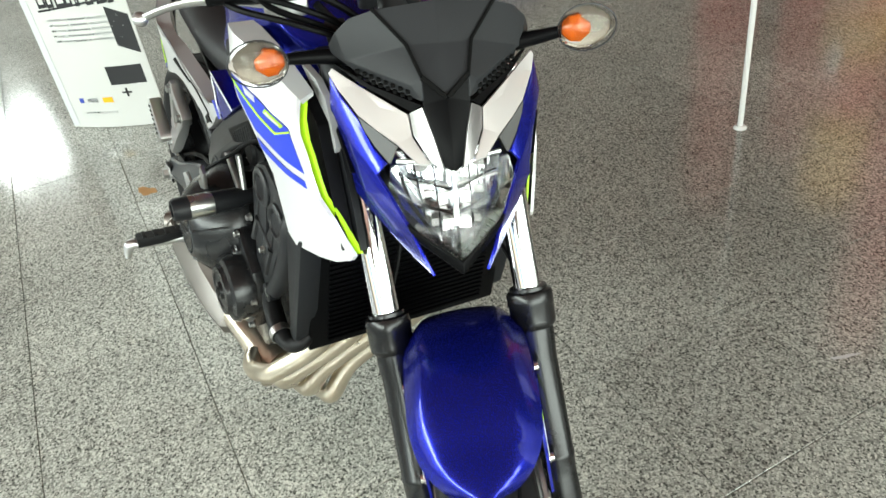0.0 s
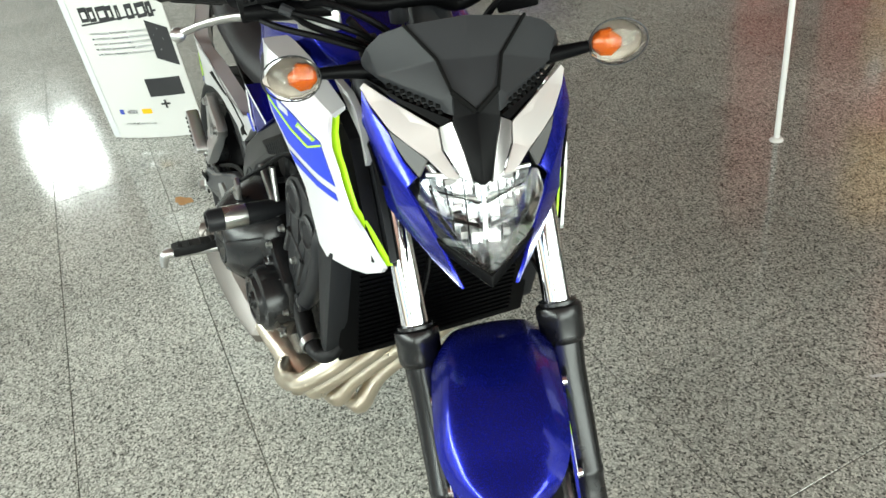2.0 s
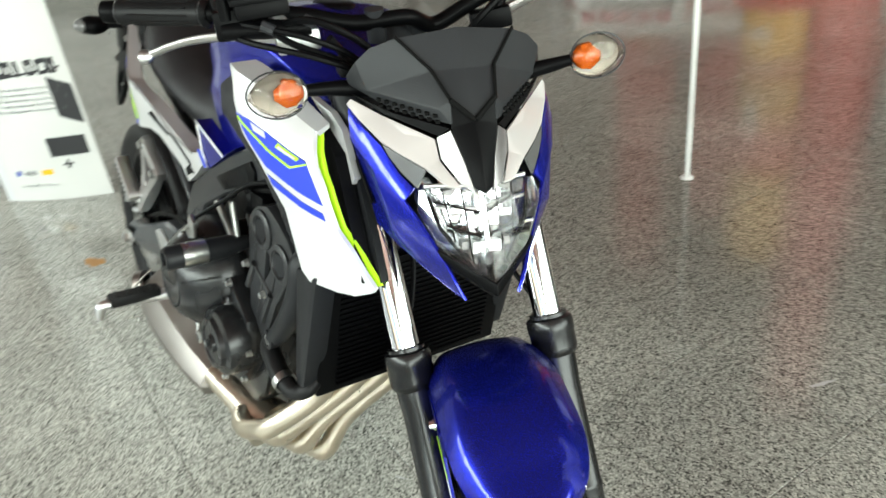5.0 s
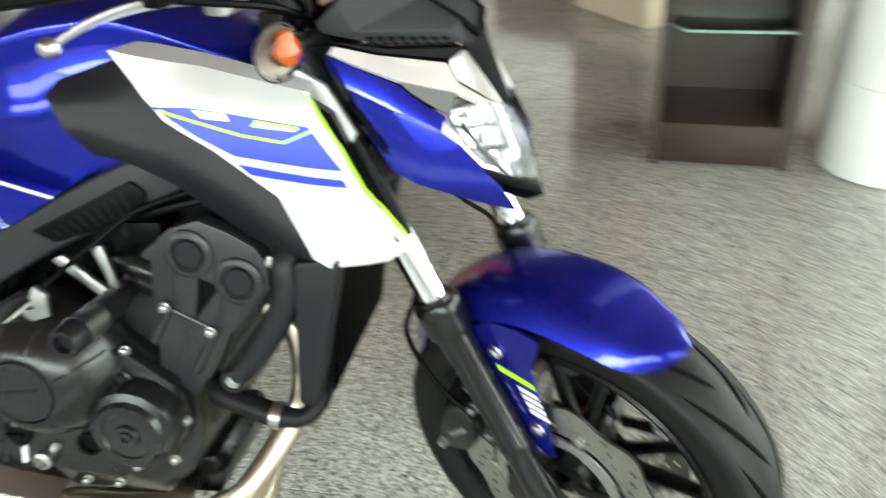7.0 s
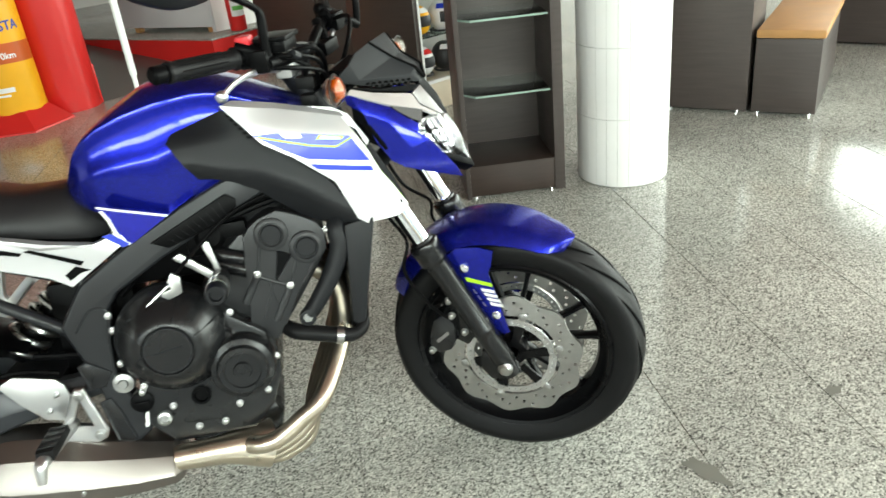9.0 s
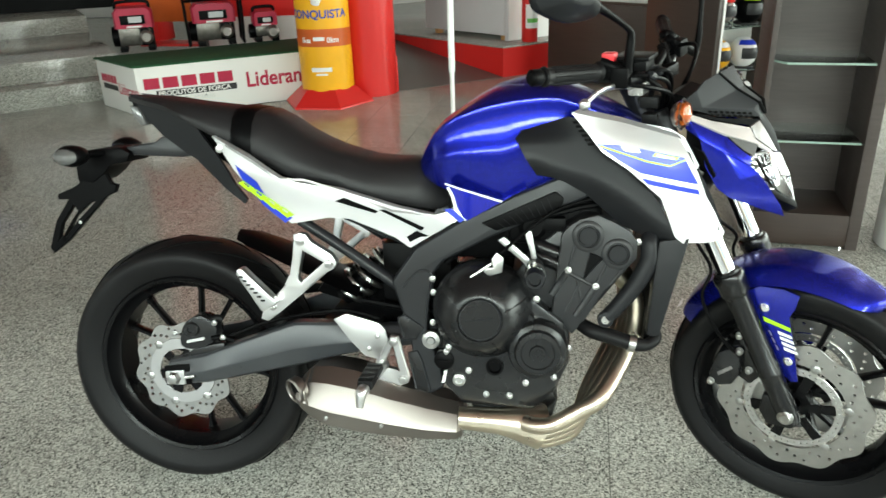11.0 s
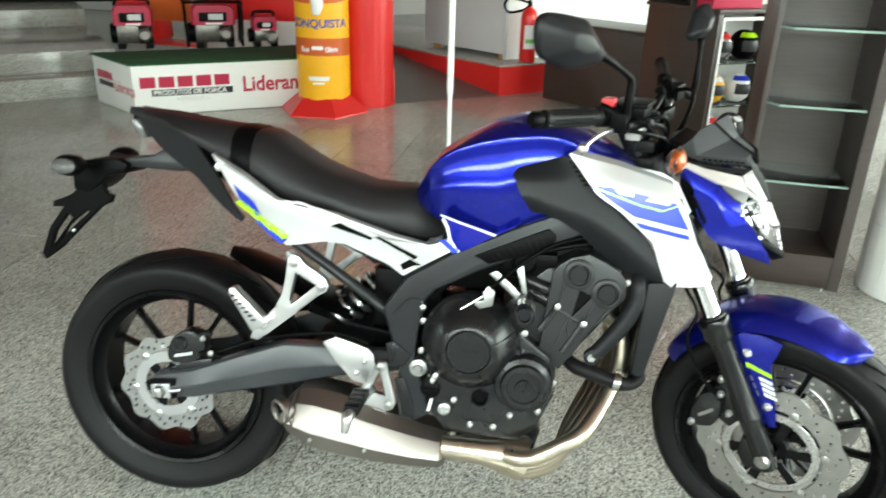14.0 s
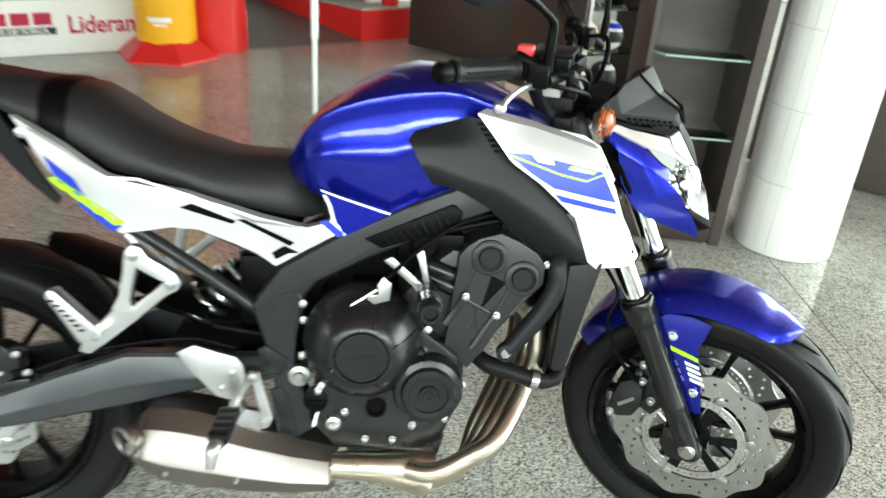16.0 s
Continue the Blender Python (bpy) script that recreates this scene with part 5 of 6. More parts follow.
wing({"T0": (1.203, .1335, .934), "T1": (1.214, .1370, .936), "T2": (1.250, .1255, .919), "T3": (1.285, .1085, .902), "T4": (1.315, .0925, .874), "N": (1.333, .079, .860), "N2": (1.334, .093, .845), "R": (1.238, .141, .899), "R1": (1.285, .123, .874), "R0": (1.205, .134, .918)},
     [("T0", "T1", "R", "R0"), ("T1", "T2", "R1", "R"), ("T2", "T3", "T4", "R1"), ("T4", "N", "N2", "R1")], .005, "headlight_cowl", M_BLUE, "blue headlight side cowl", bev=.0016)
wing({"R": (1.238, .1385, .8975), "R1": (1.285, .1205, .8725), "N2": (1.3335, .0915, .8435), "N3": (1.352, .081, .826), "F": (1.378, .060, .785), "L": (1.396, .048, .756), "P": (1.405, .036, .730), "B0": (1.360, .066, .748), "B1": (1.300, .103, .775), "B2": (1.278, .120, .795), "B3": (1.250, .126, .840), "C": (1.318, .107, .815)},
     [("R", "R1", "C", "B3"), ("R1", "N2", "N3", "C"), ("B3", "C", "B1", "B2"), ("C", "N3", "F", "B0", "B1"), ("F", "L", "P", "B0")], .005, "lower_cowl", M_BLUE, "blue lower headlight cowl", bev=.0016)
wing({"a": (1.222, .128, .880), "b": (1.246, .137, .872), "c": (1.272, .126, .822), "d": (1.262, .112, .812), "e": (1.238, .118, .845)}, [("a", "b", "c", "d", "e")], .003, "cowl_vent", M_RECESS_SHADE)
shell({"e": (1.421, 0, .757), "f": (1.377, .063, .793), "g": (1.378, .058, .776), "h": (1.426, 0, .742), "i": (1.404, 0, .731), "j": (1.372, .045, .758)}, [("e", "f", "g", "h"), ("h", "g", "j", "i")], .006, "headlight_chin", M_BLACK, "black chin below the headlight", bev=.0015)
part("headlight_back", loft([[(x, -w, zb), (x, w, zb), (x, w, zt), (x, -w, zt)] for x, w, zb, zt in ((1.20, .09, .84, .93), (1.28, .072, .80, .90), (1.325, .05, .79, .86))]), M_BLACK, bike, "", HEADLAMP)

# turn indicators
BAR_H = BAR_R @ Matrix.Translation((0, .012, .90)) @ Matrix.Rotation(radians(-4.0), 4, 'X') @ Matrix.Translation((0, 0, -.90))
for s in (-1, 1):
    c = Vector((1.210, -.223, .961)) if s < 0 else Vector((1.224, .216, .966))
    dx0 = 0 if s < 0 else .022
    rings = []
    for u, r in ((-.036, .30), (-.028, .72), (-.010, .98), (.006, 1.0), (.024, .66), (.038, .12)):
        rings.append([c + Vector((.019 * r * math.cos(a), s * u, .029 * r * math.sin(a))) for a in (2 * math.pi * k / 8 for k in range(8))])
    ind = part("front_indicator", loft(rings), M_TINT, bike, "clear front turn indicator with amber bulb", BAR_H if s < 0 else HEAD, 25)
    ind.visible_shadow = False
    part("bulb", loft([[c + Vector((-.003 + .011 * r * math.cos(a), s * (u * 1.1 - .008), .017 * r * math.sin(a))) for a in (2 * math.pi * k / 10 for k in range(10))] for u, r in ((-.020, .3), (-.012, .9), (0, 1), (.012, .3))]), M_AMBER, ind, "amber bulb", BAR_H if s < 0 else HEAD)
    part("indicator_back", loft([[c + Vector((-.008 - dx, 0, 0)) + Vector((0, s * .034 * r * math.cos(a), .027 * r * math.sin(a))) for a in (2 * math.pi * k / 14 for k in range(14))] for dx, r in ((0, .93), (.006, .80), (.011, .5), (.012, .1))]), M_DULL, ind, "", BAR_H if s < 0 else HEAD)
    rimpts = [c + Vector((.001, s * .040 * math.cos(a) * (1.0 if math.cos(a) > 0 else .92), .0305 * math.sin(a))) for a in np.linspace(0, 2 * math.pi, 25)]
    part("indicator_rim", tube(rimpts, .0012, 6, 1, False), M_FRAME, ind, "thin dark rim", BAR_H if s < 0 else HEAD)
    part("indicator_stalk", tube([(1.185 + dx0, s * .10, .950), (1.192 + dx0, s * .145, .957), (1.198 + dx0 * 1.2, c.y - s * .035, c.z - .001)], [.013, .010, .0075], 12), M_BLACK, ind, "", BAR_H if s < 0 else HEAD)

# handlebar with controls
half = [(.990, -.385, 1.073), (1.065, -.265, 1.064), (1.098, -.16, 1.052), (1.112, -.08, 1.03)]
bar_pts = [BAR_R @ Vector(p) for p in half] + [STEERED @ Vector((1.118, 0, 1.028))] + [BAR_L @ Vector((x, -y, z)) for x, y, z in reversed(half)]
bar = part("handlebar", tube(bar_pts, .0115, 12), M_BLACK, bike, "black handlebar")
for s in (-1, 1):
    g0, g1 = Vector((1.064, s * .265, 1.064)), Vector((.990, s * .385, 1.073))
    d = (g1 - g0).normalized()
    grip = part("grip", tube([g0, g0 + d * .006, g0 + d * .012, g0.lerp(g1, .5), g1 - d * .012, g1 - d * .004, g1], [.014, .021, .0165, .0162, .0165, .019, .017], 16, 1, False), M_RUBBER, bike, "black rubber grip", (BAR_R if s < 0 else BAR_L))
    rb = [tube([g0.lerp(g1, .2) + .0165 * (Vector((0, 0, 1)) * math.sin(a) + d.cross(Vector((0, 0, 1))) * math.cos(a)), g0.lerp(g1, .85) + .0165 * (Vector((0, 0, 1)) * math.sin(a) + d.cross(Vector((0, 0, 1))) * math.cos(a))], .0016, 5, 1, False) for a in np.linspace(0, 2 * math.pi, 11)[:-1]]
    part("grip_rib", merge(*rb), M_RUBBER, grip, "", (BAR_R if s < 0 else BAR_L))
    part("bar_end", tube([g1, g1 + d * .006, g1 + d * .024, g1 + d * .028], [.012, .016, .0155, .011], 16, 1, False), M_BLACK, grip, "", (BAR_R if s < 0 else BAR_L))
    sw = g0 - d * .025
    pod = part("switch_pod", merge(loft([[sw + d * u + Vector((.019 * r * math.cos(a), 0, .022 * r * math.sin(a))) for a in (2 * math.pi * k / 12 for k in range(12))] for u, r in ((-.028, .7), (-.022, 1), (.016, 1), (.022, .8))]), box(sw.x + .005, sw.y - .02, sw.z - .03, sw.x + .04, sw.y + .02, sw.z + .01, .006)), M_BLACK, bike, "black switch housing", (BAR_R if s < 0 else BAR_L))
    if s < 0:
        stem = [(1.112, -.247, 1.060), (1.114, -.247, 1.100), (1.116, -.247, 1.130), (1.112, -.255, 1.143), (1.099, -.278, 1.160), (1.079, -.318, 1.184), (1.072, -.330, 1.190)]
    else:
        stem = [(1.145, .297, 1.020), (1.150, .298, 1.060), (1.151, .298, 1.085), (1.151, .299, 1.100), (1.151, .301, 1.135), (1.150, .303, 1.157), (1.149, .304, 1.165)]
    part("mirror_stem", tube(stem, [.009, .009, .0075, .006, .006, .008, .012], 12), M_BLACK, bike, "black mirror stem", BAR_R)
    side_bar = BAR_R if s < 0 else BAR_L
    part("stem_clamp", tube([side_bar @ Vector((1.062, s * .25, 1.078)), side_bar @ Vector((1.078, s * .25, 1.074)), BAR_R @ Vector(stem[0])], [.015, .013, .011], 12), M_BLACK, bike)
    mc = Vector((1.045, -.385, 1.215)) if s < 0 else Vector((1.133, .345, 1.196))
    toe = -27 if s < 0 else -12
    k_, kz = (1.0, 1.0) if s < 0 else (.66, .92)
    outl = smooth_loop([(k_ * p, kz * q) for p, q in [(-.095, .030), (-.090, .043), (-.078, .051), (-.053, .052), (-.015, .046), (.018, .038), (.032, .027), (.064, -.011), (.073, -.025), (.068, -.036), (.050, -.045), (.002, -.048), (-.030, -.042), (-.075, -.024), (-.088, -.012), (-.094, .006)]], 2)
    rings = []
    for dx, r in ((-.012, .95), (-.008, 1.0), (.001, .99), (.006, .95), (.030, .40), (.032, .30)):
        rings.append([mc + Matrix.Rotation(radians(toe), 3, 'Z') @ Vector((dx, -s * u * r, w * r)) for u, w in outl])
    mir = part("mirror", loft(rings), M_MATTE, bike, "black rear-view mirror", BAR_R, 28)
    part("mirror_glass", loft([[mc + Matrix.Rotation(radians(toe), 3, 'Z') @ Vector((dx, -s * u * .86, w * .86)) for u, w in outl] for dx in (-.0135, -.0125)]), M_CHROME, mir, "mirror glass", BAR_R)
    lev = part("lever", tube([(1.118, s * .160, 1.020), (1.108, s * .195, 1.028), (1.095, s * .235, 1.034), (1.082, s * .28, 1.036), (1.072, s * .32, 1.032), (1.064, s * .358, 1.022)], [.010, .010, .0085, .0075, .0065, .0065], 10, flat=.7), M_ALU, bike, "polished aluminium hand lever", (BAR_R if s < 0 else BAR_L))
    part("lever_ball", lathe((1.063, s * .362, 1.021), [(0, -.011), (.007, -.0085), (.0105, -.003), (.0105, .003), (.007, .0085), (0, .011)], 16), M_ALU, lev, "", (BAR_R if s < 0 else BAR_L))
    part("lever_perch", merge(box(1.098, min(s * .13, s * .19), 1.005, 1.13, max(s * .13, s * .19), 1.035, .006), tube([(1.11, s * .17, 1.03), (1.085, s * .19, 1.07)], .012, 10)), M_ALU if s < 0 else M_BLACK, lev, "", (BAR_R if s < 0 else BAR_L))
    part("bar_riser", tube([(1.108, s * .05, 1.0), (1.114, s * .05, 1.045)], .014, 14, 1, False), M_FRAME, bike, "", (BAR_R if s < 0 else BAR_L))
part("brake_reservoir", merge(box(1.085, -.235, 1.060, 1.145, -.165, 1.082, .006), box(1.080, -.240, 1.080, 1.150, -.160, 1.089, .003)), M_BLACK, bike, "black brake fluid reservoir", BAR_R)
part("master_cylinder", tube([(1.112, -.255, 1.046), (1.120, -.20, 1.042), (1.126, -.14, 1.036)], [.011, .013, .010], 12), M_BLACK, bike, "black brake master cylinder", BAR_R)
part("throttle_cable", merge(tube([(1.088, -.245, 1.052), (1.135, -.215, 1.050), (1.165, -.15, 1.030), (1.158, -.09, .99), (1.12, -.07, .93)], .0045, 8), tube([(1.090, -.250, 1.040), (1.140, -.220, 1.030), (1.172, -.145, 1.005), (1.160, -.08, .965), (1.11, -.06, .91)], .0045, 8)), M_BLACK, bike, "two black throttle cables", BAR_R)
for y in (-.205, -.150):
    part("cable_ferrule", tube([(1.145, y, 1.052), (1.150, y + .014, 1.044)], .0075, 10, 1, False), M_FRAME, bike, "", BAR_R)
part("cable_connector", merge(box(1.105, -.115, .965, 1.145, -.085, .990, .005), box(1.115, -.135, .935, 1.150, -.105, .958, .005), tube([(1.125, -.10, .99), (1.135, -.12, 1.02)], .006, 8)), M_RUBBER, bike, "black plug connectors below the bars", BAR_R)
part("stop_switch", box(1.062, -.256, 1.078, 1.088, -.228, 1.098, .004), M_REDPL, bike, "red engine stop switch", BAR_R)
part("instrument", loft([[(x, -w, z0), (x, w, z0), (x, w * .95, z1), (x, -w * .95, z1)] for x, w, z0, z1 in ((1.150, .055, .955, .980), (1.175, .060, .950, .992), (1.205, .055, .945, .985))]), M_BLACK, bike, "black instrument panel behind the visor", STEERED)
part("control_cable", merge(tube([(1.11, -.19, 1.04), (1.16, -.14, 1.05), (1.16, -.07, 1.0), (1.13, -.05, .93), (1.06, -.10, .86)], .005, 8), tube([(1.11, .19, 1.05), (1.17, .14, 1.06), (1.17, .06, 1.0), (1.12, .05, .92), (1.05, .10, .84)], .005, 8), tube([(1.08, -.22, 1.07), (1.15, -.18, 1.03), (1.15, -.10, .98), (1.10, -.08, .90)], .0045, 8)), M_BLACK, bike, "black control cables", BAR_R)
# ---- things round the motorcycle ----


def prism(pts, z0, z1, bev=0.0):
    """An upright block over a ground plan."""
    bm = bmesh.new()
    f = bm.faces.new([bm.verts.new((x, y, z0)) for x, y in pts])
    r = bmesh.ops.extrude_face_region(bm, geom=[f])
    for v in r["geom"]:
        if isinstance(v, bmesh.types.BMVert):
            v.co.z = z1
    bmesh.ops.recalc_face_normals(bm, faces=bm.faces)
    if bev:
        bevel(bm, bev)
    return bm


def lettering(name, text, size, material, parent, m, label="", wide=1.0, bold=0.0):
    """Flat raised letters in the local x-z plane of m, facing -y."""
    cu = bpy.data.curves.new(name, 'FONT')
    cu.body, cu.size, cu.extrude, cu.offset = text, size, 0.0008, bold
    tmp = bpy.data.objects.new(name, cu)
    scene.collection.objects.link(tmp)
    me = bpy.data.meshes.new_from_object(tmp.evaluated_get(bpy.context.evaluated_depsgraph_get()))
    bpy.data.objects.remove(tmp)
    me.transform(m @ pose(0, 0, 0, 90, 0, 0) @ Matrix.Diagonal((wide, 1, 1, 1)))
    me.materials.clear()
    me.materials.append(material)
    ob = new(name, me)
    ob.parent = parent
    if label:
        tagged(ob, label)
    return ob


def lbox(name, x0, z0, x1, z1, material, parent, y=-.001, t=.0015, label=""):
    return part(name, box(x0, y - t, z0, x1, y, z1), material, parent, label)


# dark display shelf with glass boards
def display_shelf():
    sh = thing("display_shelf", pose(1.868, 1.588, 0, 0, 0, -4.4), "tall dark wooden display shelf with empty glass boards", "shelf")
    w, d, h = .2195, .35, 1.95
    part("side_panel", box(-w, 0, 0, -w + .02, d, h, .0015), M_WOOD, sh)
    part("side_panel", box(w - .045, 0, 0, w, d, h, .0015), M_WOOD, sh)
    part("back_panel", box(-w + .02, d - .02, .15, w - .045, d - .002, h), M_WOOD, sh)
    part("plinth", box(-w + .02, .003, 0.012, w - .045, d - .02, .15, .0015), M_WOOD2, sh)
    part("top_panel", box(-w, 0, h, w, d, h + .03, .0015), M_WOOD, sh)
    for z in (.444, .756, 1.052, 1.360):
        a, b, c, e = -w + .023, w - .048, .025, d - .022
        g = part("glass_board", prism([(a + .05, c), (b, c), (b, e), (a, e), (a, c + .07)], z, z + .008, .001), M_GLASS, sh, "clear glass board")
        g.visible_shadow = False
        part("glass_edge", prism([(a + .05, c - .001), (b, c - .001), (b, c), (a + .05, c)], z, z + .008), M_GLASSEDGE, g, "pale green polished edge")
        part("glass_edge", prism([(a - .001, c + .07), (a + .0495, c - .001), (a + .05, c), (a, c + .07)], z, z + .008), M_GLASSEDGE, g)
        for x in (a + .01, b - .01, a + .12, b - .09):
            part("board_pin", lathe((x, e - .01, z - .004), [(0, -.004), (.004, -.004), (.004, .003), (0, .003)], 8, 'Z'), M_CHROME, sh)
    part("foot", lathe((w - .06, .02, 0), [(.008, 0), (.008, .014)], 10, 'Z'), M_CHROME, sh)
    part("foot", lathe((-w + .04, .02, 0), [(.008, 0), (.008, .014)], 10, 'Z'), M_CHROME, sh)


display_shelf()

# slim two-piece pole
pole = thing("barrier_pole", pose(.392, 1.655, 0), "slim white metal pole with a thicker upper sleeve", "pole")
part("pole_tube", lathe((0, 0, 0), [(.0095, .004), (.0095, .74), (0, .74)], 16, 'Z'), M_WHITE, pole)
part("sleeve", lathe((0, 0, 0), [(.0095, .722), (.0135, .722), (.0135, 2.6), (0, 2.6)], 16, 'Z'), M_WHITE, pole)
part("pole_foot", lathe((0, 0, 0), [(0, .010), (.016, .010), (.022, .004), (.023, .0)], 20, 'Z'), M_WHITE, pole)
for z in (.80, .92):
    part("set_screw", lathe((0, -.0135, z), [(0, -.002), (.002, -.002), (.002, 0)], 8), M_STEEL, pole)

# white display platform with carpet and lettering
PLH = 34.0
PLM = Matrix.Translation((-2.33, 3.612, 0)) @ pose(0, 0, 0, 0, 0, PLH)
pl = thing("display_platform", PLM, "white display platform with green carpet and printed lettering", "platform")
SL = Vector((-.250, .645))   # run of the slanting left side
part("platform_body", prism([(0, 0), (1.45, 0), (1.45, .66), (SL.x, SL.y)], .004, .372, .004), M_BANNER, pl)
part("carpet", prism([(-.010, -.012), (1.46, -.012), (1.46, .67), (SL.x - .014, SL.y + .01)], .3725, .386, .004), M_GREENCARPET, pl, "green artificial-turf carpet")
# maker's word drawn as plain bars
for i in range(5):
    x = .050 + i * .136
    lbox("word_bar", x, .205, x + .112, .286, M_REDINK, pl)
lbox("caption_band", .128, .142, .728, .190, M_INK, pl)
lettering("caption", "PRODUTOS DE FOR\u00c7A", .049, M_BANNER, pl, Matrix.Translation((.142, -.0033, .150)), "white capitals", 1.06, .0012)
lettering("small_line", "RO\u00c7ADEIRAS", .040, M_STEEL, pl, Matrix.Translation((.30, -.0012, .098)), "", 1.05)
lettering("word", "Lideran\u00e7a", .165, M_REDINK, pl, Matrix.Translation((.802, -.0012, .145)), "dark red lettering", .90, .0035)
side = Matrix.Translation((SL.x, SL.y, 0)) @ pose(0, 0, 0, 0, 0, math.degrees(math.atan2(-SL.y, -SL.x)))
for i in range(5):
    part("word_bar", box(.07 + i * .056, -.0025, .215, .116 + i * .056, -.001, .275), M_REDINK, pl, "", side)
part("caption_band", box(.085, -.0025, .160, .345, -.001, .200), M_INK, pl, "", side)
lettering("word", "Lideran\u00e7a", .125, M_REDINK, pl, side @ Matrix.Translation((.365, -.0012, .145)), "", .72)


def engine_set(x, y, w, h, label, cage, name):
    """A small red petrol engine set in a tube cage."""
    t = thing(name, Matrix.Translation((x, y, .386)) @ pose(0, 0, 0, 0, 0, 29), label, "engine", "engines on the platform")
    part("tank", loft([[(w * u * .42 * s, yy, h * z) for u, z in ((-1, .52), (-1, .86), (-.8, .95), (.8, .95), (1, .86), (1, .52))] for yy, s in ((-.13, .9), (-.11, 1), (.11, 1), (.13, .9))]), M_REDINK, t, "dark red fuel tank", None, 40)
    part("crankcase", box(-w * .36, -.11, .045, w * .10, .11, h * .52, .012), M_DULL, t)
    part("crankcase_side", box(w * .08, -.10, .04, w * .38, .10, h * .5, .012), M_BLACK, t)
    part("fan_cover", lathe((-w * .40, 0, h * .32), [(0, -.05), (h * .22, -.04), (h * .24, .02), (h * .2, .04), (0, .04)], 20, 'X'), M_BLACK, t)
    part("panel", box(-w * .28, -.142, h * .60, w * .25, -.128, h * .80, .004), M_BLACK, t)
    part("panel_label", box(-w * .10, -.1445, h * .64, w * .18, -.1425, h * .77), M_GREYWALL, t)
    part("mark_bar", box(-w * .16, -.134, h * .53, w * .16, -.131, h * .57), M_WHITEDECAL, t)
    for sx in (-1, 1):
        part("foot", box(sx * w * .3 - .03, -.12, 0, sx * w * .3 + .03, .12, .045, .004), M_BLACK, t)
    part("pump", lathe((w * .22, -.10, h * .3), [(.055, 0), (.055, -.02), (.035, -.035), (0, -.035)], 20), M_MUFF, t)
    part("pipe", tube([(w * .3, -.08, h * .42), (w * .34, -.10, h * .62), (w * .30, -.08, h * .78)], .018, 10), M_STEEL, t)
    if cage:
        for yy in (-.15, .15):
            pts = [(-w * .52, yy, .02), (-w * .54, yy, h * .92), (-w * .46, yy, h * 1.03), (w * .46, yy, h * 1.03), (w * .54, yy, h * .92), (w * .52, yy, .02)]
            part("cage_tube", tube(pts, .012, 8, 3), M_BLACK, t)
        for sx in (-1, 1):
            part("cage_bar", tube([(sx * w * .53, -.15, .02), (sx * w * .53, .15, .02)], .012, 8, 1, False), M_BLACK, t)
    else:
        part("handle", tube([(-w * .36, 0, h * .92), (-w * .30, 0, h * 1.06), (w * .30, 0, h * 1.06), (w * .36, 0, h * .92)], .014, 8, 4), M_BLACK, t)
    return t


engine_set(-2.735, 4.395, .36, .36, "red portable generator with a black carrying handle", False, "generator")
engine_set(-2.17, 4.68, .42, .36, "red and grey water pump in a black tube cage", True, "water_pump")
engine_set(-1.80, 4.875, .24, .26, "small grey and black motor pump with a red tank", False, "motor_pump")

# printed advertising cylinder
ad = thing("advertising_column", pose(-1.05, 4.235, 0, 0, 0, 1), "yellow and red printed advertising cylinder on a red base", "display")
part("cylinder", lathe((0, 0, 0), [(.205, .10), (.205, 2.0), (0, 2.0)], 64, 'Z'), M_YELLOW, ad)
part("base", lathe((0, 0, 0), [(.365, 0), (.36, .012), (.225, .125), (0, .125)], 6, 'Z'), M_RED, ad, "red six-sided base", None, 20)


def band(z0, z1, a0, a1, material, name, wave=0.0, r=.2062):
    rings = []
    n = 40
    for k in range(n + 1):
        a = radians(a0 + (a1 - a0) * k / n)
        w = wave * math.sin(3.1 * k / n)
        rings.append([(r * math.cos(a), r * math.sin(a), z0 + w), (r * math.cos(a), r * math.sin(a), z1 + w), ((r - .002) * math.cos(a), (r - .002) * math.sin(a), z1 + w), ((r - .002) * math.cos(a), (r - .002) * math.sin(a), z0 + w)])
    return part(name, loft(rings), material, ad)


band(.44, .57, -190, 10, M_ORANGE, "print_band", .012)
band(.86, .95, -190, 10, M_ORANGE, "print_band", -.03)
band(.97, 1.3, -190, 10, M_RED, "print_band", -.03)


def bent_text(text, z, size, a_mid, material, name, wide=1.0, r=.2075):
    """Letters wrapped round the cylinder."""
    o = lettering(name, text, size, material, ad, Matrix.Identity(4), "", wide, size * .022)
    xs_ = [v.co.x for v in o.data.vertices]
    mid = (min(xs_) + max(xs_)) / 2
    for v in o.data.vertices:
        a = radians(a_mid) + (v.co.x - mid) / r
        rr = r - v.co.y
        v.co = Vector((rr * math.cos(a), rr * math.sin(a), z + v.co.z))


bent_text("CONQUISTA", .66, .085, -84, M_BLUEINK, "slogan")
bent_text("Sua        0km", .482, .056, -82, M_WHITEDECAL, "slogan")
for z, w in ((.265, .16), (.238, .09)):
    band(z, z + (.032 if w > .15 else .014), -84 - 140 * w, -84 + 140 * w, M_WHITEDECAL, "word_bar", 0, .2066)
band(.497, .525, -96, -72, M_WHITEDECAL, "word_bar", 0, .2066)
# small moulded emblem standing out from the print: a plain rider-shaped plaque
part("plaque", tube([(.02, -.215, .76), (.035, -.22, .82), (.03, -.222, .90), (.05, -.22, .96)], [.03, .045, .05, .025], 10), M_WHITEDECAL, ad)

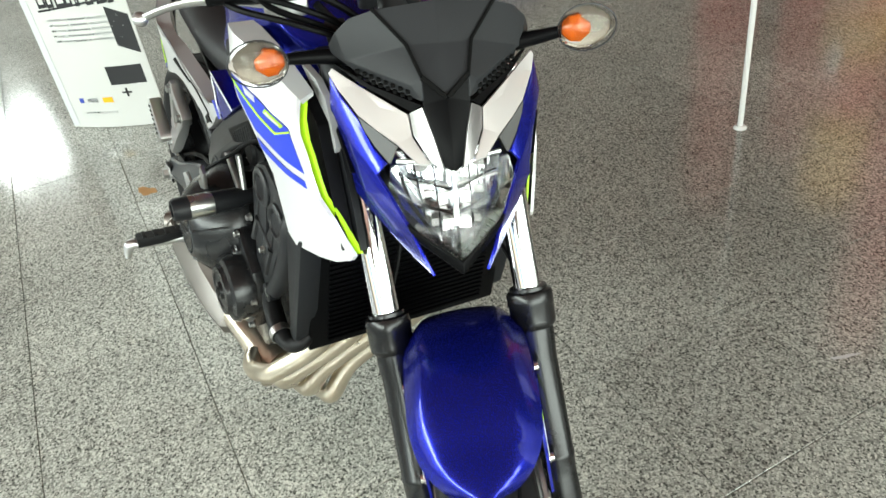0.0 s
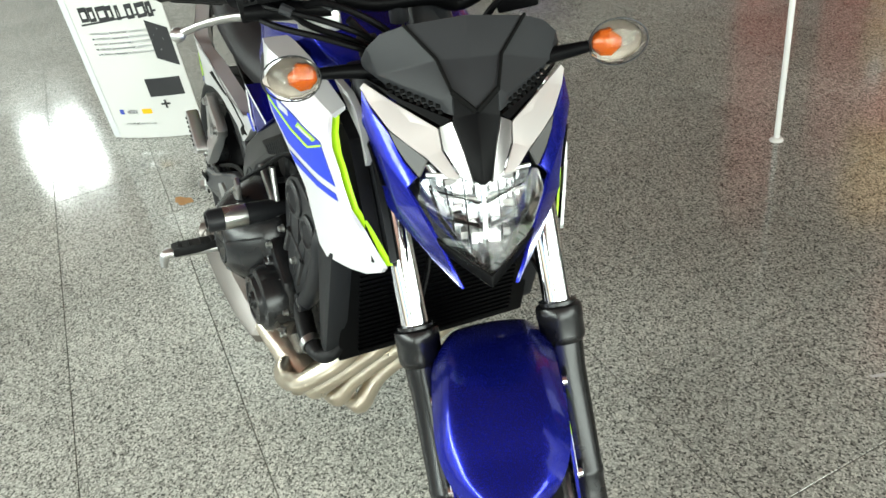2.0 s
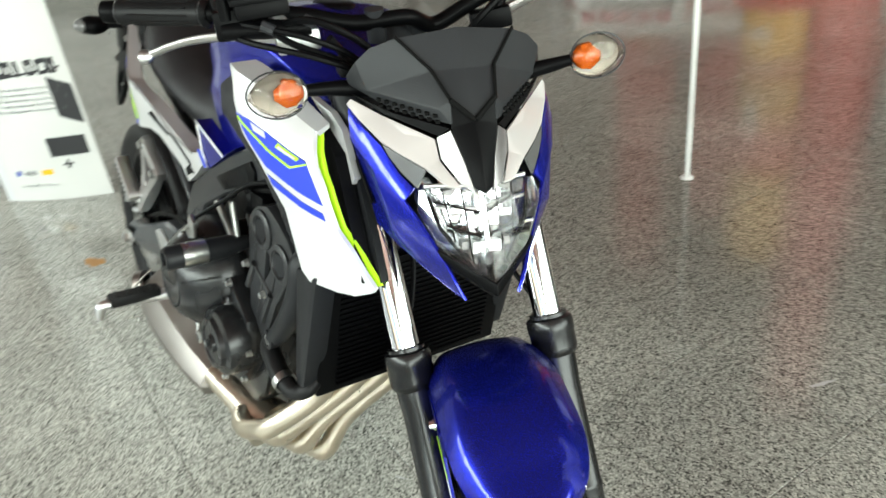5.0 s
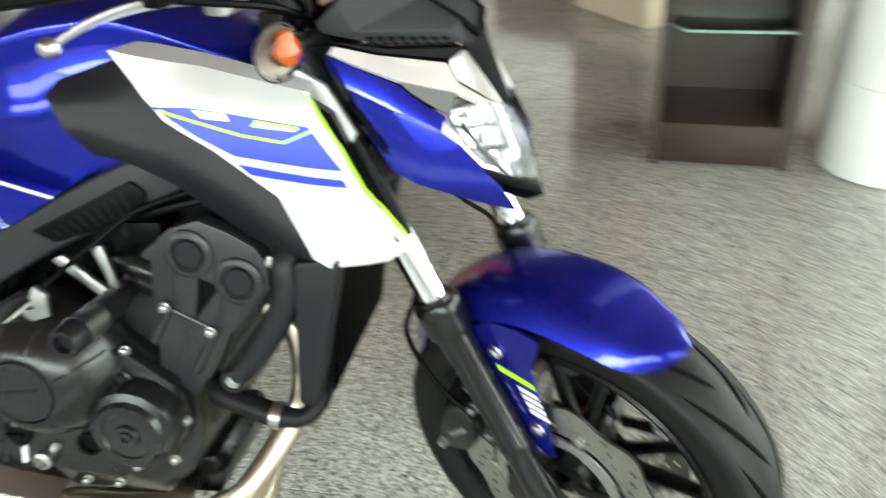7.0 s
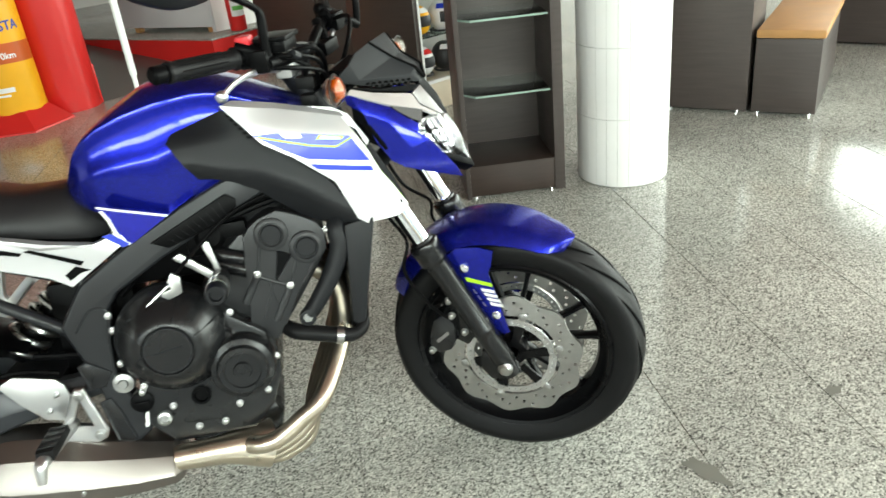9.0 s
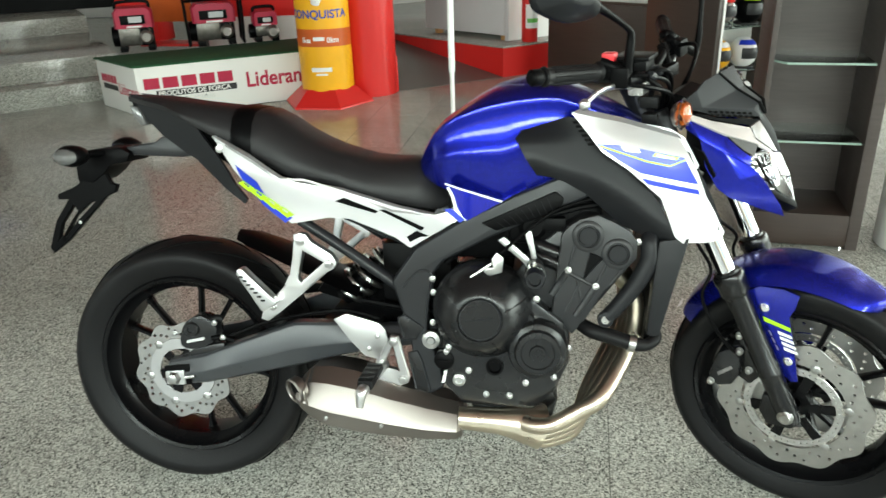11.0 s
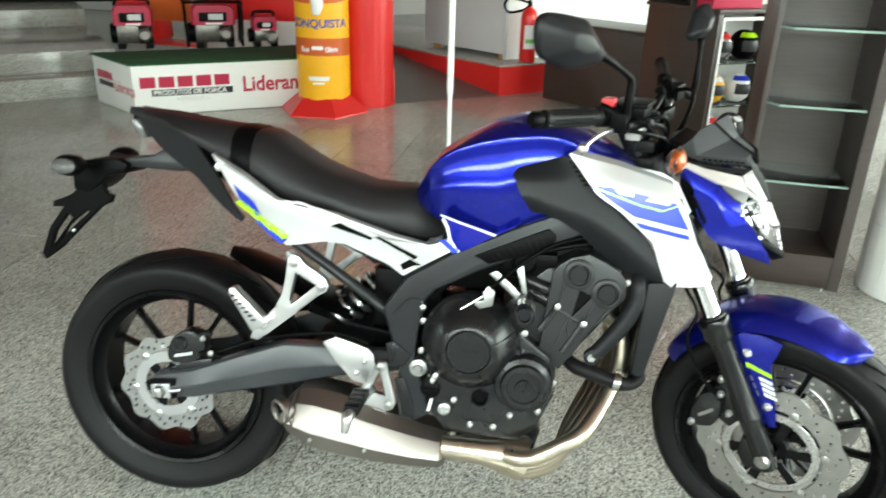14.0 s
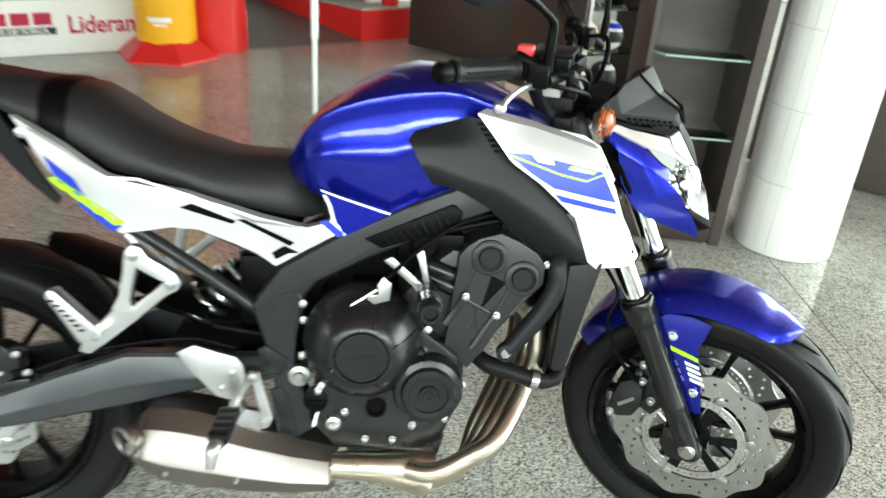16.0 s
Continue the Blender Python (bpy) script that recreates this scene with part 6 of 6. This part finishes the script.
rc = thing("red_column", pose(-.79, 4.57, 0), "round red painted column with a low red box", "column")
part("column_shaft", lathe((0, 0, 0), [(.215, 0), (.215, 3.49)], 48, 'Z'), M_RED, rc)
part("low_box", prism([(.02, -.06), (.225, .03), (.14, .14), (-.06, .2)], 0, .29, .004), M_RED, rc)

# low red platform with cabinets and the extinguisher
A = Vector((.245, 5.18))
U, W = Vector((.77, .64)), Vector((-.79, .61))
rp = thing("red_platform", pose(0, 0, 0), "low platform with red painted fronts and grey top", "platform")
part("platform_body", prism([A, A + U * 2.2, A + U * 2.2 + W * 4, A + W * 4], 0, .250), M_RED, rp)
part("platform_top", prism([A - U * .01 - W * .01, A + U * 2.22, A + U * 2.22 + W * 4, A - U * .01 + W * 4], .251, .267, .003), M_GRANITE, rp)
rm = thing("ramp", pose(0, 0, 0), "dark sloping ramp up to the red platform", "ramp")
R0, R1 = Vector((-.56, 4.60)), A - U * .004
rise = [[(p.x, p.y, .002), (p.x, p.y, .004), ((p + W * 1.75).x, (p + W * 1.75).y, .232), ((p + W * 3.6).x, (p + W * 3.6).y, .236), ((p + W * 3.6).x, (p + W * 3.6).y, .002)] for p in (R0, R1)]
part("slope", loft(rise), M_RAMP, rm)
# the cabinet's shaded side is put into the grey of its body
cb = thing("grey_cabinet", pose(0, 0, .267), "tall pale cabinet on the red platform, its shaded faces coloured grey", "cabinet")
K0, K1 = Vector((.225, 5.50)), Vector((-.62, 6.10))
part("cabinet_body", prism([K0, K1, K1 + U * 1.5, K0 + U * 1.5], .045, 2.4, .004), M_GREYWALL, cb)
for q in (K0 + W * .02 + U * .02, K1 - W * .16 + U * .02):
    part("cabinet_foot", prism([q, q + W * .05, q + W * .05 + U * .05, q + U * .05], 0, .045), M_TAN, cb)
# white sheet over the same cabinet's end: daylight on that face as colour
wp = thing("lit_face", pose(0, 0, .267), "white sheet giving the cabinet's end face its lit tone, with grey end strip", "board")
part("lit_sheet", prism([K0 + U * .02 - W * .03, K0 + U * 1.80 - W * .03, K0 + U * 1.80 - W * .004, K0 + U * .02 - W * .004], 0, 2.4, .003), M_WHITE, wp)
part("end_strip", prism([K0 - W * .03, K0 + U * .018 - W * .03, K0 + U * .018 - W * .004, K0 - W * .004], 0, 2.4, .003), M_GREYWALL, wp)


def extinguisher():
    t = thing("fire_extinguisher", pose(.452, 5.475, .267) @ Matrix.Diagonal((1.2, 1.2, 1.2, 1)), "red fire extinguisher with a black hose and white label", "extinguisher")
    part("bottle", lathe((0, 0, 0), [(0, 0), (.055, 0), (.06, .012), (.06, .33), (.05, .365), (.025, .39), (.018, .40), (0, .40)], 28, 'Z'), M_RED, t)
    part("valve", merge(lathe((0, 0, .40), [(.018, 0), (.018, .03), (0, .03)], 14, 'Z'), box(-.012, -.05, .43, .012, .03, .445, .003), box(-.010, -.06, .455, .010, .02, .465, .003)), M_BLACK, t)
    part("hose", tube([(.0, .0, .42), (-.06, -.01, .44), (-.15, 0, .45), (-.19, .01, .40), (-.15, .01, .35), (-.05, 0, .37), (0, -.02, .41)], .009, 10), M_BLACK, t)
    lab = lathe((0, 0, 0), [(.0608, .10), (.0608, .27)], 28, 'Z')
    bmesh.ops.delete(lab, geom=[f for f in lab.faces if f.calc_center_median().y > -.012 or f.calc_center_median().x < -.02], context='FACES')
    part("paper_label", lab, M_WHITEDECAL, t)
    lab = lathe((0, 0, 0), [(.0612, .14), (.0612, .17)], 28, 'Z')
    bmesh.ops.delete(lab, geom=[f for f in lab.faces if f.calc_center_median().y > -.012 or f.calc_center_median().x < -.02], context='FACES')
    part("label_band", lab, mat("green_ink", (.15, .5, .1), .5), t)


extinguisher()

# brown counter, helmet cabinet
ct = thing("counter", pose(0, 0, 0), "low dark brown laminate counter", "counter")
Q0, QD = Vector((.634, 5.14)), Vector((.82, -.572))
QN = Vector((.572, .82))
part("counter_body", prism([Q0, Q0 + QD * .97, Q0 + QD * .97 + QN * .45, Q0 + QN * .45], .015, .645, .004), M_WOOD2, ct)
part("counter_top", prism([Q0 - QD * .01 - QN * .01, Q0 + QD * .98 - QN * .01, Q0 + QD * .98 + QN * .46, Q0 - QD * .01 + QN * .46], .646, .67, .003), M_WOOD2, ct)
for k in (.06, .36, .66, .92):
    q = Q0 + QD * k + QN * .02
    part("counter_foot", lathe((q.x, q.y, 0), [(.008, 0), (.008, .016)], 8, 'Z'), M_CHROME, ct)


def helmet(m, col, trim, label):
    t = thing("helmet", m, label, "helmet", "helmets in the cabinet")
    rings = []
    for i in range(11):
        ph = math.pi * i / 10
        rings.append([(.118 * math.sin(ph) * math.cos(a) * (1.1 if math.cos(a) > 0 else 1.0), .105 * math.sin(ph) * math.sin(a), .125 - .125 * math.cos(ph)) for a in (2 * math.pi * k / 20 for k in range(20))])
    bm = loft(rings[1:-1])
    part("helmet_shell", bm, col, t, "", None, 60)
    vis = loft([[(.118 * 1.11 * math.sin(ph) * math.cos(a), .106 * math.sin(ph) * math.sin(a), .125 - .126 * math.cos(ph)) for a in np.linspace(-1.0, 1.0, 12)] for ph in np.linspace(1.25, 1.95, 6)], False, False)
    part("visor_shield", vis, M_INK, t)
    st = loft([[(.1195 * 1.1 * math.sin(ph) * math.cos(a), .1065 * math.sin(ph) * math.sin(a), .125 - .1265 * math.cos(ph)) for a in np.linspace(-1.3, 1.3, 12)] for ph in np.linspace(2.15, 2.55, 4)], False, False)
    part("helmet_stripe", st, trim, t)
    part("helmet_rim", tube([(.095 * math.cos(a), .085 * math.sin(a), .012) for a in np.linspace(0, 2 * math.pi, 20)], .010, 8, 1, False), M_INK, t)
    return t


C0, CU = Vector((1.673, 3.052)), Vector((.871, .491))
CV = Vector((-.64, .768))
cab = thing("helmet_cabinet", pose(0, 0, 0), "brown cabinet with a lit white-framed showcase of helmets", "cabinet")
E_ = C0 + CU * .55
part("cabinet_side", prism([C0, C0 + CV * .56, C0 + CV * .56 + CU * .03, C0 + CU * .03], .163, .965, .002), M_WOOD2, cab)
part("cabinet_end", prism([E_, E_ + CV * .5, E_ + CV * .5 + CU * .03, E_ + CU * .03], 0, .965, .002), M_WOOD2, cab)
part("cabinet_base", prism([C0, C0 + CV * .56, E_ + CV * .5, E_], 0, .16, .002), M_CREAM, cab)
part("cabinet_back", prism([C0 + CU * .03 + CV * .30, C0 + CU * .03 + CV * .32, E_ + CV * .32, E_ + CV * .30], .163, .94), M_BANNER, cab)
part("cabinet_top", prism([C0 - CV * .01 - CU * .01, C0 + CV * .57 - CU * .01, E_ + CV * .57 + CU * .04, E_ - CV * .01 + CU * .04], .966, .99, .002), M_WOOD2, cab)
for z in (.163, .93):
    part("showcase_frame", prism([C0 + CU * .03 - CV * .004, C0 + CU * .03 + CV * .02, E_ + CV * .02, E_ - CV * .004], z, z + .018), M_WHITE, cab)
part("showcase_frame", prism([C0 + CU * .03 - CV * .004, C0 + CU * .03 + CV * .02, C0 + CU * .044 + CV * .02, C0 + CU * .044 - CV * .004], .193, .93), M_WHITE, cab)
part("showcase_frame", prism([E_ - CU * .014 - CV * .004, E_ - CU * .014 + CV * .02, E_ + CV * .02, E_ - CV * .004], .193, .93), M_WHITE, cab)
for z in (.43, .68):
    part("showcase_board", prism([C0 + CU * .06 + CV * .03, C0 + CU * .06 + CV * .295, E_ - CU * .03 + CV * .295, E_ - CU * .03 + CV * .03], z, z + .008), M_GLASS, cab).visible_shadow = False
HZ = math.degrees(math.atan2(-CV.y, -CV.x))
for i, (u, z, c, tr, lb) in enumerate(((.125, .438, M_YELLOW, M_WHITEDECAL, "yellow and black full-face helmet"), (.31, .438, M_WHITEDECAL, M_BLUE2, "white and blue full-face helmet"), (.125, .688, M_REFLECT, M_RED, "silver and red full-face helmet"), (.31, .688, M_BLACK, M_NEON, "black and yellow full-face helmet"), (.125, .195, M_WHITEDECAL, M_RED, "white and red full-face helmet"), (.31, .195, M_INK, M_WHITEDECAL, "black and white full-face helmet"))):
    q = C0 + CU * u + CV * .115
    helmet(Matrix.Translation((q.x, q.y, z)) @ pose(0, 0, 0, 0, 0, HZ) @ Matrix.Diagonal((.72, .72, .72, 1)), c, tr, lb)
rb = thing("red_box", pose(0, 0, .99), "red box standing on the helmet cabinet", "box")
q = C0 + CU * .012 + CV * .07
part("box_body", prism([q, q + CV * .12, q + CV * .12 + CU * .34, q + CU * .34], 0, .45, .004), M_REDINK, rb)
qc = q + CU * .13
part("box_label", bevel(lathe((0, 0, 0), [(0, -.004), (.030, -.004), (.030, 0)], 24), .0005, 1), M_BANNER, rb, "round white label", Matrix.Translation((qc.x, qc.y, .105)) @ pose(0, 0, 0, 0, 0, math.degrees(math.atan2(CU.y, CU.x))))
ts = thing("top_shelf", pose(0, 0, .99), "open dark laminate shelf unit on the helmet cabinet", "shelf")
q = C0 + CV * .21
part("side_panel", prism([q, q + CV * .02, q + CV * .02 + CU * .3, q + CU * .3], 0, .6, .002), M_WOOD, ts)
part("side_panel", prism([q + CV * .33, q + CV * .35, q + CV * .35 + CU * .3, q + CV * .33 + CU * .3], 0, .6, .002), M_WOOD, ts)
part("back_panel", prism([q + CV * .02 + CU * .26, q + CV * .33 + CU * .26, q + CV * .33 + CU * .28, q + CV * .02 + CU * .28], 0, .6), M_WOOD, ts)
part("shelf_board", prism([q + CV * .021 + CU * .004, q + CV * .329 + CU * .004, q + CV * .329 + CU * .259, q + CV * .021 + CU * .259], .11, .13, .002), M_WOOD2, ts)

# benches and panels beyond the white column
D0, D1 = Vector((2.930, 2.475)), Vector((3.285, 2.180))
DU = (D1 - D0).normalized()
DV = Vector((-DU.y, DU.x))
dk = thing("dark_desk", pose(0, 0, 0), "dark laminate desk front standing on small metal feet", "desk")
part("desk_front", prism([D0 - DU * .4, D1, D1 + DV * .4, D0 - DU * .4 + DV * .4], .015, .95, .003), M_WOOD, dk)
for k in (.05, .4):
    q = D1 - DU * k + DV * .02
    part("desk_foot", lathe((q.x, q.y, 0), [(.009, 0), (.009, .016)], 8, 'Z'), M_CHROME, dk)
bh = thing("bench", pose(0, 0, 0), "dark laminate bench with a tan cushion", "bench")
B0, B1 = D1 + DU * .025, D1 + DU * .335
part("bench_body", prism([B0, B1, B1 + DV * .9, B0 + DV * .9], .015, .395, .003), M_WOOD, bh)
part("cushion", prism([B0 - DU * .003, B1 + DU * .012, B1 + DU * .012 + DV * .92, B0 - DU * .003 + DV * .92], .396, .44, .012), M_TAN, bh, "tan cushion")
for q in (B0 + DU * .03 + DV * .02, B1 - DU * .03 + DV * .02):
    part("bench_foot", lathe((q.x, q.y, 0), [(.009, 0), (.009, .016)], 8, 'Z'), M_CHROME, bh)
ds = thing("far_desk", pose(0, 0, 0), "dark laminate desk farther back", "desk")
part("desk_front", prism([(4.54, 3.33), (5.2, 2.6), (5.6, 3.0), (4.9, 3.75)], .015, .75, .003), M_WOOD, ds)

# curved white banner
bn = thing("banner", pose(-1.465, -.395, 0, 0, 0, 42), "white printed banner curved round a stand", "banner")


def bow(x):
    return .10 * (x / .35) ** 2 * .55 - .0


n = 24
part("sheet", loft([[(x, bow(x), .004), (x, bow(x), 1.7), (x, bow(x) + .004, 1.7), (x, bow(x) + .004, .004)] for x in np.linspace(0, .45, n)]), M_PVC_SHADE, bn)


def bprint(name, x0, z0, x1, z1, material, skew=0.0, lift=0.0):
    part(name, loft([[(x, bow(x) - .0022 - lift, z0 + skew * (x - x0)), (x, bow(x) - .0022 - lift, z1 + skew * (x - x0)), (x, bow(x) - .0005, z1 + skew * (x - x0)), (x, bow(x) - .0005, z0 + skew * (x - x0))] for x in np.linspace(x0, x1, 8)]), material, bn)


for i, w_ in enumerate((.040, .032, .046, .030, .016, .030, .040, .022)):
    x_ = .085 + .043 * i
    bprint("heading_letter", x_, .530, x_ + w_, .590, M_INK, .10)
    bprint("letter_gap", x_ + .010, .546, x_ + w_ - .008, .572, M_PVC_SHADE, .10, .0007)
bprint("heading_line", .075, .515, .42, .523, M_INK, .10)
for i, (w_) in enumerate((.30, .28, .31, .26, .29)):
    bprint("text_bar", .10, .478 - i * .022, .10 + w_, .485 - i * .022, M_STEEL)
bprint("number_band", .27, .195, .42, .275, M_INK)
lettering("number", "3+", .085, M_WHITEDECAL, bn, Matrix.Translation((.285, bow(.33) - .010, .203)) @ pose(0, 0, 0, 0, 0, 16), "white printed numeral")
bprint("blue_mark", .09, .120, .110, .142, M_BLUEINK)
bprint("grey_mark", .13, .122, .18, .140, M_STEEL)
bprint("yellow_mark", .205, .120, .25, .142, M_YELLOW)
bprint("plus_mark", .305, .155, .345, .163, M_INK)
bprint("plus_mark", .321, .140, .329, .178, M_INK)
bprint("foot_text", .10, .07, .25, .078, M_STEEL)
bprint("edge_strip", .0, .01, .035, 1.69, M_GREYWALL)
bprint("dark_patch", .36, .36, .44, .52, M_INK, -.5)

# red panels and a poster behind the platform
rw = thing("red_partition", pose(0, 0, 0), "plain red painted partition wall", "partition")
part("partition_board", prism([(-2.55, 5.30), (-.95, 5.45), (-.96, 5.53), (-2.56, 5.38)], 0, 2.6, .004), M_RED, rw)
part("skirting", prism([(-2.55, 5.28), (-.95, 5.43), (-.951, 5.449), (-2.551, 5.299)], 0, .53, .002), M_BANNER, rw)
rq = thing("red_pillar", pose(0, 0, 0), "square red painted pillar", "pillar")
part("pillar_shaft", prism([(-3.3, 5.05), (-2.93, 5.08), (-2.95, 5.4), (-3.32, 5.38)], .335, 3.49, .004), M_RED, rq)
ps = thing("poster_stand", pose(-2.75, 4.98, .335), "small printed poster stand with a red foot", "poster")
part("poster_board", box(-.20, 0, .2, .22, .03, 1.2, .003), M_ORANGE, ps)
part("poster_top", box(-.195, -.004, .62, .215, -.001, 1.195), M_RED, ps)
part("word_bar", box(-.10, -.007, .66, .12, -.0045, .70), M_WHITEDECAL, ps)
part("stand_foot", prism([(-.25, -.12), (.33, -.12), (.25, .14), (-.22, .14)], 0, .02, .003), M_RED, ps)
wb = thing("white_cabinet", pose(-4.3, 6.5, .51, 0, 0, 30), "white cabinet on the upper level", "cabinet")
part("cabinet_body", box(-1.2, 0, .25, .5, .6, 1.4, .004), M_GREYWALL, wb)
part("cabinet_leg", box(-1.15, .05, 0, .45, .55, .25), M_BLACK, wb)


# a second motorcycle, only its tail in view
def other_bike():
    m = Matrix.Translation((-3.54, 3.16, 0)) @ pose(0, 0, 0, 0, 0, 205) @ pose(0, 0, 0, -8, 0, 0)
    b = thing("parked_motorcycle", m, "parked red and blue motorcycle with a chrome muffler", "motorcycle")
    w = part("rear_wheel", lathe((0, 0, .30), [(.205, -.03), (.225, -.034), (.225, .034), (.205, .03), (.195, 0)], 40, close=True), M_RIM, b)
    part("tyre", lathe((0, 0, .30), [(.222, -.035), (.25, -.055), (.275, -.05), (.295, -.025), (.30, 0), (.295, .025), (.275, .05), (.25, .055), (.222, .035)], 48), M_RUBBER, w)
    part("hub", lathe((0, 0, .30), [(0, -.07), (.06, -.07), (.065, 0), (.06, .07), (0, .07)], 24), M_ALU, w)
    for k in range(5):
        a = 2 * math.pi * k / 5
        part("spoke", tube([(.05 * math.cos(a), 0, .30 + .05 * math.sin(a)), (.20 * math.cos(a), 0, .30 + .20 * math.sin(a))], [.022, .014], 8, 1, False), M_BLACK, w)
    for s in (-1, 1):
        part("muffler", tube([(.55, s * .14, .30), (.30, s * .15, .36), (-.22, s * .16, .48)], [.03, .042, .045], 18), M_CHROME, b)
        part("shock", tube([(.02, s * .11, .34), (.16, s * .12, .66)], .022, 12, 1, False), M_REDPL, b)
        part("swingarm", tube([(0, s * .09, .30), (.5, s * .10, .36)], .02, 10, 1, False), M_BLACK, b)
    part("tail", loft([[(x, -w_, z0), (x, w_, z0), (x, w_ * .7, z1), (x, -w_ * .7, z1)] for x, w_, z0, z1 in ((-.35, .06, .72, .78), (-.1, .12, .66, .80), (.25, .13, .62, .80))]), M_BLUE, b)
    part("seat", loft([[(x, -w_, z0), (x, w_, z0), (x, w_ * .8, z1), (x, -w_ * .8, z1)] for x, w_, z0, z1 in ((-.25, .09, .79, .84), (.2, .13, .79, .84), (.6, .11, .76, .80))]), M_SEAT, b)
    part("tank", loft([[(x, -w_, z0), (x, w_, z0), (x, w_ * .6, z1), (x, -w_ * .6, z1)] for x, w_, z0, z1 in ((.55, .09, .74, .82), (.75, .15, .74, .95), (1.05, .12, .74, .92))]), M_BLUE, b)
    part("body", box(.30, -.11, .25, .85, .11, .70, .03), M_BLACK, b)
    part("mudguard", tube([(-.36, 0, .62), (-.28, 0, .66), (-.05, 0, .66)], [.03, .06, .06], 10), M_BLACK, b)
    fw = part("front_wheel", lathe((1.28, 0, .30), [(.205, -.03), (.225, -.034), (.225, .034), (.205, .03), (.195, 0)], 40, close=True), M_CHROME, b)
    part("tyre", lathe((1.28, 0, .30), [(.222, -.035), (.25, -.05), (.275, -.045), (.295, -.02), (.30, 0), (.295, .02), (.275, .045), (.25, .05), (.222, .035)], 48), M_RUBBER, fw)
    part("fork", merge(tube([(1.28, -.08, .30), (1.0, -.08, .95)], .02, 10, 1, False), tube([(1.28, .08, .30), (1.0, .08, .95)], .02, 10, 1, False)), M_CHROME, b)
    part("handlebar", tube([(.92, -.36, 1.05), (1.0, 0, 1.0), (.92, .36, 1.05)], .012, 10), M_BLACK, b)
    part("stand", tube([(.55, .10, .28), (.5, .22, -.03)], .012, 8, 1, False), M_BLACK, b)


other_bike()

# ---- pieces of the setting: floor tiles and column tiles ----
FLOOR = tagged(link("floor", box(X0, Y0, -.12, X1, Y1, -.003), M_JOINT), "polished grey granite floor in square tiles", "floor", "", "structure")
T = .405
TX, TY = .647, .942


def tile_mesh(name):
    h, b = T / 2 - .0011, .0010
    bm = bmesh.new()
    rows = [[bm.verts.new((sx * r, sy * r, z)) for sx, sy in ((-1, -1), (1, -1), (1, 1), (-1, 1))] for r, z in ((h, -.008), (h, -b), (h - b, 0))]
    for a, c in zip(rows, rows[1:]):
        for i in range(4):
            bm.faces.new((a[i], a[(i + 1) % 4], c[(i + 1) % 4], c[i]))
    bm.faces.new(rows[-1])
    bmesh.ops.recalc_face_normals(bm, faces=bm.faces)
    me = bpy.data.meshes.new(name)
    bm.to_mesh(me)
    bm.free()
    me.materials.append(M_GRANITE)
    return me


TILE = tile_mesh("tile")
rest_v, rest_f = [], []
for i in range(-24, 20):
    for j in range(-15, 24):
        x, y = TX + (i + .5) * T, TY + (j + .5) * T
        if not (X0 + .2 < x < X1 - .2 and Y0 + .2 < y < Y1 - .2):
            continue
        if -2.6 < x < 4.0 and -1.3 < y < 4.6 and (y < 3.4 or x > -1.4):
            o = bpy.data.objects.new("tile", TILE)
            scene.collection.objects.link(o)
            o.parent = FLOOR
            o.location = (x, y, 0)
        else:
            h, k = T / 2 - .0011, len(rest_v)
            rest_v += [(x - h, y - h, 0), (x + h, y - h, 0), (x + h, y + h, 0), (x - h, y + h, 0)]
            rest_f.append((k, k + 1, k + 2, k + 3))
me = bpy.data.meshes.new("outer_tiles")
me.from_pydata(rest_v, [], rest_f)
me.materials.append(M_GRANITE)
ot = new("outer_tiles", me)
ot.parent = FLOOR
tagged(ot, "granite floor tiles farther off", "", "", "stuff")

# narrow upright tiles on the round column
CT_N, CT_H = 26, .30


def column_tile():
    a = math.pi / CT_N - .004
    r0, r1 = .192, .199
    rings = []
    for k in range(4):
        t = -a + 2 * a * k / 3
        rings.append([(r0 * math.cos(t), r0 * math.sin(t), 0.0015), (r1 * math.cos(t), r1 * math.sin(t), 0.0015), (r1 * math.cos(t), r1 * math.sin(t), CT_H - .001), (r0 * math.cos(t), r0 * math.sin(t), CT_H - .001)])
    bm = loft(rings)
    bmesh.ops.recalc_face_normals(bm, faces=bm.faces)
    me = bpy.data.meshes.new("column_tile")
    bm.to_mesh(me)
    bm.free()
    me.materials.append(M_COLUMN)
    return me


CTM = column_tile()
for j in range(11):
    for i in range(CT_N):
        o = bpy.data.objects.new("column_tile", CTM)
        scene.collection.objects.link(o)
        o.parent = COLUMN
        o.matrix_basis = Matrix.Translation((*COLC, .004 + j * CT_H)) @ pose(0, 0, 0, 0, 0, 360 * i / CT_N)

# scuffs and stains on the floor
for nm, x, y, a, w, l, m in (("stain", 2.288, -.02, 20, .035, .05, M_JOINT), ("stain", 1.841, -.199, -60, .05, .12, M_JOINT), ("scuff", 1.328, 1.019, 70, .010, .07, M_GREYWALL), ("scuff", .93, .10, 30, .004, .03, M_GREYWALL), ("scuff", -.627, -.225, 30, .05, .09, M_TAN), ("scuff", 1.42, 1.12, 60, .005, .03, M_GREYWALL)):
    bm = bmesh.new()
    bm.faces.new([bm.verts.new((l / 2 * math.cos(t) * (1 + .25 * math.sin(3 * t + x)), w / 2 * math.sin(t) * (1 + .2 * math.cos(5 * t + y)), .0012)) for t in (2 * math.pi * k / 20 for k in range(20))])
    s_ = link(nm, bm, m, None, "", Matrix.Translation((x, y, 0)) @ pose(0, 0, 0, 0, 0, a), 0)
    s_.parent = FLOOR
